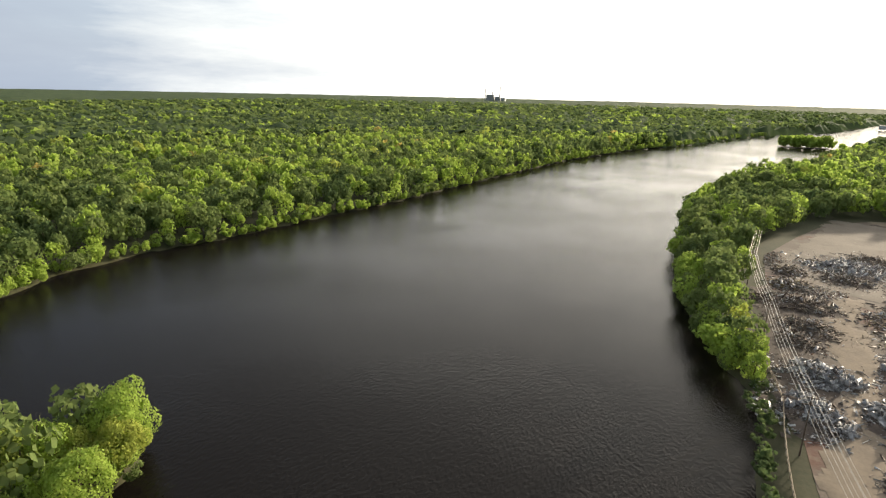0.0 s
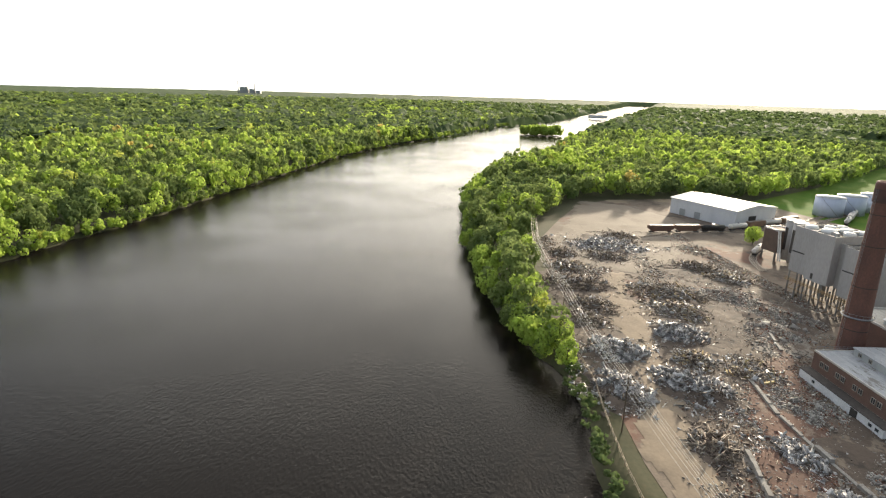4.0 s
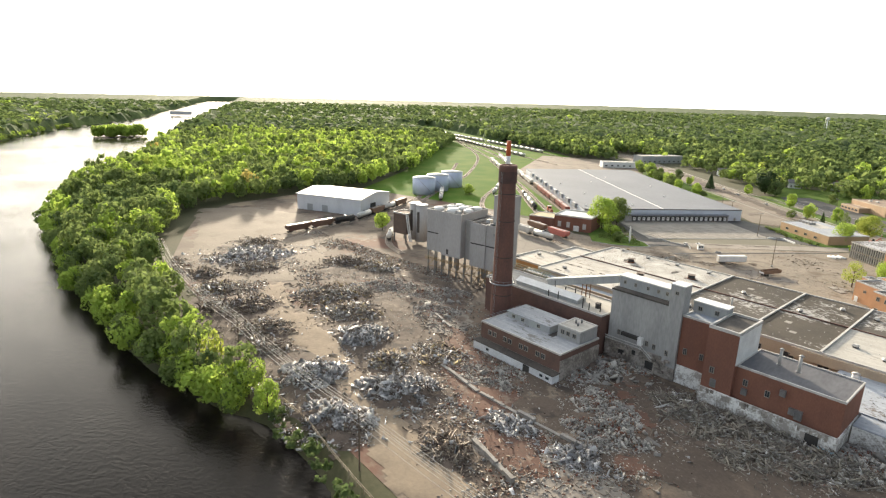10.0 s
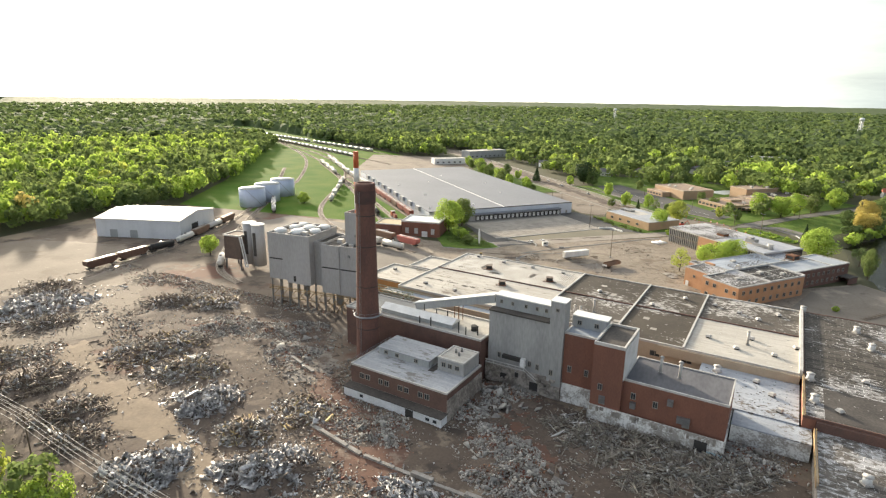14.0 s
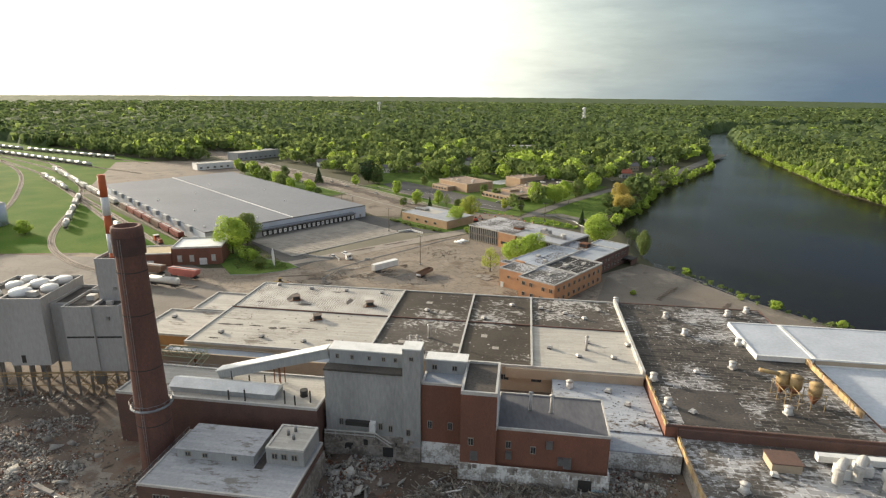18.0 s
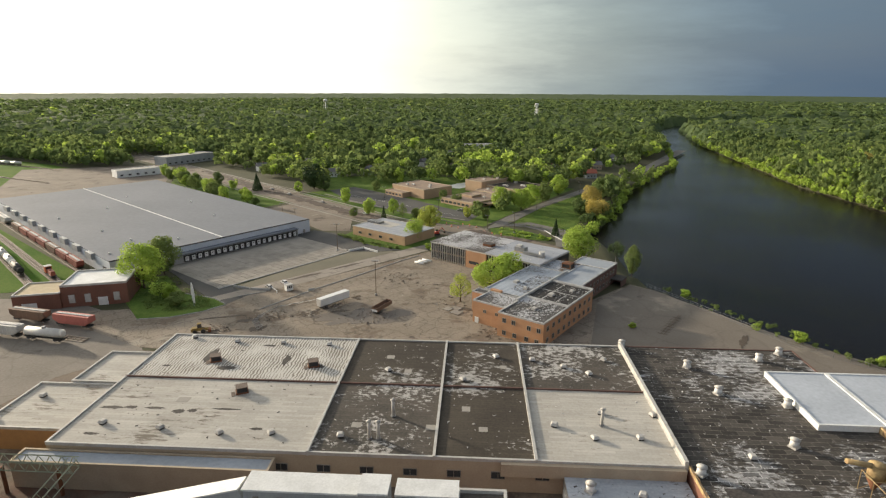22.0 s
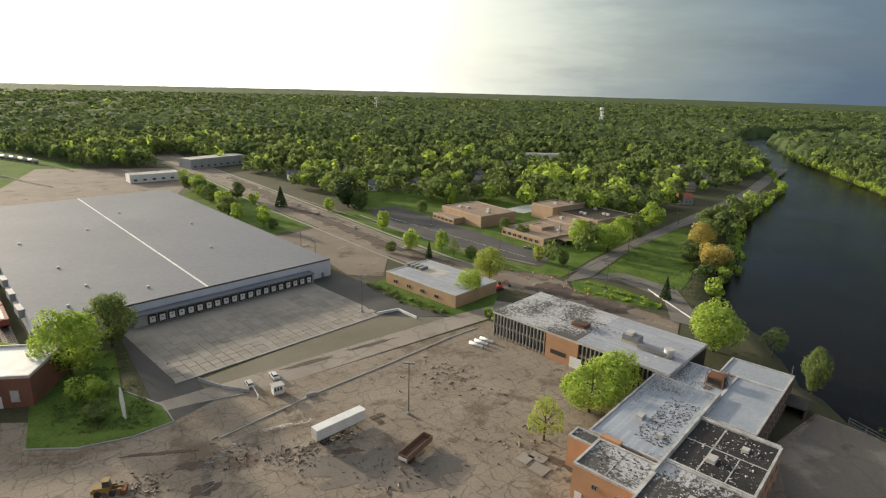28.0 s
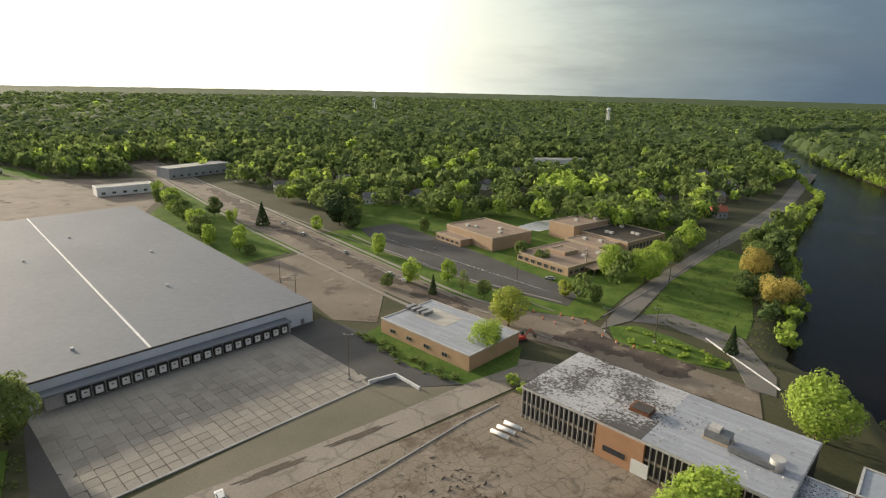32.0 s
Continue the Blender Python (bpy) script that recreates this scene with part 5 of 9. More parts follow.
for x in (8, 20):
    part("door", box(x, x + 4.5, -0.12, 0.02, 0, 4.5), M_METAL, shed, "grey roller door")
part("opening", box(W_ - 0.02, W_ + 0.1, 12, 19, 0, 6.5), M_BLACK, shed, "dark open bay")

# tanks
def tank(x, y, r, h):
    t = empty("storage_tank", pose(x, y, 0), "pale blue-white round oil tank with flat lid", "tank", "row of tanks")
    part("shell", cyl(r, r, 0, h, 32), M_TANK, t)
    bm = cyl(r + 0.1, 0.6, h, h + 0.9, 32)
    part("lid", bm, M_WHITE, t)
    bm = bmesh.new()
    for i in range(14):
        a = i * 0.09
        rod(bm, ((r + 0.5) * math.cos(a), -(r + 0.5) * math.sin(a), 0.6 + i * h / 14), ((r + 0.5) * math.cos(a + 0.09), -(r + 0.5) * math.sin(a + 0.09), 0.6 + (i + 1) * h / 14), 0.12, 4)
    part("stair", bm, M_STEEL, t)


M_TANK = mat("blue_white_paint", (0.50, 0.55, 0.66), (0.42, 0.47, 0.58), 0.5, 0.2, 2.0, 0.05, stretch=(1, 1, 0.2))
tank(-287, 255, 9.2, 13); tank(-293, 276, 9.2, 13); tank(-300, 300, 9.2, 13)

# warehouse with dock
A_, B_ = Vector((-147, 269, 0)), Vector((-78, 353, 0))
wang = math.degrees(math.atan2(B_.y - A_.y, B_.x - A_.x))
LW = (B_ - A_).length
wh = empty("warehouse", pose(A_.x, A_.y, 0, 0, 0, wang), "vast flat grey-roofed warehouse with a row of dock doors", "warehouse")
DW = 210
SK = 0.047 * 210
part("wall", prism([(0, 0), (LW, 0), (LW + SK, DW), (SK, DW)], 0, 7.2), mat("warehouse_cladding", (0.52, 0.55, 0.60), (0.45, 0.48, 0.52), 0.6, 0.2, 2, 0.08, stretch=(1, 1, 0.3)), wh)
part("roof", prism([(0, 0), (LW, 0), (LW + SK, DW), (SK, DW)], 7.2, 7.6), M_ROOFG, wh, "smooth grey roof membrane")
part("roof_edge", box(0, LW, -0.06, 0.3, 7.35, 7.78), M_BLACK, wh)
part("roof_seam", prism([(54.0, 0.5), (54.7, 0.5), (54.7 + SK, DW - 0.5), (54.0 + SK, DW - 0.5)], 7.55, 7.8), M_WHITE, wh, "white expansion joint strip")
part("canopy", box(26, LW - 11, -4.2, -0.02, 4.2, 4.7), M_ROOFG, wh, "grey dock canopy")
part("dock_wall", box(27, LW - 11, -3.4, -0.02, 0, 4.2), M_CONCW, wh)
n = 20
for i in range(n):
    x = 31 + (LW - 43) * (i + 0.5) / n
    dk = part("dock_door", box(x - 1.0, x + 1.0, -3.95, -3.42, 1.0, 3.35), M_WHITE, wh)
    bm = bmesh.new()
    for x0, x1, z0, z1 in ((x - 1.35, x - 1.0, 0.7, 3.8), (x + 1.0, x + 1.35, 0.7, 3.8), (x - 1.0, x + 1.0, 3.35, 3.8), (x - 1.0, x + 1.0, 0.7, 1.0)):
        add_box(bm, x0, x1, -4.25, -3.42, z0, z1)
    part("dock_seal", bm, M_BLACK, dk, "black rubber dock seal")
    part("door_window", box(x - 0.3, x + 0.3, -3.99, -3.96, 2.2, 2.6), M_GLASSD, dk)
for x, y in ((22, 30), (38, 14), (20, 60), (78, 50), (90, 100), (46, 120), (70, 150), (16, 110), (5, 12), (12, 12)):
    part("roof_vent", cyl(0.5, 0.5, 7.6, 8.4, 10, Matrix.Translation((x, y, 0))), M_WHITE, wh)
for i in range(9):
    x_, y_ = 0.047 * (18 + i * 19), 18 + i * 19
    part("side_hood", box(-1.6 + x_, 0.25 + x_, y_, y_ + 7, 5.0, 7.9), M_METAL, wh, "grey loading hood on the wall")
part("side_door", box(-0.12, -0.02, 4, 8, 0, 4), M_BLACK, wh)
part("corner_door", box(LW - 5, LW - 3.6, -0.12, -0.02, 0, 2.3), M_STEEL, wh)

# office: orange brick, in rectangular roofs of one grid
OFF_M = pose(31.3, 199.3, 0, 0, 0, 52.8)
office = empty("brick_office", OFF_M, "two-storey orange brick office with stained flat roofs", "office")
M_WCAP = mat("weathered_white_coping", (0.46, 0.46, 0.45), (0.30, 0.29, 0.27), 0.7, 0.4, 3.0, 0.1, contrast=0.7)
for x0, x1, y0, y1, z, rf, rim in ((0, 18.7, 0, 17.2, 8.5, M_ROOFK2, 0.3), (18.75, 40, 0, 17.2, 8.6, M_ROOFK, 0.45), (4.8, 16.3, 17.3, 30.6, 8.3, M_ROOFF, 0.3), (13.4, 17.7, 30.7, 36.7, 7.8, M_ROOFK2, 0.25), (17.75, 54.5, 17.3, 34, 8.2, M_ROOFLB, 0.25)):
    block(office, x0, x1, y0, y1, 0, z, M_BRICKO, rf, rim, M_WCAP)
part("corner_tower", box(16.35, 17.7, 26, 30.6, 0, 9.2), M_BRICKO, office)
part("white_upstand", box(13.2, 54.4, 17.0, 17.6, 8.2, 9.3), M_WCAP, office, "white-capped fire wall")
part("white_upstand", box(40.02, 40.5, 0.4, 16.9, 8.2, 9.2), M_WCAP, office, "white-capped fire wall")
for y, z in ((2.2, 0.9), (6.0, 0.9), (10.5, 0.9), (14.5, 0.9), (1.6, 5.0), (5.2, 5.0), (11.0, 5.4), (14.6, 5.4)):
    window(office, -0.05, y, z, 1.5, 1.7, -90)
for y in (20.5, 25.5):
    window(office, 4.75, y, 4.6, 1.3, 1.2, -90)
for i in range(9):
    window(office, 3 + i * 4.2, -0.05, 1.2, 1.5, 1.7); window(office, 3 + i * 4.2, -0.05, 5.2, 1.5, 1.7)
part("door", box(4.62, 4.75, 28, 29.6, 0, 2.3), M_WHITE, office)
part("awning", box(17.0, 17.7, 34.2, 36.6, 5.2, 5.5), M_ORANGE, office, "orange entrance awning")
for x0, x1, y0, y1 in ((6.0, 9.5, 38, 42), (9.8, 12.6, 40.5, 44.5), (7.0, 10.5, 43, 46)):
    part("paving_step", box(x0, x1, y0, y1, 0, 0.35), M_CONC, office, "broken paved terrace steps")
for x, y, z, w, d, h in ((24, 9, 8.6, 2.4, 1.8, 0.9), (33, 5, 8.6, 1.4, 1.4, 0.7), (9, 8, 8.5, 2.0, 1.4, 0.6), (30, 27, 8.2, 2.2, 1.6, 0.9), (25.5, 20.5, 8.2, 1.2, 1.2, 1.1)):
    part("roof_hatch", box(x, x + w, y, y + d, z, z + h), M_CAP, office)
for x0, x1, y0, y1, z in ((18.8, 39.8, 11.0, 11.3, 8.6), (18.8, 30, 5.6, 5.85, 8.6), (29.8, 30.1, 0.4, 16.8, 8.6), (6, 16, 24, 24.2, 8.3)):
    part("felt_seam", box(x0, x1, y0, y1, z, z + 0.06), M_WCAP, office, "bare pale seam")
wing = empty("office_wing", OFF_M, "brick wing with smooth blue-grey roof", "office")
block(wing, 42.1, 68.6, 5.6, 17.1, 0, 8.2, M_BRICKD, M_ROOFB, 0.3, M_WCAP)
block(wing, 68.65, 80.2, 5.6, 21.5, 0, 8.2, M_BRICKD, M_ROOFB, 0.3, M_WCAP)
for i in range(10):
    window(wing, 44.5 + i * 3.5, 5.55, 1.4, 1.3, 1.6); window(wing, 44.5 + i * 3.5, 5.55, 4.8, 1.3, 1.6)
part("porch", box(73, 80, 0.6, 5.5, 2.8, 3.2), M_ROOFD, wing, "dark flat porch roof")
part("porch_wall", box(73.2, 79.8, 0.8, 1.1, 0, 2.8), M_BRICKD, wing)
part("porch_wall", box(79.5, 79.8, 1.1, 5.5, 0, 2.8), M_BRICKD, wing)
part("mast", cyl(0.08, 0.05, 8.2, 11.5, 6, Matrix.Translation((79.6, 6.3, 0))), M_STEEL, wing)
link = empty("office_link", OFF_M, "brick link roof between the two offices", "office")
block(link, 54.55, 69.4, 17.2, 30.4, 0, 7.7, M_BRICKO, M_ROOFLB, 0.25, M_WCAP)
ac3 = empty("rooftop_unit", OFF_M @ pose(61.5, 20.2, 7.7), "open rusty cooling unit in a frame on the link roof", "air handler")
part("casing", box(-2, 2, -2, 2, 0.6, 2.6), M_RUST, ac3); part("louvre", box(-1.6, 1.6, -2.1, -2.02, 0.9, 2.2), M_BLACK, ac3); part("louvre", box(-2.1, -2.02, -1.6, 1.6, 0.9, 2.2), M_BLACK, ac3)
bm = bmesh.new()
for x, y in ((-2.2, -2.2), (2.2, -2.2), (2.2, 2.2), (-2.2, 2.2)):
    rod(bm, (x, y, 0), (x, y, 3.4), 0.09, 5)
for a_, b_ in (((-2.2, -2.2), (2.2, -2.2)), ((2.2, -2.2), (2.2, 2.2)), ((2.2, 2.2), (-2.2, 2.2)), ((-2.2, 2.2), (-2.2, -2.2))):
    rod(bm, (*a_, 3.4), (*b_, 3.4), 0.08, 5); rod(bm, (*a_, 0.5), (*b_, 0.5), 0.08, 5)
part("frame", bm, M_WOOD, ac3)
part("duct", box(2.2, 6.4, -0.6, 0.6, 0.3, 1.2), M_STEEL, ac3); part("fallen_panel", box(-4.6, -2.6, 0.2, 1.8, 0.02, 0.14), M_WOOD, ac3)

# long office with window fins
gang = math.degrees(math.atan2(264.5 - 300.5, 43 + 7))
gl = empty("finned_office", pose(-6.4, 300, 0, 0, 0, -39.2), "two-storey office with white window fins and flaking roof", "office")
LG, DG, HG = 60.5, 27.6, 9.0
part("wall", box(0, LG, 0.6, DG, 0, HG - 0.8), M_BLACK, gl, "dark window wall")
part("fascia", box(-0.2, LG + 0.2, -0.1, DG + 0.2, HG - 0.8, HG - 0.2), M_CAP, gl)
part("roof", box(0, 32, 0, DG, HG - 0.2, HG), M_ROOFF, gl, "flaking white roof coat over black felt")
part("roof", box(32.01, LG, 0, DG, HG - 0.2, HG - 0.01), M_ROOFLG, gl, "smooth blue-grey roof coat")
part("sill_band", box(0, 21.5, 0.35, 0.58, 4.0, 4.6), M_TAN, gl); part("sill_band", box(33, LG, 0.35, 0.58, 4.0, 4.6), M_TAN, gl)
part("plinth", box(0, LG, 0.3, 0.58, 0, 0.8), M_TAN, gl)
part("brick_bay", box(21.5, 33, -0.3, 0.58, 0, HG - 0.8), M_BRICKO, gl, "orange brick bay")
part("bay_window", box(23.5, 29, -0.4, -0.28, 2.2, 3.6), M_GLASSD, gl)
part("bay_door", box(30.5, 34.5, -0.45, -0.28, 0, 3.6), M_WHITE, gl, "white boarded entrance")
fin = bpy.data.meshes.new("fin"); bm = box(-0.09, 0.09, -0.1, 0.62, 0, HG - 0.8); bm.to_mesh(fin); bm.free(); fin.materials.append(M_CAP)
for i in range(46):
    x = 0.3 + i * 1.36
    if not 20.8 < x < 33.4:
        share("fin", fin, gl, Matrix.Translation((x, 0, 0)))
for i in range(20):
    y = 1.5 + i * 1.36
    share("fin", fin, gl, Matrix.Translation((0.35, y, 0)) @ pose(0, 0, 0, 0, 0, -90))
ac = empty("rooftop_unit", gl.matrix_basis @ Matrix.Translation((44, 12, HG)), "weathered steel air-handling unit with ducts on the roof", "air handler")
part("casing", box(-2.6, 2.6, -1.6, 1.6, 0.5, 2.3), M_STEEL, ac); part("fan_box", box(-2.0, 0.4, -1.2, 1.2, 2.3, 3.1), M_CAP, ac); part("curb", box(-2.8, 2.8, -1.8, 1.8, 0, 0.5), M_TAN, ac)
part("duct", box(3, 12, -3.4, -2.2, 0.4, 1.5), M_STEEL, ac); part("hood", cyl(1.4, 1.4, 0, 2.6, 16, Matrix.Translation((12, -2, 0))), M_CAP, ac)
ac2 = empty("rooftop_unit", gl.matrix_basis @ Matrix.Translation((27, 11, HG)), "torn-open dark roof unit among debris", "air handler")
part("casing", box(-2.4, 2.4, -1.8, 1.8, 0, 1.2), M_RUST, ac2); part("cover", box(-1.8, 2.6, -2.2, 1.2, 1.2, 1.35), M_ROOFD, ac2)
# low flat building with brick band
fb = empty("flat_building", pose(-52, 347, 0, 0, 0, -38.5), "low tan brick building with a flat grey roof", "building")
block(fb, 0, 40, 0, 25, 0, 5.2, mat("tan_brick", (0.46, 0.31, 0.18), (0.38, 0.25, 0.15), 0.9, 0.3, 4.0, 0.2), M_ROOFLG, 0.2, M_CAP)
part("roof_coat", box(6, 20, 10, 20, 5.2, 5.24), M_ROOFW, fb)
for i in range(4):
    window(fb, 6 + i * 8, -0.05, 1.6, 2.4, 1.4)
u = empty("rooftop_unit", pose(-39, 354, 5.2, 0, 0, -38.5), "cluster of roof ducts on the flat building", "air handler")
for i in range(4):
    part("duct", box(-6 + i * 2.6, -4.4 + i * 2.6, -2, 2.5, 0, 1.2), M_STEEL, u)

# school
M_SCH = mat("school_brick", (0.40, 0.28, 0.18), (0.33, 0.23, 0.15), 0.85, 0.3, 3, 0.1)
M_SCHR = mat("school_roof", (0.30, 0.22, 0.16), (0.22, 0.165, 0.125), 0.9, 0.1, 1.2, 0.1, contrast=0.6)
sch = empty("school_hall", pose(-42, 478, 0, 0, 0, -47), "tan brick school hall with a low front wing", "school")
block(sch, 0, 38, 3, 32, 0, 7.0, M_SCH, M_SCHR, 0.4, M_TAN)
block(sch, 1, 22, -5, 2.9, 0, 3.6, M_SCH, M_SCHR, 0.3, M_TAN)
for i in range(5):
    window(sch, 3 + i * 4.0, -5.05, 1.0, 2.4, 1.5)
for x, y in ((8, 10), (13, 12), (24, 20), (30, 14)):
    part("roof_unit", box(x, x + 2.2, y, y + 1.6, 7.0, 8.1), M_CAP, sch)
sch2 = empty("school", pose(6, 450, 0, 0, 0, -47), "sprawling tan brick school with brown flat roofs", "school")
block(sch2, 2, 34, -12, 26, 0, 4.2, M_SCH, M_SCHR, 0.3, M_TAN)
block(sch2, 0, 22, 26.1, 43.4, 0, 4.8, M_SCH, M_SCHR, 0.3, M_TAN)
block(sch2, -3.9, 27, 43.5, 79, 0, 5.8, M_SCH, M_BROWNROOF, 0.4, M_TAN)
block(sch2, -22, -4, 38, 72, 0, 8.8, M_SCH, M_SCHR, 0.4, M_TAN)
block(sch2, 10, 20, 2, 12, 4.2, 5.6, M_SCH, M_SCHR, 0.3, M_TAN)
part("entrance_roof", box(34.1, 41, -2, 14, 3.1, 3.5), M_SCHR, sch2)
for y in (-1, 6, 13):
    part("post", cyl(0.18, 0.18, 0, 3.1, 8, pose(40.4, y, 0)), M_CONC, sch2)
for i in range(10):
    window(sch2, 27.05, 46 + i * 3.2, 1.2, 1.9, 3.0, 90)
for i in range(9):
    window(sch2, 34.05, -10 + i * 3.9, 1.0, 2.6, 1.8, 90)
for i in range(7):
    window(sch2, 4 + i * 4.2, -12.05, 1.0, 2.6, 1.8)
for x, y, z in ((8, -4, 4.2), (25, 8, 4.2), (26, 18, 4.2), (6, 33, 4.8), (14, 36, 4.8), (6, 52, 5.8), (9, 52, 5.8), (16, 62, 5.8), (19, 62, 5.8), (3, 70, 5.8), (-14, 50, 8.8), (-10, 62, 8.8)):
    part("roof_unit", box(x, x + 2.2, y, y + 1.6, z, z + 1.2), M_CAP, sch2)
pool = tagged(part("paved_court", prism([(0, 508), (14, 526), (34, 540), (30, 516), (14, 500)], -0.1, 0.18), M_WHITE), "pale paved court between school wings", "court", kind="structure")


def roof_debris(m, x0, x1, y0, y1, z, n, seed, label, material):
    """Loose scraps of felt and sheet lying on a roof."""
    r = np.random.RandomState(seed)
    cx, cy = r.uniform(x0 + 0.8, x1 - 0.8, n), r.uniform(y0 + 0.8, y1 - 0.8, n)
    s = np.stack([0.06 + 0.34 * r.rand(n) ** 3, 0.05 + 0.13 * r.rand(n) ** 2, 0.02 + 0.06 * r.rand(n)], 1)
    a = r.rand(n) * 6.28
    c = np.array([[x, y, zz] for zz in (0, 1) for x, y in ((-1, -1), (1, -1), (1, 1), (-1, 1))], float)[None] * s[:, None]
    X = c[..., 0] * np.cos(a)[:, None] - c[..., 1] * np.sin(a)[:, None] + cx[:, None]
    Y = c[..., 0] * np.sin(a)[:, None] + c[..., 1] * np.cos(a)[:, None] + cy[:, None]
    V = np.stack([X, Y, c[..., 2] + z + r.rand(n, 8) * 0.04], -1).reshape(-1, 3)
    f = np.array([[3, 2, 1, 0], [4, 5, 6, 7], [0, 1, 5, 4], [1, 2, 6, 5], [2, 3, 7, 6], [3, 0, 4, 7]])
    ob = mesh_np("roof_debris", V, (np.arange(n)[:, None, None] * 8 + f).reshape(-1, 4), material)
    ob.matrix_basis = m
    return tagged(ob, label, "debris", kind="stuff")


M_FELTBITS = mat("felt_scraps", (0.06, 0.052, 0.045), (0.13, 0.115, 0.10), 0.9, 0.5, 3.0, 0.2, island=0.5)
M_PALEBITS = mat("pale_scraps", (0.50, 0.49, 0.47), (0.33, 0.32, 0.30), 0.85, 0.5, 3.0, 0.2, island=0.4)
OM = office.matrix_basis.copy()
for k, (m, x0, x1, y0, y1, z, n, lab, mt) in enumerate((
        (gl.matrix_basis.copy(), 0, 34, 0, 28, 9.2, 260, "torn dark felt scraps on the flaking roof", M_FELTBITS), (gl.matrix_basis.copy(), 18, 40, 4, 20, 9.2, 160, "pile of roof debris round a torn unit", M_FELTBITS), (gl.matrix_basis.copy(), 2, 60, 1, 27, 9.2, 90, "pale scraps on the office roof", M_PALEBITS),
        (OM.copy(), 19, 39.5, 0.5, 16.8, 8.6, 160, "white scraps on the black roof", M_PALEBITS), (OM.copy(), 0.5, 18.2, 0.5, 16.8, 8.5, 160, "white scraps on the sooty roof", M_PALEBITS), (OM.copy(), 22, 46, 18, 27, 8.2, 520, "dark felt scraps on the pale blue roof", M_FELTBITS), (OM.copy(), 5.2, 16, 17.6, 30, 8.3, 160, "dark scraps on the small roof", M_FELTBITS), (OM.copy(), 55, 69, 18, 30, 7.7, 160, "dark scraps round the cooling unit", M_FELTBITS),
        (FM, -94, -40, 134, 186, 7.6, 150, "dark scraps on the pale hall roof", M_FELTBITS), (FM, -37, 39, 134, 186, 7.6, 260, "pale scraps on the brown hall roof", M_PALEBITS), (FM, 42, 88, 110, 186, 7.7, 420, "pale scraps on the blackened roof", M_PALEBITS), (FM, 45, 98, 74, 106, 5.0, 240, "pale scraps on the low roof", M_PALEBITS), (FM, 45, 98, 74, 106, 5.0, 160, "dark scraps on the low roof", M_FELTBITS), (FM, 16, 40, 109, 130, 5.0, 140, "brown scraps on the middle roof", M_FELTBITS))):
    roof_debris(m, x0, x1, y0, y1, z, n, 400 + k, lab, mt)

M_DARKSOIL = mat("dark_heap_soil", (0.085, 0.066, 0.053), (0.15, 0.115, 0.09), 0.95, 0.2, 2.0, 0.4)
# ---- dock apron of concrete slabs ----
apron = new("dock_apron")
apron.matrix_basis = pose(-147 + 0.635 * 22.6, 269 + 0.773 * 22.6, 0, 0, 0, 50.6)
tagged(apron, "cracked concrete slab apron before the dock doors", "pavement", kind="structure")
AL, AW = 75, 46
SW, SD = 2.98, 3.04
slab_meshes = []
for k in range(6):
    me = bpy.data.meshes.new("slab"); bm = bmesh.new()
    g = 0.015 + 0.028 * k
    for v in add_box(bm, g, SW - g * 0.6, -SD + g * 0.4, -g, -0.2, 0.16):
        v.co.x += (random.random() - 0.5) * 0.1; v.co.y += (random.random() - 0.5) * 0.1
    bm.to_mesh(me); bm.free(); me.materials.append(M_CONC); slab_meshes.append(me)
inner = bmesh.new()
for i in range(25):
    for j in range(16):
        if j < 4:
            add_box(inner, i * SW + 0.02, (i + 1) * SW - 0.02, -0.2 - (j + 1) * SD + 0.02, -0.2 - j * SD - 0.02, -0.2, 0.15 + random.random() * 0.02)
            continue
        share("slab", slab_meshes[min(5, max(0, int(j / 3.2 + random.random() * 3.4 - 1.9)))], apron, Matrix.Translation((i * SW, -0.2 - j * SD, (random.random() - 0.5) * 0.06)) @ pose(0, 0, 0, (random.random() - .5) * 0.9, (random.random() - .5) * 0.9, 0))
o = part("slab_rows", inner, M_CONC, apron, "close-laid slabs below the docks"); o["kind"] = "stuff"
part("joint_bed", box(-0.3, 74.4, -48.9, -0.1, -0.3, 0.04), M_DARKSOIL, apron, "weedy dark joint bed")
part("edge_kerb", box(-0.3, 74.6, -49.6, -48.95, -0.3, 0.3), M_CONCW, apron, "broken kerb along the apron")


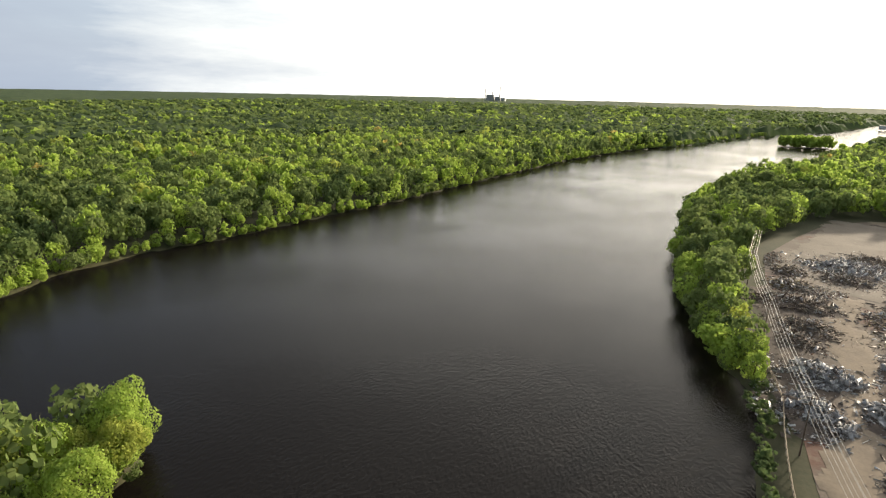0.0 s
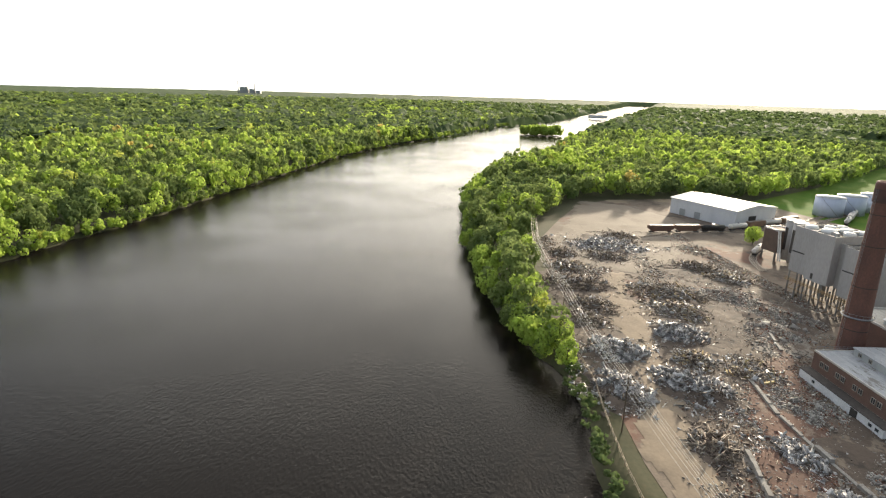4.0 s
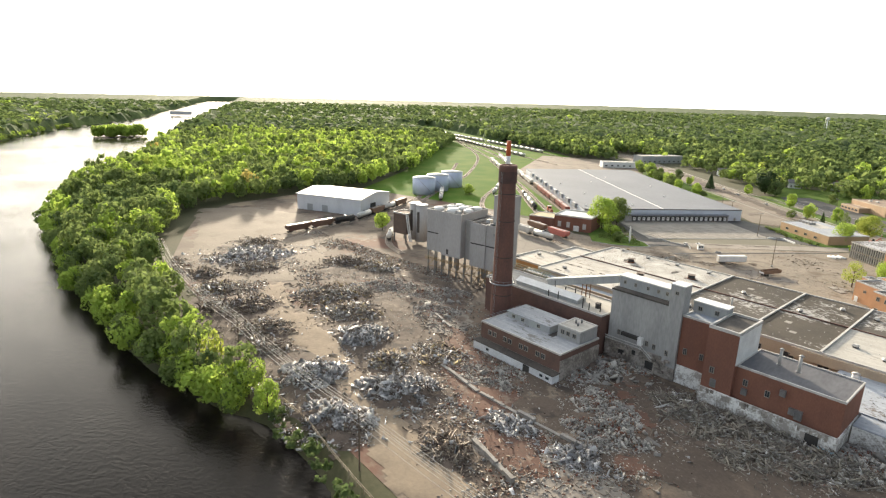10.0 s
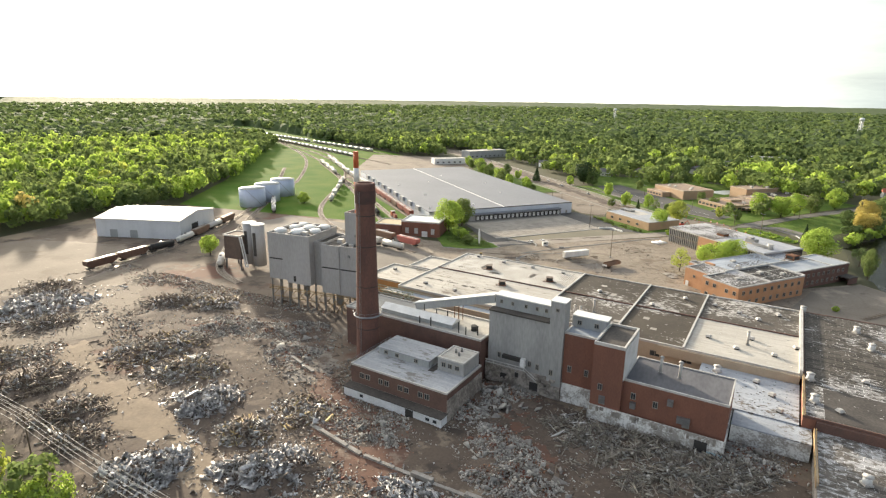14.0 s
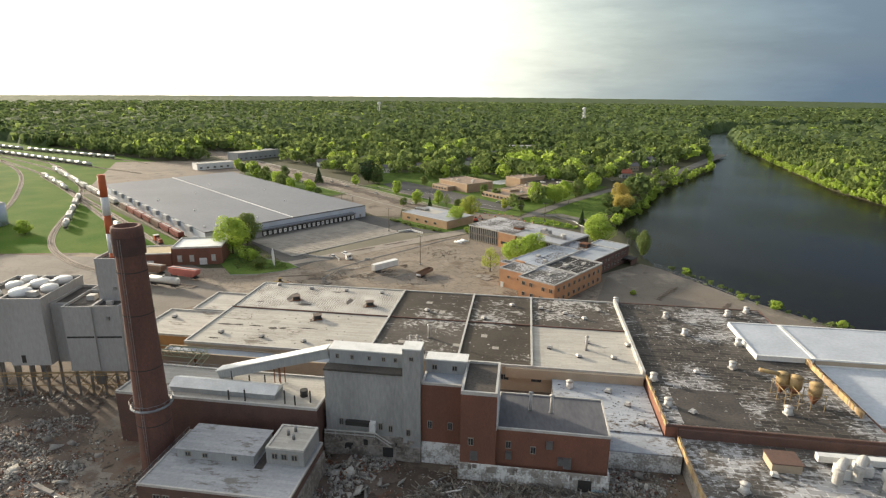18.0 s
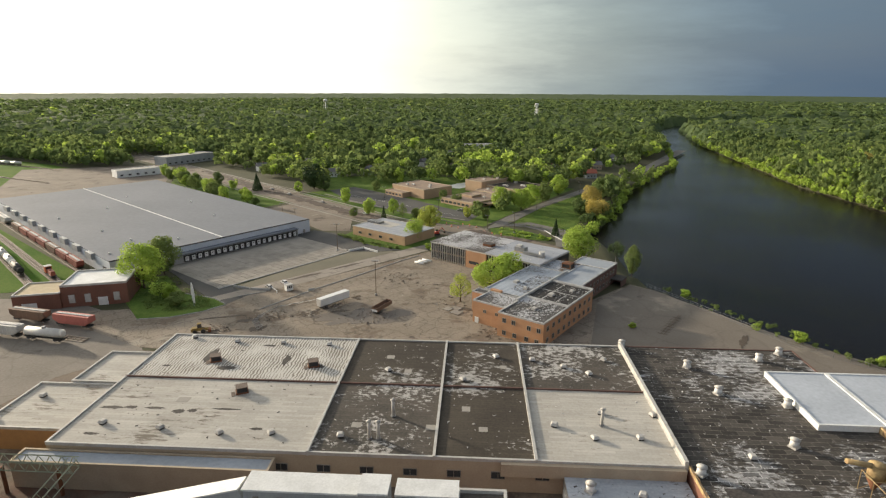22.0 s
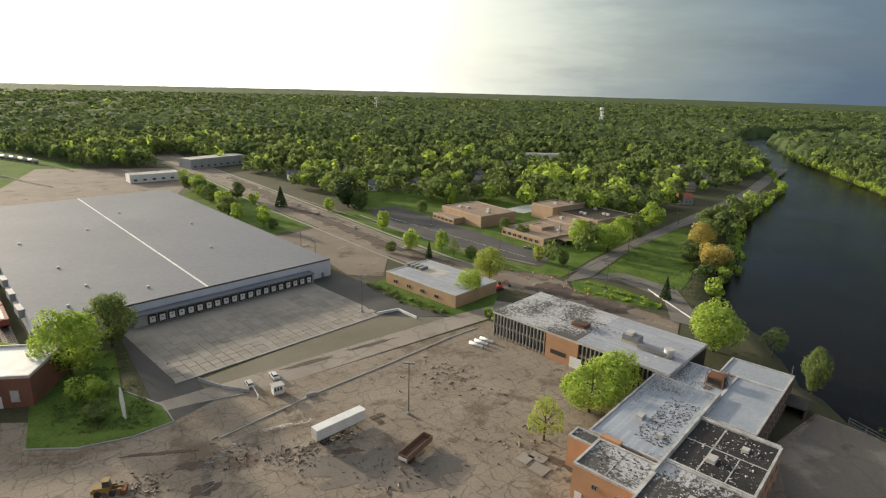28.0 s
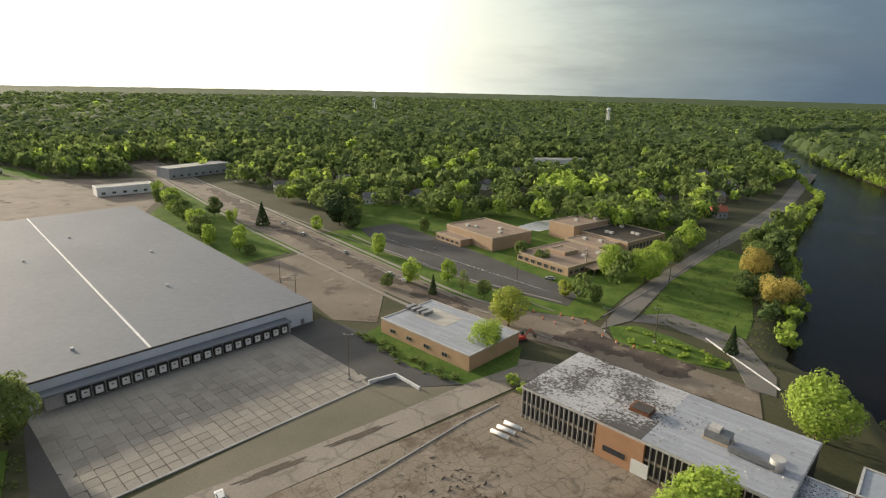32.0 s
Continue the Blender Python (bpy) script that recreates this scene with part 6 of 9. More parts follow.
# ---- heaps in the demolition yard ----
def bits(n, rad, hgt, sx, sy, sz, seed, flat=0.6, spread=1.0):
    """Loose pieces strewn on a mound: arrays of verts and faces of n bent plates or blocks."""
    r = np.random.RandomState(seed)
    d = np.sqrt(r.rand(n)) * spread
    a = r.rand(n) * 2 * np.pi
    px, py = rad * d * np.cos(a) * (1 + 0.3 * np.sin(3 * a + seed)), rad * d * np.sin(a) * 0.8 * (1 + 0.25 * np.cos(2 * a + seed))
    lump = 0.72 + 0.28 * np.sin(px * 9.0 / rad + seed) * np.sin(py * 8.0 / rad + 2 * seed)
    pz = hgt * np.clip(1 - d ** 1.6, 0, 1) * lump * (0.62 + 0.42 * r.rand(n)) + 0.1
    k = 0.35 + 1.5 * r.rand(n) ** 2.2
    s = np.stack([sx * k * (0.6 + 0.8 * r.rand(n)), sy * k * (0.5 + r.rand(n)), sz * (0.5 + r.rand(n))], 1) / 2
    c = np.array([[x, y, z] for z in (-1, 1) for x, y in ((-1, -1), (1, -1), (1, 1), (-1, 1))], float)
    c = c[None] * s[:, None] + (r.rand(n, 8, 3) - 0.5) * s[:, None] * 0.5
    u = r.randn(n, 3); u[:, 2] *= flat; u /= np.linalg.norm(u, axis=1)[:, None]
    w = np.cross(u, r.randn(n, 3)); w /= np.linalg.norm(w, axis=1)[:, None]
    t = np.cross(u, w)
    V = c[..., :1] * u[:, None] + c[..., 1:2] * w[:, None] + c[..., 2:] * t[:, None] + np.stack([px, py, pz], 1)[:, None]
    f = np.array([[3, 2, 1, 0], [4, 5, 6, 7], [0, 1, 5, 4], [1, 2, 6, 5], [2, 3, 7, 6], [3, 0, 4, 7]])
    F = (np.arange(n)[:, None, None] * 8 + f).reshape(-1, 4)
    return V.reshape(-1, 3), F


def mound(rad, hgt, seed, material):
    n = 28
    g = np.linspace(-1.15, 1.15, n)
    X, Y = np.meshgrid(g, g)
    r = np.random.RandomState(seed)
    ph = r.rand(4) * 6
    d = np.hypot(X, Y) * (1 + 0.14 * np.sin(3 * np.arctan2(Y, X) + ph[0]) + 0.08 * np.sin(7 * np.arctan2(Y, X) + ph[1]))
    Z = hgt * np.clip(1 - d ** 1.5, -0.12, 1) * (0.75 + 0.25 * np.sin(X * 7 + ph[2]) * np.sin(Y * 8 + ph[3])) + r.randn(n, n) * hgt * 0.05
    i = (np.arange(n - 1)[:, None] * n + np.arange(n - 1)).ravel()
    return mesh_np("mound", np.stack([X * rad, Y * rad * 0.8, Z], -1).reshape(-1, 3), np.stack([i, i + 1, i + n + 1, i + n], 1), material)


M_SCRAP = mat("scrap_sheet", (0.56, 0.555, 0.55), (0.26, 0.245, 0.23), 0.5, 0.4, 3.0, 0.1, metal=0.15, island=0.4)
M_SCRAPD = mat("dark_scrap", (0.125, 0.097, 0.076), (0.21, 0.165, 0.13), 0.7, 0.4, 3.0, 0.1, metal=0.2, island=0.55)
M_RUBBLE = mat("rubble", (0.36, 0.345, 0.315), (0.225, 0.205, 0.18), 0.95, 0.5, 3.0, 0.3, island=0.4)
M_BRICKBITS = mat("brick_rubble", (0.23, 0.115, 0.08), (0.17, 0.085, 0.06), 0.95, 0.5, 3.0, 0.3, island=0.4)
M_PLANK = mat("splintered_timber", (0.26, 0.235, 0.20), (0.16, 0.14, 0.115), 0.9, 0.5, 4.0, 0.2, island=0.5)
M_YSCRAP = mat("yellow_scrap", (0.32, 0.25, 0.13), (0.23, 0.17, 0.09), 0.8, 0.5, 4.0, 0.1, island=0.4)
KINDS = {"metal": (("sheet_metal", M_SCRAP, 950, 1.7, 0.55, 0.03, 0.9), ("shredded_metal", M_SCRAP, 1500, 0.6, 0.3, 0.05, 0.8), ("dark_scrap", M_SCRAPD, 500, 1.4, 0.16, 0.12, 0.6)),
         "dark": (("dark_scrap", M_SCRAPD, 620, 2.2, 0.22, 0.16, 0.5), ("sheet_metal", M_SCRAP, 130, 1.5, 0.5, 0.04, 0.8), ("timber", M_PLANK, 300, 2.6, 0.18, 0.1, 0.4), ("crumbled_scrap", M_SCRAPD, 900, 0.45, 0.3, 0.2, 0.6)),
         "rubble": (("concrete_rubble", M_RUBBLE, 2000, 0.42, 0.34, 0.24, 0.8), ("brick_rubble", M_BRICKBITS, 500, 0.34, 0.24, 0.2, 0.8), ("bar_scrap", M_SCRAPD, 90, 2.0, 0.08, 0.08, 0.7), ("concrete_slab", M_RUBBLE, 40, 1.6, 1.0, 0.2, 0.7)),
         "planks": (("timber", M_PLANK, 1700, 2.6, 0.16, 0.1, 0.4), ("concrete_rubble", M_RUBBLE, 700, 0.42, 0.34, 0.24, 0.8), ("pale_board", M_PALEBITS, 160, 2.2, 0.2, 0.06, 0.35)),
         "mixed": (("dark_scrap", M_SCRAPD, 520, 1.8, 0.24, 0.16, 0.5), ("yellow_scrap", M_YSCRAP, 120, 2.4, 0.3, 0.14, 0.4), ("sheet_metal", M_SCRAP, 220, 1.3, 0.5, 0.04, 0.8), ("concrete_rubble", M_RUBBLE, 700, 0.45, 0.36, 0.25, 0.8), ("timber", M_PLANK, 260, 2.2, 0.16, 0.1, 0.4))}
HEAPLAB = {"metal": "heap of shredded silvery sheet metal", "dark": "heap of dark beams and scrap iron", "rubble": "heap of broken concrete and bricks", "planks": "long heap of splintered timber and rubble", "mixed": "low heap of mixed scrap and rubble"}


def heap(x, y, rad, hgt, kind, seed, turn=0.0, dens=1.0):
    e = empty("scrap_heap" if kind in ("metal", "dark", "mixed") else "rubble_heap", pose(x, y, 0.06, 0, 0, turn), HEAPLAB[kind], "debris heap", "heaps in the yard")
    # wide mound of dark soil, its colour also giving the shade round the heap
    m = mound(rad * 1.18, hgt * 0.74, seed, M_DARKSOIL); m.parent = e
    for k, (nm, mt, n, sx, sy, sz, fl) in enumerate(KINDS[kind]):
        V, F = bits(int(n * dens * 0.4), rad * 1.75, 0.25, sx * 0.7, sy * 0.8, sz, seed * 10 + k + 500, 0.25)
        o = mesh_np("spilled_" + nm, V, F, mt); o.parent = e; o["kind"] = "stuff"
    for k, (nm, mt, n, sx, sy, sz, fl) in enumerate(KINDS[kind]):
        V, F = bits(int(n * dens), rad * 1.05, hgt, sx, sy, sz, seed * 10 + k, fl)
        o = mesh_np(nm, V, F, mt); o.parent = e; o["kind"] = "stuff"


for i, (x, y, r, h, k, t, dn) in enumerate((
        (-57, 35, 9.5, 4.4, "metal", 30, 1.3), (-80, 22, 8.5, 3.8, "metal", 80, 1.2), (-57, 15, 8.5, 3.6, "metal", 20, 1.1), (-91, 49, 8.5, 3.8, "metal", 0, 1.0), (-72, 44, 6.5, 2.2, "mixed", 0, 0.8),
        (-143, 31, 12, 3.0, "dark", 60, 1.2), (-118, 28, 9, 2.4, "dark", 40, 0.9), (-105, 22, 7, 2.0, "dark", 10, 0.7), (-204, 66, 17, 2.4, "metal", 70, 1.2), (-222, 80, 10, 1.8, "dark", 0, 0.7), (-185, 58, 9, 1.6, "dark", 30, 0.7), (-168, 34, 8, 2.0, "mixed", 0, 0.7), (-190, 38, 7, 1.8, "dark", 0, 0.5),
        (-131, 66, 13, 2.6, "mixed", 50, 1.3), (-112, 60, 10, 2.4, "mixed", 20, 1.1), (-150, 100, 10, 2.0, "mixed", 0, 1.0), (-165, 95, 8, 2.6, "dark", 40, 0.8), (-108, 94, 14, 2.0, "rubble", 10, 1.0), (-128, 88, 10, 1.6, "rubble", 30, 0.8), (-95, 84, 9, 1.5, "rubble", 0, 0.7),
        (-8, 60, 9.5, 2.6, "rubble", 20, 1.2), (-16, 70, 8, 2.0, "rubble", 0, 1.0), (-24, 90, 9, 3.0, "rubble", 0, 1.1), (-30, 80, 6, 2.0, "rubble", 0, 0.8), (2, 83, 10, 2.6, "planks", 5, 1.0), (17, 80, 13, 2.6, "planks", 0, 1.3), (33, 84, 8, 1.8, "planks", 10, 0.7), (50, 68, 12, 2.0, "rubble", 0, 0.9), (36, 92, 6, 1.6, "rubble", 0, 0.6),
        (-26, 44, 6, 1.4, "metal", 0, 0.4), (-8, 46, 5, 1.4, "metal", 0, 0.4), (-30, 26, 6, 1.6, "dark", 0, 0.5), (-45, 60, 9, 1.2, "rubble", 0, 0.6), (-65, 58, 9, 1.2, "mixed", 0, 0.6))):
    heap(x, y, r, h, k, i + 3, t, dn)
# scattered pieces over the whole yard
rs = np.random.RandomState(5)
for nm, mt, n, sx, sy, sz, lab in (("scattered_rubble", M_RUBBLE, 12000, 0.4, 0.32, 0.2, "scattered lumps of broken concrete"), ("scattered_brick", M_BRICKBITS, 5000, 0.34, 0.26, 0.18, "scattered brick rubble"), ("scattered_scrap", M_SCRAPD, 9000, 1.1, 0.13, 0.1, "scattered iron bars and scrap"), ("scattered_timber", M_PLANK, 2400, 1.8, 0.14, 0.08, "scattered broken planks"), ("scattered_sheet", M_SCRAP, 900, 0.8, 0.45, 0.03, "scattered pale sheet metal scraps")):
    V, F = bits(n, 1, 0, sx, sy, sz, 77 + n, 0.25)
    c = V.reshape(n, 8, 3)
    c -= c.mean(1, keepdims=True)
    xs, ys = rs.uniform(-235, 60, n * 4), rs.uniform(14, 118, n * 4)
    cl = np.array([noise.noise((x * 0.03, y * 0.03, 9.0)) for x, y in zip(xs, ys)])
    okk = inside(SITE, xs, ys) & (cl > -0.08 + rs.rand(len(xs)) * 0.25) & (np.abs((ys - 12) - (-35 - xs) * 0.36) > 4.5 + 3 * rs.rand(len(xs))) & ~((xs > -92) & (xs < 45) & (ys > 92))
    j = np.where(okk)[0][:n]
    c = c[:len(j)] + np.stack([xs[j], ys[j], np.full(len(j), 0.22)], 1)[:, None]
    tagged(mesh_np(nm, c.reshape(-1, 3), F[:len(j) * 6], mt), lab, "debris", kind="stuff")

# broken foundation walls
for (x0, y0), (x1, y1) in (((-41, 50), (-5, 49)), ((-28, 33), (-12, 28)), ((-100, 84), (-78, 76)), ((-60, 54), (-42, 50))):
    L_ = math.hypot(x1 - x0, y1 - y0)
    e = empty("foundation_wall", pose(x0, y0, 0, 0, 0, math.degrees(math.atan2(y1 - y0, x1 - x0))), "broken low concrete foundation wall", "wall", "foundations in the yard")
    k = 0.0
    while k < L_ - 1:
        l = min(2.5 + 3 * RND.random(), L_ - k)
        part("wall_block", box(k, k + l - 0.15, -0.4, 0.4 + RND.random() * 0.3, 0, 0.5 + RND.random() * 0.9), M_RUBBLE, e)
        k += l
sheet("puddle", [(-181 + 3.2 * math.cos(a) * (1 + 0.3 * math.sin(3 * a)), 64 + 5 * math.sin(a)) for a in np.linspace(0, 6.28, 17)[:-1]], 0.075, mat("wet_mud", (0.25, 0.24, 0.22), (0.3, 0.29, 0.27), 0.08, 0.2, 1, 0.0, spec=0.6), "shallow rain puddle in the yard", "puddle")
SAND = [(-2, 12), (-18, 20), (-36, 25), (-62, 31), (-88, 39), (-128, 46), (-158, 56), (-160, 46), (-126, 35), (-86, 27), (-58, 20), (-40, 13), (-26, 11)]
soil("haul_track", [SAND], 0.24, 0.16, mat("sandy_track", (0.25, 0.198, 0.14), (0.19, 0.148, 0.108), 0.95, 0.2, 1.2, 0.3), "sandy haul track through the heaps", 59.0)

# ---- trees ----
VR = np.random.RandomState(11)


def crown_quads(n, lobes, seed, size, flat=1.0, cone=False, full=False):
    """Leaf clumps of a crown of radius 1 and height 2 round the origin: (n, 4, 3)."""
    r = np.random.RandomState(seed)
    if cone:
        z = r.rand(n) ** 1.4 * 2 - 1
        rad = (1 - (z + 1) / 2) * 0.95 * (0.75 + 0.35 * r.rand(n)) + 0.03
        a = r.rand(n) * 2 * np.pi
        c = np.stack([rad * np.cos(a), rad * np.sin(a), z], 1)
        out = np.stack([np.cos(a), np.sin(a), 0.2 + 0 * a], 1)
    else:
        lc = r.randn(lobes, 3); lc /= np.linalg.norm(lc, axis=1)[:, None]
        lc *= (0.40 + 0.28 * r.rand(lobes))[:, None]
        lr = 0.27 + 0.15 * r.rand(lobes)
        k = r.randint(0, lobes, n)
        d = r.randn(n, 3); d /= np.linalg.norm(d, axis=1)[:, None]
        d = np.where((np.sum(d * lc[k], 1) < -0.06)[:, None], -d, d)
        c = lc[k] + d * (lr[k] * (0.75 + 0.33 * r.rand(n)))[:, None]
        core = r.rand(n) < 0.12
        c = np.where(core[:, None], c * 0.6, c)
        if not full:
            c[:, 2] = np.where(c[:, 2] < -0.62, -c[:, 2] * 0.9, c[:, 2])
        c[:, 2] *= flat
        out = d + 0.25 * c
    nrm = out / np.linalg.norm(out, axis=1)[:, None] + 0.33 * r.randn(n, 3)
    nrm /= np.linalg.norm(nrm, axis=1)[:, None]
    t = np.cross(nrm, r.randn(n, 3)); t /= np.linalg.norm(t, axis=1)[:, None]
    b = np.cross(nrm, t)
    s = size * (0.6 + 0.8 * r.rand(n))[:, None]
    q = np.stack([c + (-t - b) * s, c + (t - 0.7 * b) * s, c + (0.8 * t + b) * s, c + (-0.7 * t + 0.9 * b) * s], 1)
    return q


def forest(name, xy, h, rad, quads, material, label, base=0.0):
    """Many crowns in one mesh: places, heights, crown radii; quads: list of unit crowns."""
    allq = []
    pick = VR.randint(0, len(quads), len(xy))
    ang = VR.rand(len(xy)) * 6.28
    for v in range(len(quads)):
        i = np.where(pick == v)[0]
        if not len(i):
            continue
        q = quads[v][None]
        ca, sa = np.cos(ang[i])[:, None, None], np.sin(ang[i])[:, None, None]
        x, y, z = q[..., 0] * ca - q[..., 1] * sa, q[..., 0] * sa + q[..., 1] * ca, q[..., 2] + 0 * ca
        rr, hh = rad[i][:, None, None], h[i][:, None, None]
        ch = hh * 0.47
        X = np.stack([x * rr + xy[i, 0][:, None, None], y * rr + xy[i, 1][:, None, None], z * ch + hh * 0.53 + base], -1)
        allq.append(X.reshape(-1, 3))
    V = np.concatenate(allq)
    F = np.arange(len(V)).reshape(-1, 4)
    return tagged(mesh_np(name, V, F, material), label, "woodland", kind="stuff")


WARE = [(-148, 262), (-75, 344), (-226, 490), (-330, 400)]
HOUSES_XY = [(192, 748), (121, 751), (-71, 581), (-101, 564), (109, 593), (139, 561), (194, 684), (60, 640), (20, 610), (-20, 640), (160, 620), (90, 690), (220, 790), (-140, 640), (-60, 690), (10, 720), (150, 820), (70, 590), (-180, 600)]
NO_TREES = [[(-215, 236), (-130, 236), (-118, 262), (-150, 275), (-335, 430), (-372, 392), (-230, 268)], [(24, 730), (96, 742), (93, 812), (27, 806)]] + [[(x - 9, y - 34), (x + 9, y - 34), (x + 9, y + 8), (x - 9, y + 8)] for x, y in HOUSES_XY] + [SITE, LOT, ROAD, WARE, [(-180, 250), (-335, 230), (-390, 330), (-640, 650), (-1100, 900), (-1050, 980), (-420, 640), (-300, 560), (-330, 400), (-150, 255)], [(-318, 405), (-225, 490), (-262, 590), (-300, 640), (-420, 600)],
            [(-72, -20), (-72, 20), (-20, 20), (150, 40), (170, 190), (105, 250), (78, 262), (92, 300), (70, 330), (110, 405), (130, 470), (112, 484), (60, 430), (20, 380), (-10, 360), (-95, 450), (-100, 448), (-150, 250), (-130, 200), (140, 100), (140, -20)],
            [(-150, 405), (-160, 380), (-75, 344), (-20, 320), (60, 310), (64, 330), (16, 376), (-80, 454), (-105, 452)], [(-100, 535), (-40, 524), (6, 520), (50, 496), (100, 494), (40, 408), (14, 380), (-28, 388), (-92, 446), (-97, 506)],
            [(-396, 704), (-350, 736), (-64, 464), (22, 380), (-18, 350), (-106, 430)], [(-228, 486), (-150, 400), (-94, 440), (-240, 592), (-264, 590)], [(-300, 640), (-262, 690), (-240, 680), (-268, 620)],
            [(58, 296), (70, 180), (170, 150), (125, 330), (96, 392), (84, 396), (70, 330)], [(54, 428), (78, 408), (147, 505), (236, 620), (344, 796), (312, 812), (207, 642), (118, 524)]]


def scatter(x0, x1, y0, y1, step):
    X, Y = np.meshgrid(np.arange(x0, x1, step), np.arange(y0, y1, step))
    X = X.ravel() + (VR.rand(X.size) - 0.5) * step * 0.95
    Y = Y.ravel() + (VR.rand(Y.size) - 0.5) * step * 0.95
    return X, Y


def wooded(X, Y, bank=0.6):
    ok = ~inside(RIVER, X, Y)
    for p in NO_TREES:
        ok &= ~inside(p, X, Y)
    ok &= edge_dist(RIVER, X, Y) > bank
    ok &= (edge_dist(SITE, X, Y) > 8) | (Y > 120)
    ok &= (X < 0) | (Y > 1.27 * X - 70) | ((Y < -90) & (X < 60))
    ok &= (Y > -33) | (X < 104 + (Y + 33) * 0.675) | ((Y < -95) & (X < 62))
    return ok


X, Y = scatter(-900, 720, -620, 1080, 9.2)
ok = wooded(X, Y)
R0 = np.hypot(X + 40, Y - 140)
ok &= R0 < 900
X, Y, R0 = X[ok], Y[ok], R0[ok]
town = inside([(-360, 720), (-90, 452), (20, 400), (120, 500), (330, 840), (330, 1080), (-360, 1080)], X, Y)
keep = ~(town & (VR.rand(len(X)) < 0.45))
X, Y, R0, town = X[keep], Y[keep], R0[keep], town[keep]
big = np.array([noise.noise((x * 0.012, y * 0.012, 3.0)) for x, y in zip(X, Y)])
Ht = 15.8 + 3.2 * big + VR.randn(len(X)) * 2.6
Ht = np.clip(np.where(town & (Y < 700), Ht * 0.9, Ht), 8, 23)
bankd = edge_dist(RIVER, X, Y)
Ht = np.where(bankd < 6, Ht * (0.5 + 0.4 * VR.rand(len(X))), Ht)
Rad = np.clip(Ht, 11, 30) * (0.31 + 0.13 * VR.rand(len(X))) * np.where(town, 1.32, 1.0)
# North crowns darker, west and south lighter: haze and sunlight put into leaf choice
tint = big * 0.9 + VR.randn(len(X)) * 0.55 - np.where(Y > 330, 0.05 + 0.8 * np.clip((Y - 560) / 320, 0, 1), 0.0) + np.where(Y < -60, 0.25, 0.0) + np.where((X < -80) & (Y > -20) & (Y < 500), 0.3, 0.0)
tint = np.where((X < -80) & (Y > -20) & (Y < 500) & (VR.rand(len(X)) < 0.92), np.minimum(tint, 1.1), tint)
VIEWLINE = [(89, -33), (55, -56), (15, -31), (0, 20), (0, 100)]
DL = np.min([np.hypot(X - a, Y - b) for a, b in VIEWLINE], axis=0)
FINEQ = [crown_quads(290, 26, 10 + i, 0.088) for i in range(10)]
NEARQ = [crown_quads(150, 22, 20 + i, 0.12) for i in range(10)]
MIDQ = [crown_quads(46, 16, 40 + i, 0.21) for i in range(10)]
near = DL < 300
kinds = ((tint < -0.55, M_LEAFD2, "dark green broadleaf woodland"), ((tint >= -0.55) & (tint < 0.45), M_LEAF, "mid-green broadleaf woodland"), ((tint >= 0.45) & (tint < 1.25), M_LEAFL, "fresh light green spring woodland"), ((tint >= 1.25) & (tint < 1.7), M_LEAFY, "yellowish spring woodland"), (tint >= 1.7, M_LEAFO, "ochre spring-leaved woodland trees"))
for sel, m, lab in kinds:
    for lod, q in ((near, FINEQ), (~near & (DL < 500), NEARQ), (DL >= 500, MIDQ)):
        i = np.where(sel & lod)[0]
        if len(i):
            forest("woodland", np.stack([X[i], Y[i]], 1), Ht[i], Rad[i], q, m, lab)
# stems along the wood's river edge
edge = np.where(near & (bankd < 30))[0]
bm = bmesh.new()
for i in edge:
    rod(bm, (X[i], Y[i], -0.5), (X[i] + VR.randn() * 0.4, Y[i] + VR.randn() * 0.4, Ht[i] * 0.6), 0.22, 5, 0.1)
tagged(part("tree_stems", bm, M_BARK), "grey stems along the wooded bank", "woodland", kind="stuff")


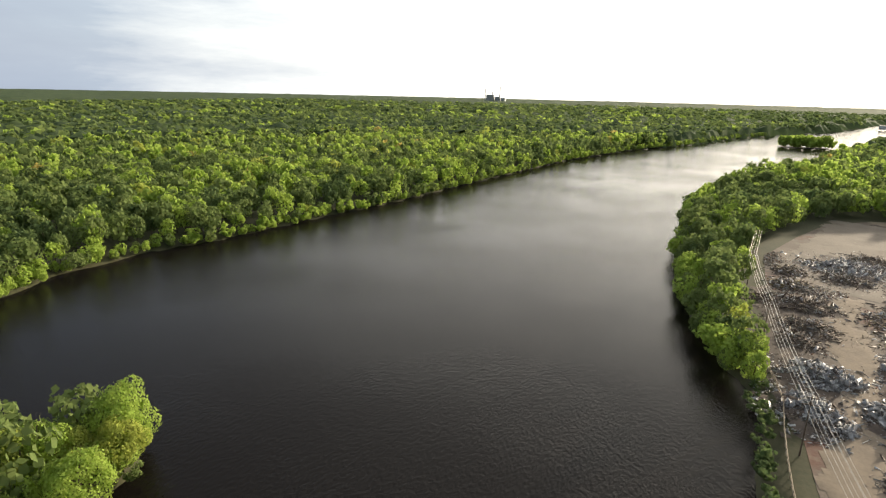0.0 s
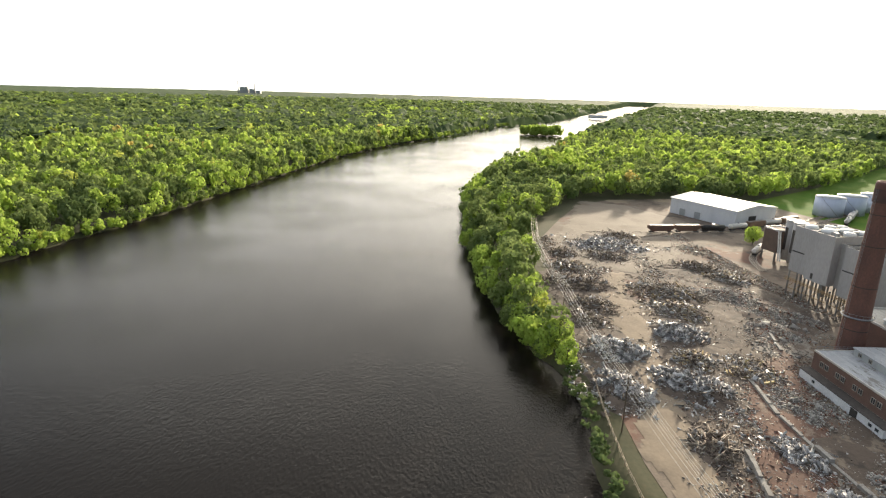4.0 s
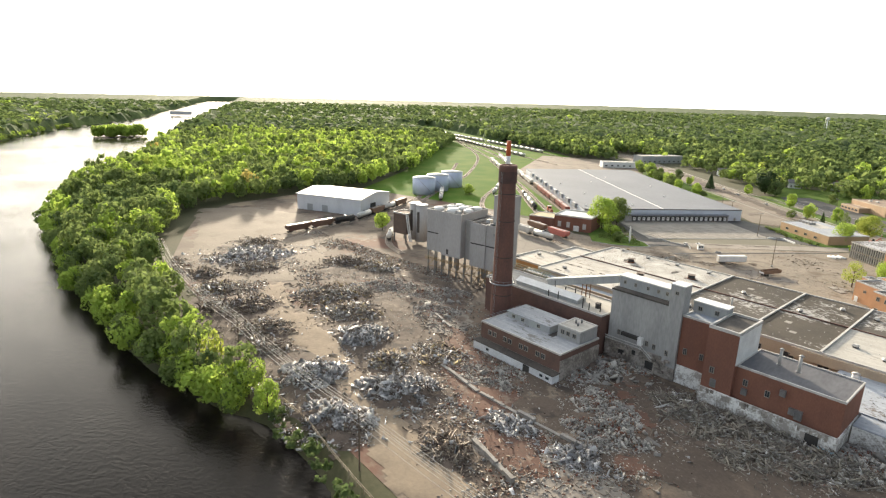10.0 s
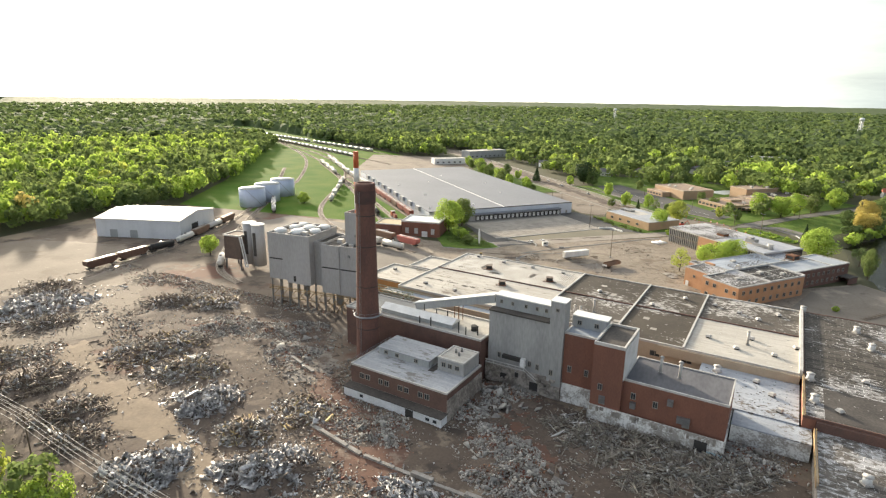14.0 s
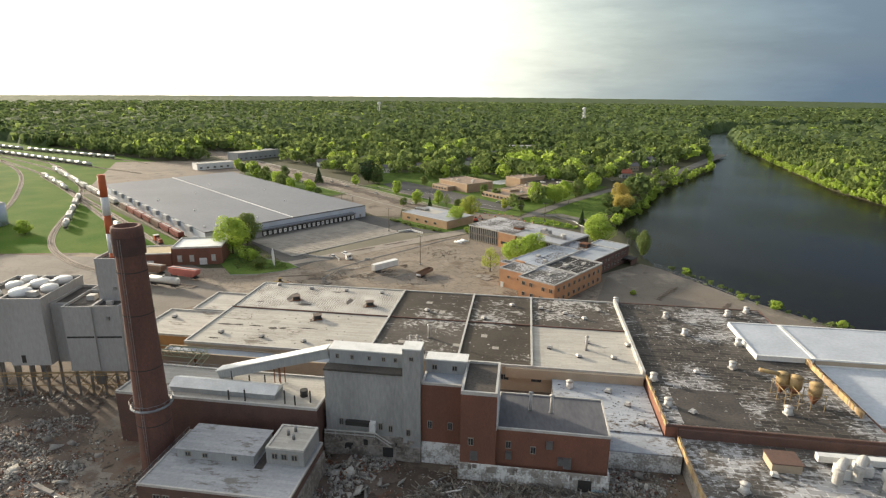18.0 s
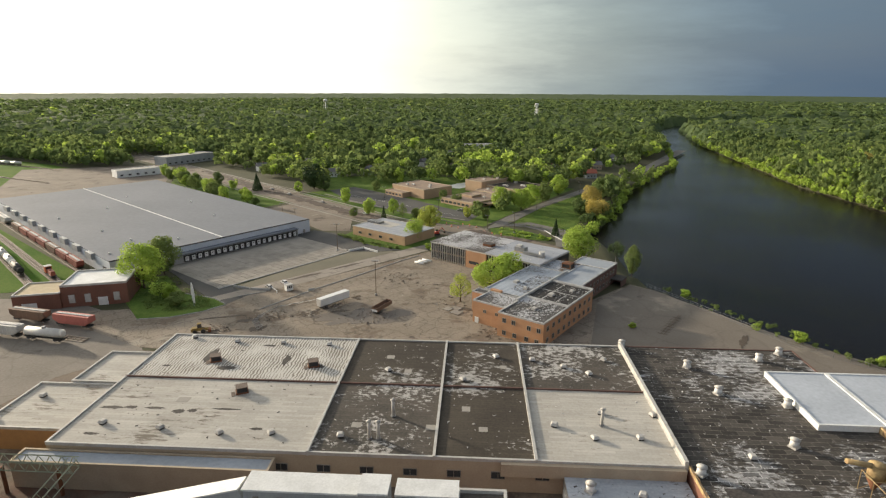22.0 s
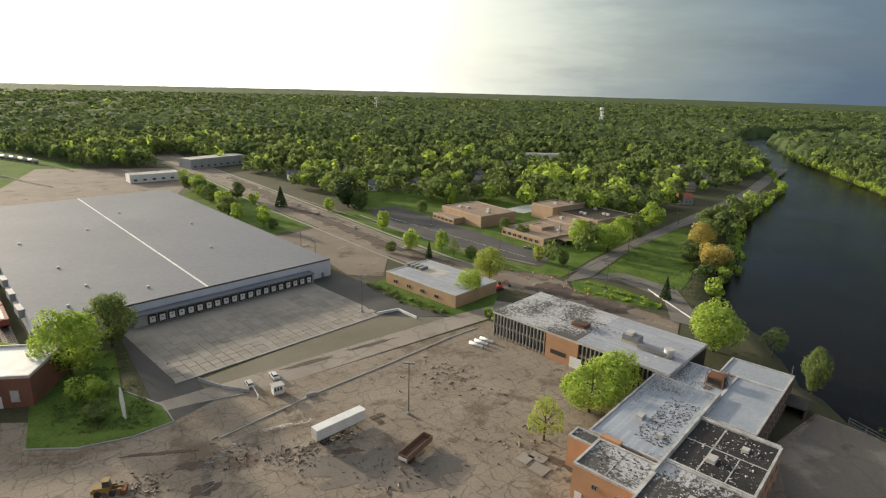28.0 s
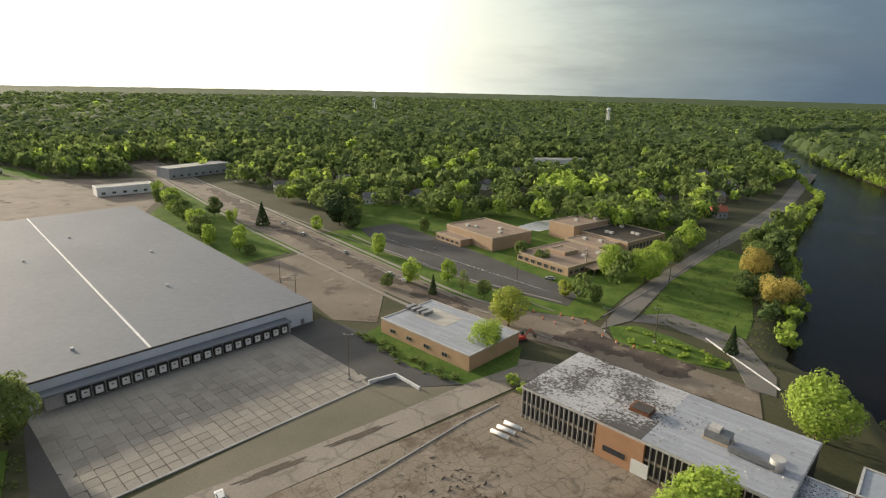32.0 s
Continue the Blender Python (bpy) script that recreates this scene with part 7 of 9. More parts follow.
def canopy():
    """Far woods: a closed canopy of domed crowns out to the horizon."""
    na, nr = 420, 180
    ang = np.radians(np.linspace(-42, 215, na))
    rad = 840 * (4750 / 840) ** np.linspace(0, 1, nr)
    A, R = np.meshgrid(ang, rad)
    X = -40 - R * np.sin(A - 0.0) * 1.0
    Y = 140 + R * np.cos(A)
    X += VR.randn(*X.shape) * 1.2; Y += VR.randn(*X.shape) * 1.2
    cell = 9.5 * np.clip(R / 1200, 1, 4)
    gx, gy = X / cell, Y / cell
    best = np.full(X.shape, 9.0)
    tree = np.zeros(X.shape)
    for i in (-1, 0, 1):
        for j in (-1, 0, 1):
            cx, cy = np.floor(gx) + i, np.floor(gy) + j
            hx = np.modf(np.sin(cx * 127.1 + cy * 311.7) * 43758.5)[0]
            hy = np.modf(np.sin(cx * 269.5 + cy * 183.3) * 43758.5)[0]
            d = np.hypot(cx + 0.5 + hx * 0.4 - gx, cy + 0.5 + hy * 0.4 - gy)
            tree = np.where(d < best, hx, tree)
            best = np.minimum(best, d)
    slow = np.sin(X * 0.0041 + 1.3) * np.sin(Y * 0.0037 + 0.4) + 0.6 * np.sin(X * 0.011 + Y * 0.008)
    Z = 12.5 + 0.6 * slow + tree * 6.5 - 8.5 * np.clip(best, 0, 1.1) ** 2 + VR.randn(*X.shape) * 1.6
    Z = 12 + (Z - 12) * (1 - 0.8 * np.clip((R - 1500) / 1800, 0, 1))
    Z += np.clip((R - 1800) / 2900, 0, 1) ** 1.5 * 15
    wet = inside(RIVER, X, Y)
    rail = inside(NO_TREES[len(HOUSES_XY) + 6], X, Y)
    Z = np.where(wet | rail, -9, Z)
    i = (np.arange(nr - 1)[:, None] * na + np.arange(na - 1)).ravel()
    return tagged(mesh_np("far_canopy", np.stack([X, Y, Z], -1).reshape(-1, 3), np.stack([i, i + 1, i + na + 1, i + na], 1), M_CANOPY, False), "distant unbroken woodland canopy to the horizon", "woodland", kind="stuff")


canopy()
# clumps of crowns standing out of the far canopy
X2, Y2 = scatter(-1900, 1500, -1600, 2000, 23)
R2 = np.hypot(X2 + 40, Y2 - 140)
ok2 = wooded(X2, Y2, 8) & (R2 > 850) & (R2 < 1650)
X3, Y3 = scatter(-3300, 2600, -1800, 3400, 44)
R3 = np.hypot(X3 + 40, Y3 - 140)
ok3 = wooded(X3, Y3, 8) & (R3 > 1650) & (R3 < 3200)
X2, Y2, wide = np.r_[X2[ok2], X3[ok3]], np.r_[Y2[ok2], Y3[ok3]], np.r_[np.zeros(ok2.sum()), np.ones(ok3.sum())]
t2 = np.array([noise.noise((x * 0.006, y * 0.006, 5.0)) for x, y in zip(X2, Y2)]) + VR.randn(len(X2)) * 0.5
FARQ = [crown_quads(15, 7, 80 + i, 0.36) for i in range(8)]
# dimmer light over the northern far woods, put into a darker leaf choice
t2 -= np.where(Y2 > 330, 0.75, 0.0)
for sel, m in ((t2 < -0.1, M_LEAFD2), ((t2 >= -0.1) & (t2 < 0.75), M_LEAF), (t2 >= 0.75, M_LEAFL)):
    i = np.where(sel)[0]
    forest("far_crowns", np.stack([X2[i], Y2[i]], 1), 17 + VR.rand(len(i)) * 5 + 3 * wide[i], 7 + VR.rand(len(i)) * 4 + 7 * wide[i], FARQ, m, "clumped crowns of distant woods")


# brush hanging over the water's edge
def brush(line, step, lo, hi, keep):
    out = []
    for (x0, y0), (x1, y1) in zip(line, line[1:]):
        l = math.hypot(x1 - x0, y1 - y0)
        for k in range(int(l / step)):
            u = (k + VR.rand()) * step / l
            out.append((x0 + (x1 - x0) * u + VR.randn() * 1.5, y0 + (y1 - y0) * u + VR.randn() * 1.5))
    out = np.array([p for p in out if keep(*p)])
    return out, lo + (hi - lo) * VR.rand(len(out))


SMALLQ = [crown_quads(90, 9, 120 + i, 0.165, full=True) for i in range(6)]
BANKQ = [crown_quads(520, 18, 140 + i, 0.068, full=True) for i in range(6)]
for line, keep, lo, hi, lab in ((BANK_OUT, lambda x, y: -1300 < x < 420 and (y < -20 and x < 20 or y > 330 and x > 0 or x < -600), 5, 11, "leafy brush overhanging the far bank"), (BANK_IN, lambda x, y: -900 < x < -78, 8, 15, "bright bank trees leaning over the water"), (BANK_IN, lambda x, y: y > 355 and 0 < x < 420, 4, 9, "leafy brush on the eastern bank")):
    pts, hh = brush(line, 3.2 if lo < 6 else 4.0, lo, hi, keep)
    c = VR.rand(len(pts))
    for sel, m in ((c < 0.7, M_LEAFL), (c >= 0.7, M_LEAF)):
        i = np.where(sel)[0]
        rr = hh * (0.36 + 0.12 * VR.rand(len(pts)))
        close = (pts[:, 0] > (-130 if lo < 6 else -330)) & (pts[:, 1] < 100)
        for j, q in ((i[close[i]], BANKQ), (i[~close[i]], SMALLQ)):
            if len(j):
                forest("bank_brush", pts[j], hh[j], rr[j], q, m, lab, -3.0)

# low scrub on the bank below the yard
pts, hh = brush([(-74, 3), (-49, 3), (-30, 0), (0, -4), (45, -7), (96, 10)], 2.4, 1.6, 4.2, lambda x, y: True)
forest("bank_scrub", pts, hh, hh * 0.6, SMALLQ, M_LEAFD2, "dark low scrub on the slope below the yard")

# weeds along the fence of the river terrace
pts, hh = brush([(138, 180), (117, 209.5), (108, 227), (92, 257)], 1.6, 0.8, 2.2, lambda x, y: True)
forest("bank_weeds", pts, hh, hh * 0.7, SMALLQ, M_LEAF, "low weeds along the terrace fence")


def tree_meshes(seed, kind):
    """Meshes of one tree about 1 m tall crown-to-ground: trunk with limbs, crown."""
    r = random.Random(seed)
    bm = bmesh.new()
    rod(bm, (0, 0, 0), (0.01, 0.0, 0.30), 0.022, 8, 0.017)
    rod(bm, (0.01, 0, 0.30), (0.0, 0.015, 0.62), 0.017, 8, 0.008)
    rod(bm, (0, 0.015, 0.62), (0.01, 0, 0.9), 0.008, 6, 0.002)
    if kind != "cone":
        for i in range(9):
            a, z = i * 2.4 + r.random(), 0.22 + 0.05 * i
            l = 0.26 - 0.015 * i
            e = (l * math.cos(a), l * math.sin(a), z + 0.14 + 0.08 * r.random())
            rod(bm, (0.005, 0.005, z), e, 0.009, 5, 0.003)
            for k in (-0.5, 0.5):
                rod(bm, [c * 0.6 + d * 0.4 for c, d in zip(e, (0, 0, z))], (e[0] * 1.15 + 0.06 * math.cos(a + k), e[1] * 1.15 + 0.06 * math.sin(a + k), e[2] + 0.08), 0.004, 4, 0.001)
    tm = bpy.data.meshes.new("trunk"); bm.to_mesh(tm); bm.free(); tm.materials.append(M_BARK)
    n = {"round": 1900, "dense": 4600, "thin": 1300, "cone": 1500, "bush": 420, "fine": 7000}[kind]
    q = crown_quads(n, 34 if kind in ("fine", "dense") else 20, seed, {"round": 0.048, "dense": 0.029, "thin": 0.034, "cone": 0.05, "bush": 0.10, "fine": 0.024}[kind], cone=kind == "cone", full=True)
    rad = {"round": 0.46, "dense": 0.46, "thin": 0.40, "cone": 0.2, "bush": 0.46, "fine": 0.44}[kind]
    hz, cz = (0.49, 0.53) if kind != "cone" else (0.46, 0.53)
    V = q.reshape(-1, 3) * np.array([rad, rad, hz]) + np.array([0, 0, cz])
    return tm, V


TREEKIND = {}


def tree(x, y, h, kind, m, label, wide=1.0, seed=1, z=0.0, category="tree"):
    key = (kind, m.name, seed)
    if key not in TREEKIND:
        tm, V = tree_meshes(seed, kind)
        cob = mesh_np("crown", V, np.arange(len(V)).reshape(-1, 4), m)
        cme = cob.data
        bpy.data.objects.remove(cob)
        TREEKIND[key] = (tm, cme)
    tm, cme = TREEKIND[key]
    e = new("tree")
    e.matrix_basis = Matrix.Translation((x, y, z - 0.1)) @ Matrix.Rotation(x * 1.7 + y, 4, "Z") @ Matrix.Diagonal((h * wide, h * wide, h, 1))
    share("trunk", tm, e); share("crown", cme, e)
    return tagged(e, label, category)


for i, (x, y, h) in enumerate(((11, -128, 17), (16, -124, 13), (25, -134, 16), (30, -136, 15), (28, -120, 14), (21, -130, 12), (34, -128, 11))):
    tree(x, y, h, "fine", (M_LEAFL, M_LEAFY, M_LEAFL, M_LEAFY)[i % 4], "bright yellow-green bank tree in spring leaf", 1.0, 1 + i % 4, z=-1)
# wooded island upstream
iu = VR.rand(90, 2) * np.array([44, 84]) - np.array([22, 42])
iu = iu[(iu[:, 0] / 22) ** 2 + (iu[:, 1] / 42) ** 2 < 1]
ixy = np.stack([-1010 + iu[:, 0], 232 + iu[:, 1]], 1)
forest("island_wood", ixy, 19 + VR.rand(len(ixy)) * 6, 6 + VR.rand(len(ixy)) * 1.5, SMALLQ, M_LEAFL, "small wooded island in the river", -4.2)
tagged(part("island", prism([(-1010 + 20 * math.cos(a), 232 + 38 * math.sin(a)) for a in np.linspace(0, 6.28, 25)[:-1]], -6, -2.7), M_FLOORWOOD), "low muddy island with trees", "island", kind="structure")
# trees that stand alone
BRIGHT = "bright green round-crowned tree in spring leaf"
for x, y, h, k, m, lab, w, s in (
        (-126, 256, 19, "round", M_LEAFL, "large bright green tree beside the brick hut", 1.0, 1), (-126, 274, 17, "round", M_LEAF, "dense dark green tree by the warehouse corner", 1.0, 2), (-112, 243, 7, "round", M_LEAFL, "low shrub on the overgrown lawn", 1.4, 3), (-104, 236, 5, "round", M_LEAF, "low dark shrub on the lawn", 1.6, 4),
        (19, 255, 12.5, "round", M_LEAFL, "spreading light green tree against the office", 1.35, 3), (27, 263, 13, "round", M_LEAFL, "light green tree beside the office wall", 1.3, 1), (6, 241, 10.5, "thin", M_LEAFY, "thin-leaved pale tree by the office steps", 1.1, 5),
        (66, 298, 16, "round", M_LEAFL, "broad bright tree behind the finned office", 1.25, 1), (84, 272, 14, "round", M_LEAF, "upright green tree on the river bank", 0.55, 2), (84, 296, 10, "thin", M_LEAFD2, "half-bare tree at the water's edge", 1.1, 6),
        (-16, 334, 12, "round", M_LEAFL, BRIGHT, 1.0, 4), (-8, 358, 14, "round", M_LEAFY, "yellow-green tree at the street corner", 1.1, 2), (-49, 398, 11, "round", M_LEAFL, BRIGHT, 0.9, 3), (-33, 402, 10, "round", M_LEAFL, BRIGHT, 0.8, 1), (-71, 438, 11, "round", M_LEAFL, BRIGHT, 0.9, 2), (-17, 385, 8, "round", M_LEAF, "small round street tree", 0.9, 3), (-26, 390, 9, "thin", M_LEAF, "thin young street tree", 0.8, 5), (-38, 386, 8, "cone", M_LEAFD, "dark small conifer by the street", 1.1, 7), (-58, 392, 6, "round", M_LEAF, "round shrub by the dirt lot", 1.1, 2),
        (16, 391, 7, "round", M_LEAFY, "small yellow-green tree by the car park", 1.0, 4), (27, 384, 8, "round", M_LEAF, "small round dark tree on the lawn", 0.8, 2), (40, 420, 15, "round", M_LEAFL, BRIGHT, 1.05, 1), (54, 414, 16, "round", M_LEAFL, BRIGHT, 1.05, 3), (63, 429, 15, "round", M_LEAFL, BRIGHT, 1.0, 2), (74, 444, 14, "round", M_LEAF, "round green roadside tree", 1.0, 1), (92, 474, 15, "round", M_LEAFL, BRIGHT, 1.1, 4), (0, 443, 9, "round", M_LEAF, "round green tree before the school", 0.95, 2), (10, 434, 8, "round", M_LEAF, "round green tree before the school", 1.0, 3), (-37, 520, 14, "round", M_LEAFL, BRIGHT, 0.8, 4), (-54, 490, 8, "round", M_LEAF, "small round tree by the school", 1.0, 1),
        (104, 424, 15, "round", M_LEAFO, "ochre-leaved tree on the river bank", 1.0, 1), (99, 390, 14, "round", M_LEAFO, "ochre-leaved tree overhanging the river", 1.15, 3), (112, 440, 14, "round", M_LEAF, "dark green bank tree", 1.2, 2), (124, 468, 14, "round", M_LEAF, "dark green bank tree", 1.2, 1), (92, 400, 11, "round", M_LEAFD2, "dark undergrowth tree on the bank", 1.3, 4),
        (64, 345, 9, "cone", M_LEAFD, "narrow dark conifer by the lane", 1.2, 7), (-106, 496, 19, "round", M_LEAFD, "broad dark tree beside the street", 1.15, 4), (-96, 488, 12, "round", M_LEAFD2, "dull green tree beside the street", 1.1, 2), (-150, 487, 13, "cone", M_LEAFD, "dark conifer beside the street", 1.5, 7), (-140, 432, 10, "round", M_LEAFL, "light green tree by the warehouse", 0.9, 5), (-115, 480, 9, "round", M_LEAFL, BRIGHT, 0.9, 2), (-172, 455, 12, "round", M_LEAF, "round green tree by the warehouse", 1.3, 1), (-182, 470, 13, "round", M_LEAFL, BRIGHT, 1.0, 3), (-226, 522, 14, "round", M_LEAFL, BRIGHT, 1.1, 4), (-218, 510, 12, "round", M_LEAF, "round green tree behind the warehouse", 1.2, 2),
        (-160, 442, 11, "round", M_LEAFL, "light green tree beside the warehouse wall", 0.9, 2), (-178, 466, 10, "round", M_LEAF, "round tree between warehouse and street", 1.0, 3), (-150, 456, 8, "round", M_LEAFL, "small bright tree by the earth street", 1.0, 4), (-202, 492, 13, "round", M_LEAF, "dark round tree between warehouse and street", 1.0, 1), (-215, 506, 10, "round", M_LEAFL, "bright tree between warehouse and street", 1.1, 2), (-240, 534, 12, "round", M_LEAF, "round tree by the warehouse end", 1.1, 3), (-258, 560, 11, "round", M_LEAFL, "bright tree by the white shed", 1.0, 4), (-133, 428, 6, "round", M_LEAF, "small dark shrub tree by the dirt lot", 1.1, 1), (-190, 508, 12, "round", M_LEAFD2, "dark leafy tree beside the street", 1.0, 2), (-170, 490, 9, "round", M_LEAFL, "young bright street tree", 0.9, 3),
        (-69, 3.5, 9, "round", M_LEAFL, "young bright tree on the bank below the yard", 0.8, 2), (-80, 4, 11, "round", M_LEAFL, "bright tree at the end of the wooded bank", 0.85, 3), (-206, 148, 11, "round", M_LEAFL, "single bright tree between the rail tracks", 0.95, 3), (-262, 282, 8, "round", M_LEAFL, "bushy tree in the rail yard grass", 1.4, 2)):
    tree(x, y, h * 1.12, "dense" if k == "round" and h >= 12 and y < 430 else k, m, lab, w, s)
for x, y, h in ((97, 246, 4), (109, 214, 3), (118, 204, 4.5), (134, 188, 3.5), (-150, 262, 6), (-146, 268, 5), (-8, 316, 4), (-5, 312, 3.5), (-3, 309, 3), (6, 300, 2.5), (66, 216, 2.5)):
    tree(x, y, h, "bush", M_LEAFL, "small bushy shrub at the edge of the paving", 1.4, 2, category="shrub")

# long grass and weeds on the lawns
TUFTQ = [crown_quads(14, 4, 300 + i, 0.3) for i in range(6)]
for poly, n, lab in (([(-110, 228), (-101, 231), (-93, 233), (-87, 236.5), (-101, 249), (-122, 273.5), (-133, 267), (-134, 259)], 900, "long grass on the overgrown lawn"), ([(38, 373), (64, 416), (111, 480), (126, 470), (107, 412), (83, 354), (71, 328), (61, 357)], 1100, "tufts of grass on the river lawn"), ([(-51, 347), (-23, 323), (-13, 334), (-8, 345), (-20, 351), (-42, 373)], 420, "weeds round the flat building")):
    px, py = np.array([q[0] for q in poly]), np.array([q[1] for q in poly])
    gx, gy = VR.uniform(px.min(), px.max(), n * 4), VR.uniform(py.min(), py.max(), n * 4)
    sel = inside(poly, gx, gy) & (np.array([noise.noise((a * 0.15, c * 0.15, 2.0)) for a, c in zip(gx, gy)]) > -0.1)
    sel &= ~inside([(-53, 346), (-21, 320), (-4, 342), (-36, 369)], gx, gy)
    k = np.where(sel)[0][:n]
    forest("long_grass", np.stack([gx[k], gy[k]], 1), 0.25 + 0.5 * VR.rand(len(k)) ** 2, 0.25 + 0.4 * VR.rand(len(k)), TUFTQ, M_LEAF, lab, 0.15)

# ---- power line and fence on the bank ----
def tube(bm, run, r, n=4):
    """One unbroken round wire through the points."""
    rings = []
    for i, p in enumerate(run):
        d = (run[min(i + 1, len(run) - 1)] - run[max(i - 1, 0)]).normalized()
        u = d.cross(Vector((0.31, 0.17, 1)) if abs(d.z) < 0.9 else Vector((0.8, -0.6, 0.1))).normalized()
        v = u.cross(d)
        rings.append([bm.verts.new(p + r * (math.cos(2 * math.pi * j / n) * u + math.sin(2 * math.pi * j / n) * v)) for j in range(n)])
    for a, b in zip(rings, rings[1:]):
        for j in range(n):
            bm.faces.new((a[j], a[(j + 1) % n], b[(j + 1) % n], b[j]))


POLES = [(92, 22), (30, 7), (-37, 7.5), (-101, 11.5), (-162, 16.5), (-206, 26)]


def pole(x, y, turn, h=14.5):
    e = empty("utility_pole", pose(x, y, 0, 0, 0, turn), "weathered timber utility pole with crossarms", "utility pole", "power line")
    part("shaft", cyl(0.2, 0.13, 0, h, 8), M_WOOD, e)
    for z in (h - 0.6, h - 2.2):
        part("crossarm", box(-1.5, 1.5, -0.08, 0.08, z, z + 0.16), M_WOOD, e)
    for z in (h - 0.44, h - 2.04):
        for x_ in (-1.35, -0.55, 0.55, 1.35):
            part("insulator", cyl(0.07, 0.05, z, z + 0.25, 6, Matrix.Translation((x_, 0, 0))), M_WHITE, e)


pole_dir = []
for i, (x, y) in enumerate(POLES):
    a, b = POLES[max(i - 1, 0)], POLES[min(i + 1, len(POLES) - 1)]
    t = math.degrees(math.atan2(b[1] - a[1], b[0] - a[0])) + 90
    pole_dir.append(t)
    pole(x, y, t)
M_WIRE = mat("wire", (0.68, 0.63, 0.54), (0.58, 0.53, 0.46), 0.35, metal=0.5)
for z in (14.3, 12.7):
    for off in (-1.35, -0.55, 0.55, 1.35):
        if z < 13 and abs(off) < 1:
            continue
        bm = bmesh.new()
        run = []
        for i in range(len(POLES) - 1):
            pts = []
            for (x, y), t in ((POLES[i], pole_dir[i]), (POLES[i + 1], pole_dir[i + 1])):
                k = 1 if math.cos(radians(t - pole_dir[0])) > 0 else -1
                pts.append(Vector((x + k * off * math.cos(radians(t)), y + k * off * math.sin(radians(t)), z)))
            for s in range(12):
                u = s / 12
                run.append(pts[0].lerp(pts[1], u) - Vector((0, 0, 4 * 1.3 * u * (1 - u))))
        run.append(pts[1])
        tube(bm, run, 0.042)
        tagged(part("power_wire", bm, M_WIRE), "sagging overhead power wire along the bank", "wire", "power line")
FENCE = [(-86, 9), (-72, 9.5), (-60, 9), (-47, 6.5), (-34, 4.5), (-22, 3), (-8, 2), (10, 0), (30, -1)]
fe = empty("bank_fence", pose(0, 0, 0), "bent pale post-and-rail fence on the river bank", "fence")
for (x0, y0), (x1, y1) in zip(FENCE, FENCE[1:]):
    n = max(2, int(math.hypot(x1 - x0, y1 - y0) / 3))
    for k in range(n):
        u = k / n
        part("post", box(-0.08, 0.08, -0.08, 0.08, -1.5, 1.3, Matrix.Translation((x0 + (x1 - x0) * u, y0 + (y1 - y0) * u, 0))), M_TAN, fe)
    bm = bmesh.new()
    rod(bm, (x0, y0, 1.2), (x1, y1, 1.2), 0.09, 4); rod(bm, (x0, y0, 0.6), (x1, y1, 0.6), 0.07, 4)
    part("rail", bm, M_TAN, fe)
cf = empty("chain_fence", pose(0, 0, 0), "grey wire fence along the eastern bank", "fence")
CF = [(86, 258), (92, 246), (104, 222), (113, 203), (128, 186), (140, 168)]
for (x0, y0), (x1, y1) in zip(CF, CF[1:]):
    n = int(math.hypot(x1 - x0, y1 - y0) / 4)
    for k in range(n):
        u = k / n
        part("post", cyl(0.06, 0.06, 0, 1.9, 6, Matrix.Translation((x0 + (x1 - x0) * u, y0 + (y1 - y0) * u, 0))), M_STEEL, cf)
    bm = bmesh.new()
    for z in (0.3, 1.0, 1.8):
        rod(bm, (x0, y0, z), (x1, y1, z), 0.04, 4)
    part("wire_rail", bm, M_STEEL, cf)

# ---- rail yard ----
def offset_line(pts, d):
    out = []
    for i, p in enumerate(pts):
        a, b = pts[max(i - 1, 0)], pts[min(i + 1, len(pts) - 1)]
        t = Vector((b[0] - a[0], b[1] - a[1])).normalized()
        out.append((p[0] - t.y * d, p[1] + t.x * d))
    return out


def ribbon(pts, w, z0, z1):
    bm = bmesh.new()
    l, r = offset_line(pts, w / 2), offset_line(pts, -w / 2)
    rows = [[bm.verts.new((*p, z)) for p, z in ((a, z0), (a, z1), (b, z1), (b, z0))] for a, b in zip(l, r)]
    for p, q in zip(rows, rows[1:]):
        for k in range(3):
            bm.faces.new((p[k], p[k + 1], q[k + 1], q[k]))
    bmesh.ops.recalc_face_normals(bm, faces=bm.faces)
    return bm


def smooth(pts, n=6):
    out = []
    P = [pts[0]] + list(pts) + [pts[-1]]
    for i in range(1, len(P) - 2):
        p0, p1, p2, p3 = (np.array(P[i + k], float) for k in (-1, 0, 1, 2))
        for s in range(n):
            u = s / n
            out.append(tuple(0.5 * (2 * p1 + (p2 - p0) * u + (2 * p0 - 5 * p1 + 4 * p2 - p3) * u * u + (3 * p1 - p0 - 3 * p2 + p3) * u ** 3)))
    return out + [tuple(pts[-1])]


M_BALLAST = mat("ballast", (0.26, 0.22, 0.18), (0.34, 0.29, 0.24), 0.95, 0.3, 4.0, 0.4)
M_RAIL = mat("rail_steel", (0.45, 0.38, 0.30), (0.35, 0.29, 0.23), 0.35, metal=0.7)


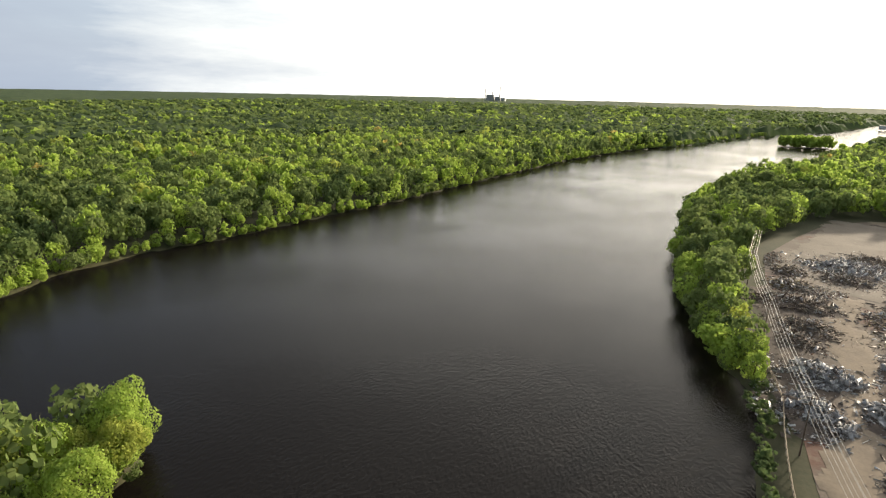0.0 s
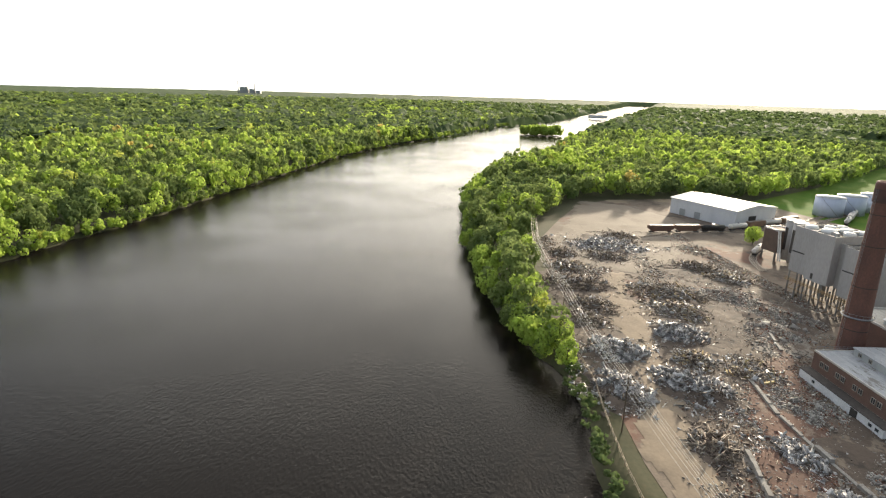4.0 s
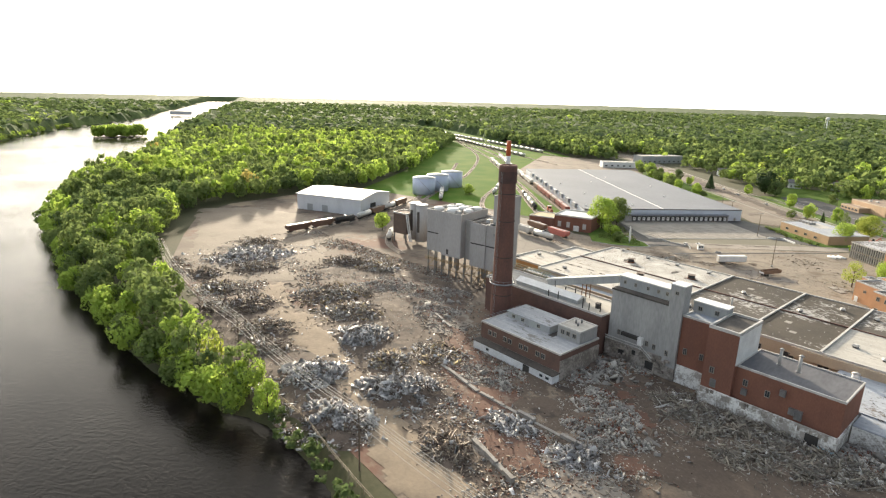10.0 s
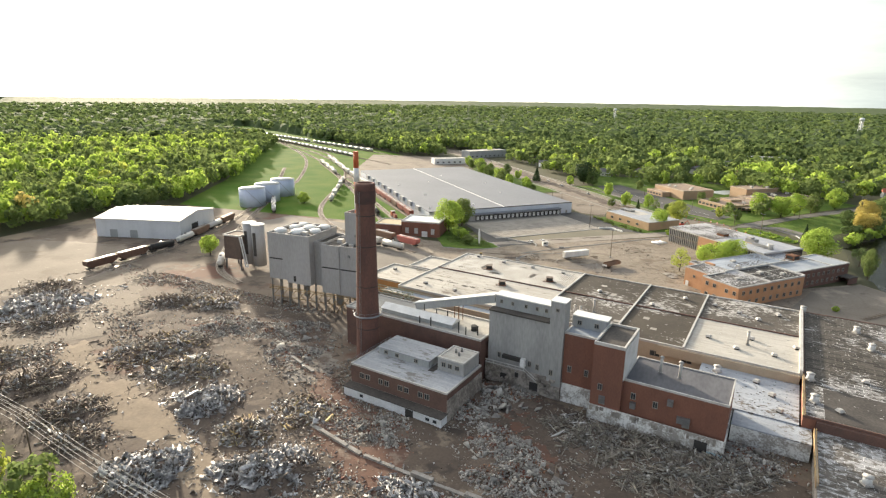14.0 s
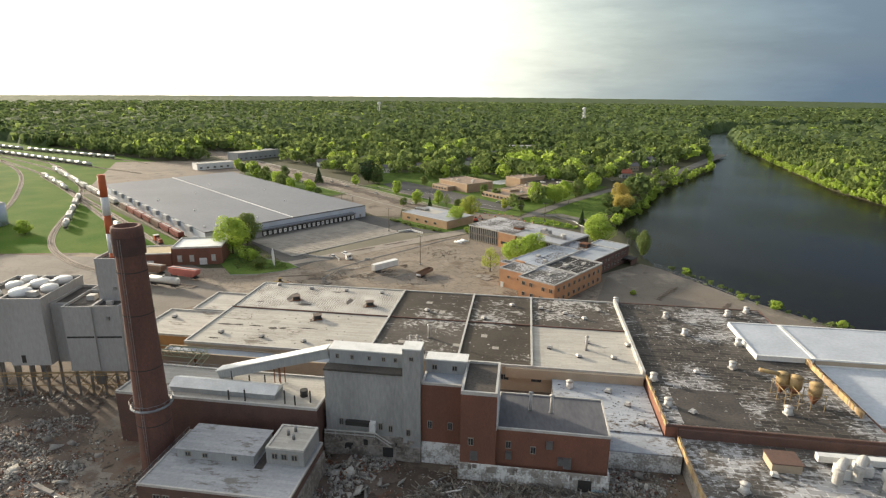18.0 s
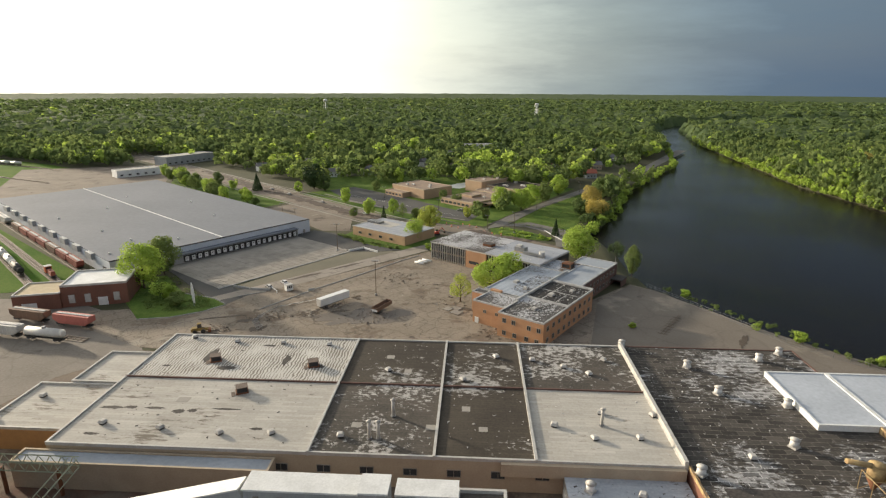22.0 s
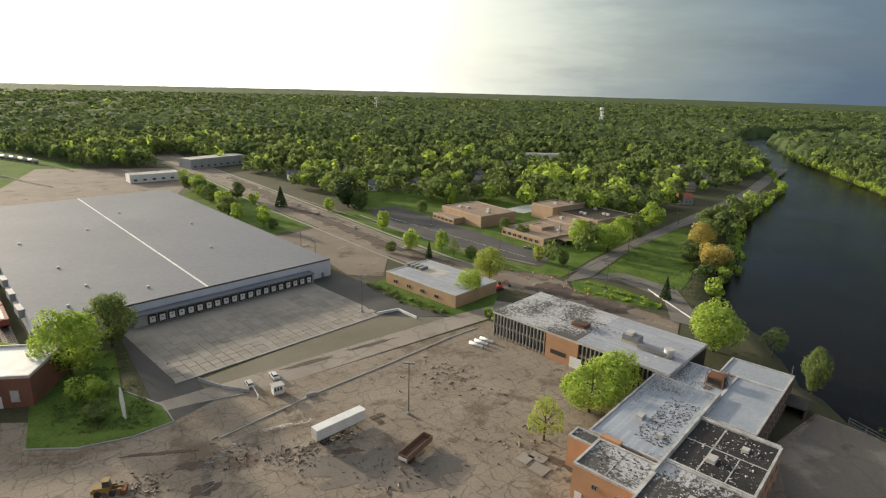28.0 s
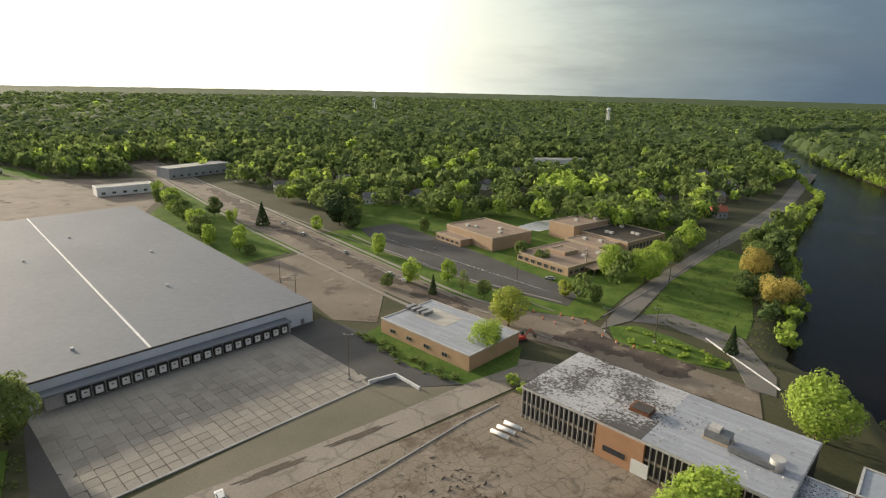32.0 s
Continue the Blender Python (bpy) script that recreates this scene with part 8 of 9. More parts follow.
def track(pts, label="rail track on pale ballast through the grass"):
    pts = smooth(pts)
    e = empty("rail_track", pose(0, 0, 0.05), label, "rail track", "rail yard tracks", "structure")
    part("ballast_bed", ribbon(pts, 3.6, -0.2, 0.22), M_BALLAST, e)
    bm = bmesh.new()
    for (x0, y0), (x1, y1) in zip(pts, pts[1:]):
        n = int(math.hypot(x1 - x0, y1 - y0) / 1.5)
        a = math.atan2(y1 - y0, x1 - x0)
        for k in range(n):
            u = k / max(n, 1)
            add_box(bm, -0.13, 0.13, -1.3, 1.3, 0.2, 0.3, Matrix.Translation((x0 + (x1 - x0) * u, y0 + (y1 - y0) * u, 0)) @ Matrix.Rotation(a, 4, "Z"))
    part("sleepers", bm, M_WOOD, e)["kind"] = "stuff"
    for d in (-0.72, 0.72):
        part("rail", ribbon(offset_line(pts, d), 0.1, 0.28, 0.46), M_RAIL, e)


track([(-160, 124), (-182, 133), (-206, 157), (-244, 204), (-300, 290), (-353, 379), (-470, 520), (-640, 660)])
track([(-120, 205), (-158, 216), (-200, 235), (-244, 280), (-311, 394), (-386, 485), (-546, 621), (-899, 774)])
track([(-163, 258), (-170, 266), (-200, 294), (-257, 347), (-345, 425), (-440, 510), (-560, 600)])
track([(-157, 271), (-165.5, 278.2), (-262, 365.4), (-329, 425.8), (-440, 530), (-620, 650), (-900, 800)])
track([(-172, 252), (-177, 260), (-210, 292), (-244, 326), (-340, 418), (-420, 490)])
track([(-340, 520), (-420, 560), (-600, 652), (-850, 775), (-1040, 900)])
track([(-380, 595), (-440, 628), (-620, 704), (-850, 800), (-1030, 930)])
track([(-222, 92), (-230, 120), (-238, 160), (-262, 215), (-330, 320), (-420, 430)])


def bogie(e, x):
    b = part("bogie", box(x - 1.3, x + 1.3, -1.1, 1.1, 0.5, 0.95), M_BLACK, e)
    for dx in (-0.85, 0.85):
        part("wheelset", cyl(0.45, 0.45, -0.95, 0.95, 12, Matrix.Translation((x + dx, 0, 0.45)) @ Matrix.Rotation(math.pi / 2, 4, "X")), M_STEEL, b)


def tank_car(material, label):
    e = empty("tank_car", pose(0, 0, -60), label, "rail car", "rail cars")
    part("frame", box(-7.6, 7.6, -0.9, 0.9, 0.9, 1.25), M_BLACK, e)
    bm = cyl(1.5, 1.5, -6.8, 6.8, 18, Matrix.Translation((0, 0, 2.75)) @ Matrix.Rotation(math.pi / 2, 4, "Y"))
    for s in (-1, 1):
        add_cyl(bm, 1.5, 0.8, 0, 0.7, 18, Matrix.Translation((6.8 * s, 0, 2.75)) @ Matrix.Rotation(s * math.pi / 2, 4, "Y"))
    part("tank", bm, material, e)
    part("dome", cyl(0.6, 0.6, 4.1, 4.75, 12), M_STEEL, e)
    for x in (-5.2, 5.2):
        bogie(e, x)
    return e


def hopper_car(material, label):
    e = empty("hopper_car", pose(0, 0, -60), label, "rail car", "rail cars")
    bm = bmesh.new()
    vs = [bm.verts.new(p) for p in ((-5.4, -1.4, 1.0), (5.4, -1.4, 1.0), (5.4, 1.4, 1.0), (-5.4, 1.4, 1.0), (-7.6, -1.55, 2.4), (7.6, -1.55, 2.4), (7.6, 1.55, 2.4), (-7.6, 1.55, 2.4), (-7.6, -1.55, 4.3), (7.6, -1.55, 4.3), (7.6, 1.55, 4.3), (-7.6, 1.55, 4.3))]
    for f in ((3, 2, 1, 0), (0, 1, 5, 4), (1, 2, 6, 5), (2, 3, 7, 6), (3, 0, 4, 7), (4, 5, 9, 8), (5, 6, 10, 9), (6, 7, 11, 10), (7, 4, 8, 11), (8, 9, 10, 11)):
        bm.faces.new([vs[i] for i in f])
    part("body", bm, material, e)
    bm = bmesh.new()
    for i in range(9):
        for s in (-1.62, 1.54):
            add_box(bm, -7.3 + i * 1.8, -7.15 + i * 1.8, s, s + 0.08, 1.6 if 0 < i < 8 else 2.4, 4.3)
    part("ribs", bm, material, e)["kind"] = "stuff"
    part("hatch", box(-7, 7, -0.5, 0.5, 4.3, 4.5), M_STEEL, e, "grey roof hatch strip")
    for x in (-5.6, 5.6):
        bogie(e, x)
    return e


M_CARR = mat("oxide_red_paint", (0.30, 0.09, 0.06), (0.22, 0.07, 0.05), 0.7, 0.4, 3, 0.1, obj_random=0.25)
M_CARB = mat("brown_paint", (0.20, 0.12, 0.085), (0.14, 0.09, 0.065), 0.7, 0.4, 3, 0.1, obj_random=0.25)
M_CARW = mat("pale_grey_paint", (0.60, 0.58, 0.53), (0.48, 0.46, 0.42), 0.55, 0.4, 3, 0.05, obj_random=0.12)
M_CARP = mat("faded_red_paint", (0.48, 0.16, 0.13), (0.40, 0.14, 0.11), 0.7, 0.4, 3, 0.1)
protos = {"tw": tank_car(M_CARW, "pale grey tank car standing on the rails"), "hr": hopper_car(M_CARR, "oxide-red hopper car standing on the rails"), "hb": hopper_car(M_CARB, "brown hopper car standing on the rails"), "hw": hopper_car(M_CARW, "pale hopper car standing on the rails"), "tb": tank_car(M_BLACK, "black tank car standing on the rails"), "hp": hopper_car(M_CARP, "faded red box-sided car standing on the rails")}


def train(a, b, kinds, gap=16.6):
    a, b = Vector((*a, 0)), Vector((*b, 0))
    d = (b - a).normalized()
    ang = math.degrees(math.atan2(d.y, d.x))
    n = int((b - a).length / gap)
    for i in range(n):
        p = a + d * gap * (i + 0.5)
        copy_thing(protos[kinds[i % len(kinds)]], pose(p.x, p.y, 0.5, 0, 0, ang))


train((-165.5, 278.2), (-262, 365.4), ["hr", "hr", "hb", "hr"]); train((-262, 365.4), (-329, 425.8), ["hw", "hw", "tw"]); train((-329, 425.8), (-440, 530), ["hw", "tw", "hw"])
train((-186, 268.7), (-244, 326), ["tb", "tw", "tw"]); train((-340, 418), (-420, 490), ["tw", "hw"])
train((-420, 560), (-600, 652), ["tw"]); train((-600, 652), (-850, 775), ["tw"]); train((-440, 628), (-620, 704), ["tw"]); train((-620, 704), (-850, 800), ["tw"])
train((-158, 223), (-114, 212), ["hb", "hp"], 19); train((-158, 210), (-120, 202), ["hw", "tw"], 17)
train((-232, 100), (-235, 150), ["hb", "hb", "tb"]); train((-236, 152), (-262, 215), ["tw", "hb"]); train((-252, 240), (-330, 320), ["tw", "hw", "tw"]); train((-182, 133), (-206, 157), ["tw"], 18); train((-244, 290), (-311, 394), ["tw", "hw"], 24)
for o in protos.values():
    for c in list(o.children_recursive) + [o]:
        bpy.data.objects.remove(c)

lo = empty("locomotive", pose(-174.5, 270.2, 0.5, 0, 0, 137), "small red shunting locomotive on the rails", "locomotive")
part("frame", box(-5.2, 5.2, -1.3, 1.3, 0.9, 1.3), M_BLACK, lo); part("hood", box(-5.0, 1.6, -0.9, 0.9, 1.3, 3.1, None, 0.05), M_CARR, lo)
cb = part("cab", box(1.6, 4.2, -1.3, 1.3, 1.3, 4.1), M_ORANGE, lo, "orange-red cab"); part("cab_roof", box(1.4, 4.4, -1.4, 1.4, 4.1, 4.3), M_CAP, cb); part("cab_window", box(1.55, 1.6, -1.0, 1.0, 2.9, 3.7), M_GLASSD, cb)
part("exhaust", cyl(0.18, 0.18, 3.1, 3.7, 8, Matrix.Translation((-2, 0, 0))), M_BLACK, lo)
for bx in (-3.2, 3.0):
    bogie(lo, bx)

# ---- in the lot ----
def van_trailer():
    e = empty("semi_trailer", pose(-43.5, 238, 0.1, 0, 0, 49), "white box semi-trailer parked on its legs", "trailer")
    part("box_body", box(-7, 7, -1.3, 1.3, 1.15, 4.1), M_WHITE, e)
    part("chassis", box(-6.8, 6.8, -0.55, 0.55, 0.85, 1.15), M_BLACK, e)
    for x in (-5.6, -4.3):
        for y in (-1.25, 0.75):
            w = part("wheel", cyl(0.52, 0.52, 0, 0.5, 16, Matrix.Translation((x, y, 0.52)) @ Matrix.Rotation(-math.pi / 2, 4, "X")), M_BLACK, e)
            part("rim", cyl(0.25, 0.25, -0.02, 0.52, 10, Matrix.Translation((x, y, 0.52)) @ Matrix.Rotation(-math.pi / 2, 4, "X")), M_STEEL, w)
    for y in (-0.7, 0.6):
        part("landing_leg", box(4.2, 4.4, y, y + 0.14, 0, 1.0), M_STEEL, e)
    part("rear_door", box(-7.06, -7.0, -1.2, 1.2, 1.25, 4.0), M_CAP, e)
    part("floor_rail", box(-7.02, 7.02, -1.34, -1.3, 1.15, 1.4), M_STEEL, e)


van_trailer()
e = empty("dump_trailer", pose(-24, 232, 0.1, 0, 0, 62), "open dark brown dump trailer, empty", "trailer")
bm = bmesh.new()
for x0, x1, y0, y1, z0, z1 in ((-5, 5, -1.25, 1.25, 1.1, 1.25), (-5, 5, -1.3, -1.2, 1.25, 2.7), (-5, 5, 1.2, 1.3, 1.25, 2.7), (-5, -4.9, -1.2, 1.2, 1.25, 2.6), (4.9, 5, -1.2, 1.2, 1.25, 2.7)):
    add_box(bm, x0, x1, y0, y1, z0, z1)
part("tub", bm, M_CARB, e)
part("chassis", box(-4.9, 5.6, -0.5, 0.5, 0.8, 1.1), M_BLACK, e)
part("tailgate", box(-5.12, -5.02, -1.2, 1.2, 1.2, 2.0), M_WHITE, e)
for x in (-3.6, -2.4):
    for y in (-1.25, 0.75):
        part("wheel", cyl(0.5, 0.5, 0, 0.5, 16, Matrix.Translation((x, y, 0.5)) @ Matrix.Rotation(-math.pi / 2, 4, "X")), M_BLACK, e)
part("landing_leg", box(4.0, 4.2, -0.6, -0.45, 0, 1), M_STEEL, e)


def car(x, y, turn, material, label):
    e = empty("car", pose(x, y, 0.12, 0, 0, turn), label, "car")
    bm = bmesh.new()
    prof = [(-2.25, 0.35), (2.25, 0.35), (2.3, 0.75), (1.3, 0.95), (-1.9, 1.0), (-2.3, 0.9)]
    s = [[bm.verts.new((x_, y_, z_)) for x_, z_ in prof] for y_ in (-0.88, 0.88)]
    bm.faces.new(s[0]); bm.faces.new(s[1][::-1])
    for i in range(6):
        bm.faces.new((s[0][i], s[1][i], s[1][(i + 1) % 6], s[0][(i + 1) % 6]))
    bmesh.ops.recalc_face_normals(bm, faces=bm.faces)
    part("body", bm, material, e)
    part("cabin", box(-1.7, 0.9, -0.78, 0.78, 0.96, 1.42, None, 0.18), M_GLASSD, e)
    part("roof", box(-1.35, 0.55, -0.62, 0.62, 1.42, 1.47), material, e)
    for wx in (-1.4, 1.45):
        for wy in (-0.9, 0.7):
            part("wheel", cyl(0.33, 0.33, 0, 0.2, 12, Matrix.Translation((wx, wy, 0.33)) @ Matrix.Rotation(-math.pi / 2, 4, "X")), M_BLACK, e)


car(-74, 256.5, 128, mat("silver_paint", (0.45, 0.45, 0.44), None, 0.3, metal=0.5), "silver saloon car at the gate")
car(-69, 262, 128, mat("car_white", (0.7, 0.7, 0.7), None, 0.25), "white saloon car at the gate")
booth = empty("gate_booth", pose(-65, 254, 0.1, 0, 0, 40), "small white gatekeeper booth with windows", "booth")
part("body", box(-1.4, 1.4, -1.1, 1.1, 0, 2.4), M_WHITE, booth); part("roof", box(-1.6, 1.6, -1.3, 1.3, 2.4, 2.6), M_CAP, booth)
for x in (-0.95, -0.15, 0.65):
    part("pane", box(x - 0.28, x + 0.28, -1.14, -1.1, 1.1, 2.1), M_GLASSD, booth)
gate = empty("gate_barrier", pose(-69, 250.5, 0.1, 0, 0, 128), "white drop-arm barrier by the booth", "barrier")
part("post", box(-0.2, 0.2, -0.2, 0.2, 0, 1.1), M_WHITE, gate); part("arm", box(0.2, 6, -0.06, 0.06, 0.9, 1.05), M_WHITE, gate)
for k, (x, y) in enumerate(((-11.8, 290.6), (-10.2, 292.6), (-8.4, 294.6))):
    e = empty("concrete_pipe", pose(x, y, 0.1, 0, 0, -33), "white pipe length lying on the lot", "pipe", "white pipes on the lot")
    bm = cyl(0.55, 0.55, -2.6, 2.6, 14, Matrix.Translation((0, 0, 0.55)) @ Matrix.Rotation(math.pi / 2, 4, "Y"))
    part("shell", bm, M_WHITE, e)
    part("cap", cyl(0.6, 0.6, 2.5, 2.7, 14, Matrix.Translation((0, 0, 0.55)) @ Matrix.Rotation(math.pi / 2, 4, "Y")), M_CAP, e)


def lamp(x, y, h, label, heads=4):
    e = empty("lamp_post", pose(x, y, 0.1), label, "lamp post")
    part("base", cyl(0.45, 0.45, 0, 0.8, 12), M_CONCW, e)
    part("pole", cyl(0.17, 0.11, 0.8, h, 8), M_WOOD, e)
    part("bracket", box(-1.3, 1.3, -0.07, 0.07, h - 0.2, h), M_STEEL, e)
    for i in range(heads):
        x_ = -1.2 + 2.4 * i / max(heads - 1, 1)
        part("lamp_head", box(x_ - 0.25, x_ + 0.25, -0.5, 0.15, h, h + 0.35), M_STEEL, e)


lamp(-28, 248, 14.6, "tall timber floodlight post in the lot"); lamp(-55, 313.5, 14, "tall floodlight post on the dock apron", 2)
for x, y, h in ((41, 350, 12.5), (26, 357, 9), (65, 416, 9), (-44, 454, 9), (-3, 406, 9), (-104, 391, 9), (-92, 376, 9), (110, 480, 9), (30, 427, 10)):
    lamp(x, y, h, "slim street lamp beside the road", 1)
sign = empty("sign_board", pose(-96.7, 235.5, 0.25, 0, 0, -20), "slim pointed white sign pylon on a post", "sign")
bm = bmesh.new()
add_prism(bm, [(-0.2, 1.6), (0.55, 1.2), (0.75, 5.0), (0.35, 8.4), (-0.25, 9.6), (-0.7, 6.0)], -0.18, 0.18)
bmesh.ops.transform(bm, matrix=Matrix.Rotation(math.pi / 2, 4, "X"), verts=bm.verts)
part("panel", bm, M_WHITE, sign); part("post", cyl(0.14, 0.14, 0, 1.6, 8), M_STEEL, sign)
M_CATY = mat("dulled_yellow_paint", (0.30, 0.21, 0.06), (0.20, 0.14, 0.05), 0.7, 0.6, 3.0, 0.1)
loader = empty("wheel_loader", pose(-84.5, 211.5, 0.1, 0, 0, 20), "small yellow wheel loader with bucket down", "loader")
part("body", box(-2.6, 0.6, -0.9, 0.9, 0.9, 2.0), M_CATY, loader); part("counterweight", box(-3.0, -2.6, -0.95, 0.95, 0.8, 1.7), M_CATY, loader); part("cab_roof", box(-0.9, 0.5, -0.75, 0.75, 3.3, 3.42), M_CATY, loader); part("cab", box(-0.9, 0.5, -0.7, 0.7, 2.0, 3.3, None, 0.1), M_GLASSD, loader)
part("bucket", box(2.4, 3.4, -1.2, 1.2, 0.2, 1.1), M_RUST, loader); part("arm", box(0.5, 2.6, -0.7, -0.5, 0.8, 1.3), M_CATY, loader); part("arm", box(0.5, 2.6, 0.5, 0.7, 0.8, 1.3), M_CATY, loader)
for x in (-1.8, 0.9):
    for y in (-1.25, 0.8):
        part("wheel", cyl(0.7, 0.7, 0, 0.45, 16, Matrix.Translation((x, y, 0.7)) @ Matrix.Rotation(-math.pi / 2, 4, "X")), M_BLACK, loader)
dock_wall = empty("retaining_wall", pose(-49, 312, 0), "low white concrete barrier beside the driveway", "barrier")
part("long_block", box(0, 8.6, -0.25, 0.25, 0, 1.0, Matrix.Rotation(radians(36), 4, "Z")), M_WHITE, dock_wall)
part("long_block", box(0, 10.5, -0.25, 0.25, 0, 1.0, Matrix.Translation((7, 5, 0)) @ Matrix.Rotation(radians(-41), 4, "Z")), M_WHITE, dock_wall)
# barrier blocks at the gate
bar = bpy.data.meshes.new("block"); bm = bmesh.new()
add_box(bm, -1.45, 1.45, -0.3, 0.3, 0, 0.25); add_box(bm, -1.45, 1.45, -0.3, 0.3, 0.25, 0.95, None, 0.12)
bm.to_mesh(bar); bm.free(); bar.materials.append(M_CONCW)
for (x0, y0), (x1, y1), n in (((-89.4, 257.5), (-81.5, 254.5), 3), ((-81, 254.3), (-72.5, 253.2), 3), ((-57, 252.5), (-54, 254.5), 1)):
    for k in range(n):
        u = (k + 0.5) / n
        e = empty("road_barrier", pose(x0 + (x1 - x0) * u, y0 + (y1 - y0) * u, 0.12, 0, 0, math.degrees(math.atan2(y1 - y0, x1 - x0)) + (k % 2) * 5), "pale concrete road barrier block by the gate", "barrier", "barriers at the gate")
        share("block", bar, e)
# collapsed wire fence and litter on the lot
ff = empty("fallen_fence", pose(0, 0, 0.14), "collapsed wire mesh fence lying on the lot", "fence")
r_ = random.Random(17)
FL = [(-66, 214), (-70, 221), (-69, 227.6), (-65, 235.3), (-59, 239.1), (-52, 243)]
for (x0, y0), (x1, y1) in zip(FL, FL[1:]):
    L_ = math.hypot(x1 - x0, y1 - y0)
    ux, uy = (x1 - x0) / L_, (y1 - y0) / L_
    for k in range(3):
        a_, h_ = r_.uniform(-0.5, 0.5), r_.uniform(0.1, 1.2)
        px_, py_ = x0 + ux * L_ * k / 3, y0 + uy * L_ * k / 3
        bm = bmesh.new()
        rod(bm, (px_, py_, 0), (px_ + uy * 2.2 + a_, py_ - ux * 2.2, h_), 0.06, 5)
        part("post", bm, M_CAP, ff)
        bm = bmesh.new()
        for q in range(6):
            rod(bm, (px_ + uy * 0.4 * q, py_ - ux * 0.4 * q, 0.05 + h_ * q / 6), (px_ + ux * L_ / 3 + uy * 0.4 * q, py_ + uy * L_ / 3 - ux * 0.4 * q, 0.05 + 0.5 * q / 6), 0.022, 4)
        for q in range(7):
            rod(bm, (px_ + ux * L_ * q / 21, py_ + uy * L_ * q / 21, 0.05), (px_ + ux * L_ * q / 21 + uy * 2.1, py_ + uy * L_ * q / 21 - ux * 2.1, 0.45), 0.02, 4)
        part("mesh_panel", bm, M_STEEL, ff)
for k, (x, y, a_) in enumerate(((-36.6, 245.2, 40), (-34.6, 243.6, 44), (-35.2, 246.6, 30))):
    e = empty("wood_pallet", pose(x, y, 0.12, 0, 0, a_), "weathered wooden pallet lying on the lot", "pallet", "pallets by the trailer")
    for q in range(6):
        part("board", box(-0.9, 0.9, -0.8 + q * 0.29, -0.62 + q * 0.29, 0.1, 0.14), M_WOOD, e)
    for q in (-0.8, 0, 0.7):
        part("bearer", box(q, q + 0.1, -0.8, 0.85, 0, 0.1), M_WOOD, e)
for nm, mt, n, sx, sy, sz, lab in (("lot_litter", M_SCRAPD, 700, 0.7, 0.2, 0.12, "dark scraps and splinters strewn on the lot"), ("lot_gravel", M_RUBBLE, 900, 0.22, 0.18, 0.12, "loose stones strewn on the lot")):
    V, F = bits(n, 1, 0, sx, sy, sz, 190 + n, 0.25)
    c = V.reshape(n, 8, 3)
    c -= c.mean(1, keepdims=True)
    rs2 = np.random.RandomState(n)
    cx, cy, sp = np.array([(-51, 227, 7), (-44, 236, 6), (-79, 214, 6), (-64, 226, 8), (-30, 225, 12), (0, 240, 14), (-20, 270, 18), (20, 215, 10)], float).T
    k = rs2.randint(0, len(cx), n)
    c = c + np.stack([cx[k] + rs2.randn(n) * sp[k] * 0.5, cy[k] + rs2.randn(n) * sp[k] * 0.4, np.full(n, 0.2)], 1)[:, None]
    tagged(mesh_np(nm, c.reshape(-1, 3), F, mt), lab, "debris", kind="stuff")
# kerbs of the lot
kb = empty("lot_kerb", pose(0, 0, 0), "raised worn concrete kerb along the road", "kerb", kind="structure")
for pts in ([(-70.9, 232.3), (-53.9, 255.7), (-40, 272), (-20.4, 296.3), (-12, 305)], [(-83.6, 246.2), (-74, 252)], [(-112.5, 222.6), (-101, 224.6), (-91.4, 230.1), (-85.2, 237.4), (-91.8, 243.9), (-106.3, 249.4)]):
    part("kerb_stone", ribbon(pts, 0.35, 0.0, 0.32), M_CONCW, kb)
part("edge_kerb", ribbon([(14, 341), (-6, 360), (-94, 445), (-380, 714)], 0.5, 0, 0.35), M_CONC, kb)
part("edge_kerb", ribbon([(10, 374), (-79, 453), (-366, 722)], 0.5, 0, 0.35), M_CONC, kb)
part("edge_kerb", ribbon([(28, 372), (66, 420), (132, 513), (220, 628)], 0.4, 0, 0.3), M_CONC, kb)
part("edge_kerb", ribbon([(60, 356), (69, 322)], 0.5, 0, 0.4), M_WHITE, kb)
pf = empty("fallen_pole_frame", pose(75, 210, 0.1, 0, 0, 53), "fallen lattice mast lying on the paving", "mast")
bm = bmesh.new()
rod(bm, (0, 0, 0.3), (21, 0, 0.3), 0.1, 5); rod(bm, (0, 1, 0.3), (21, 0.6, 0.3), 0.08, 5)
for i in range(8):
    rod(bm, (2.5 * i, -1.2, 0.3), (2.5 * i, 2.0, 0.3), 0.06, 4)
part("mast", bm, M_WOOD, pf)

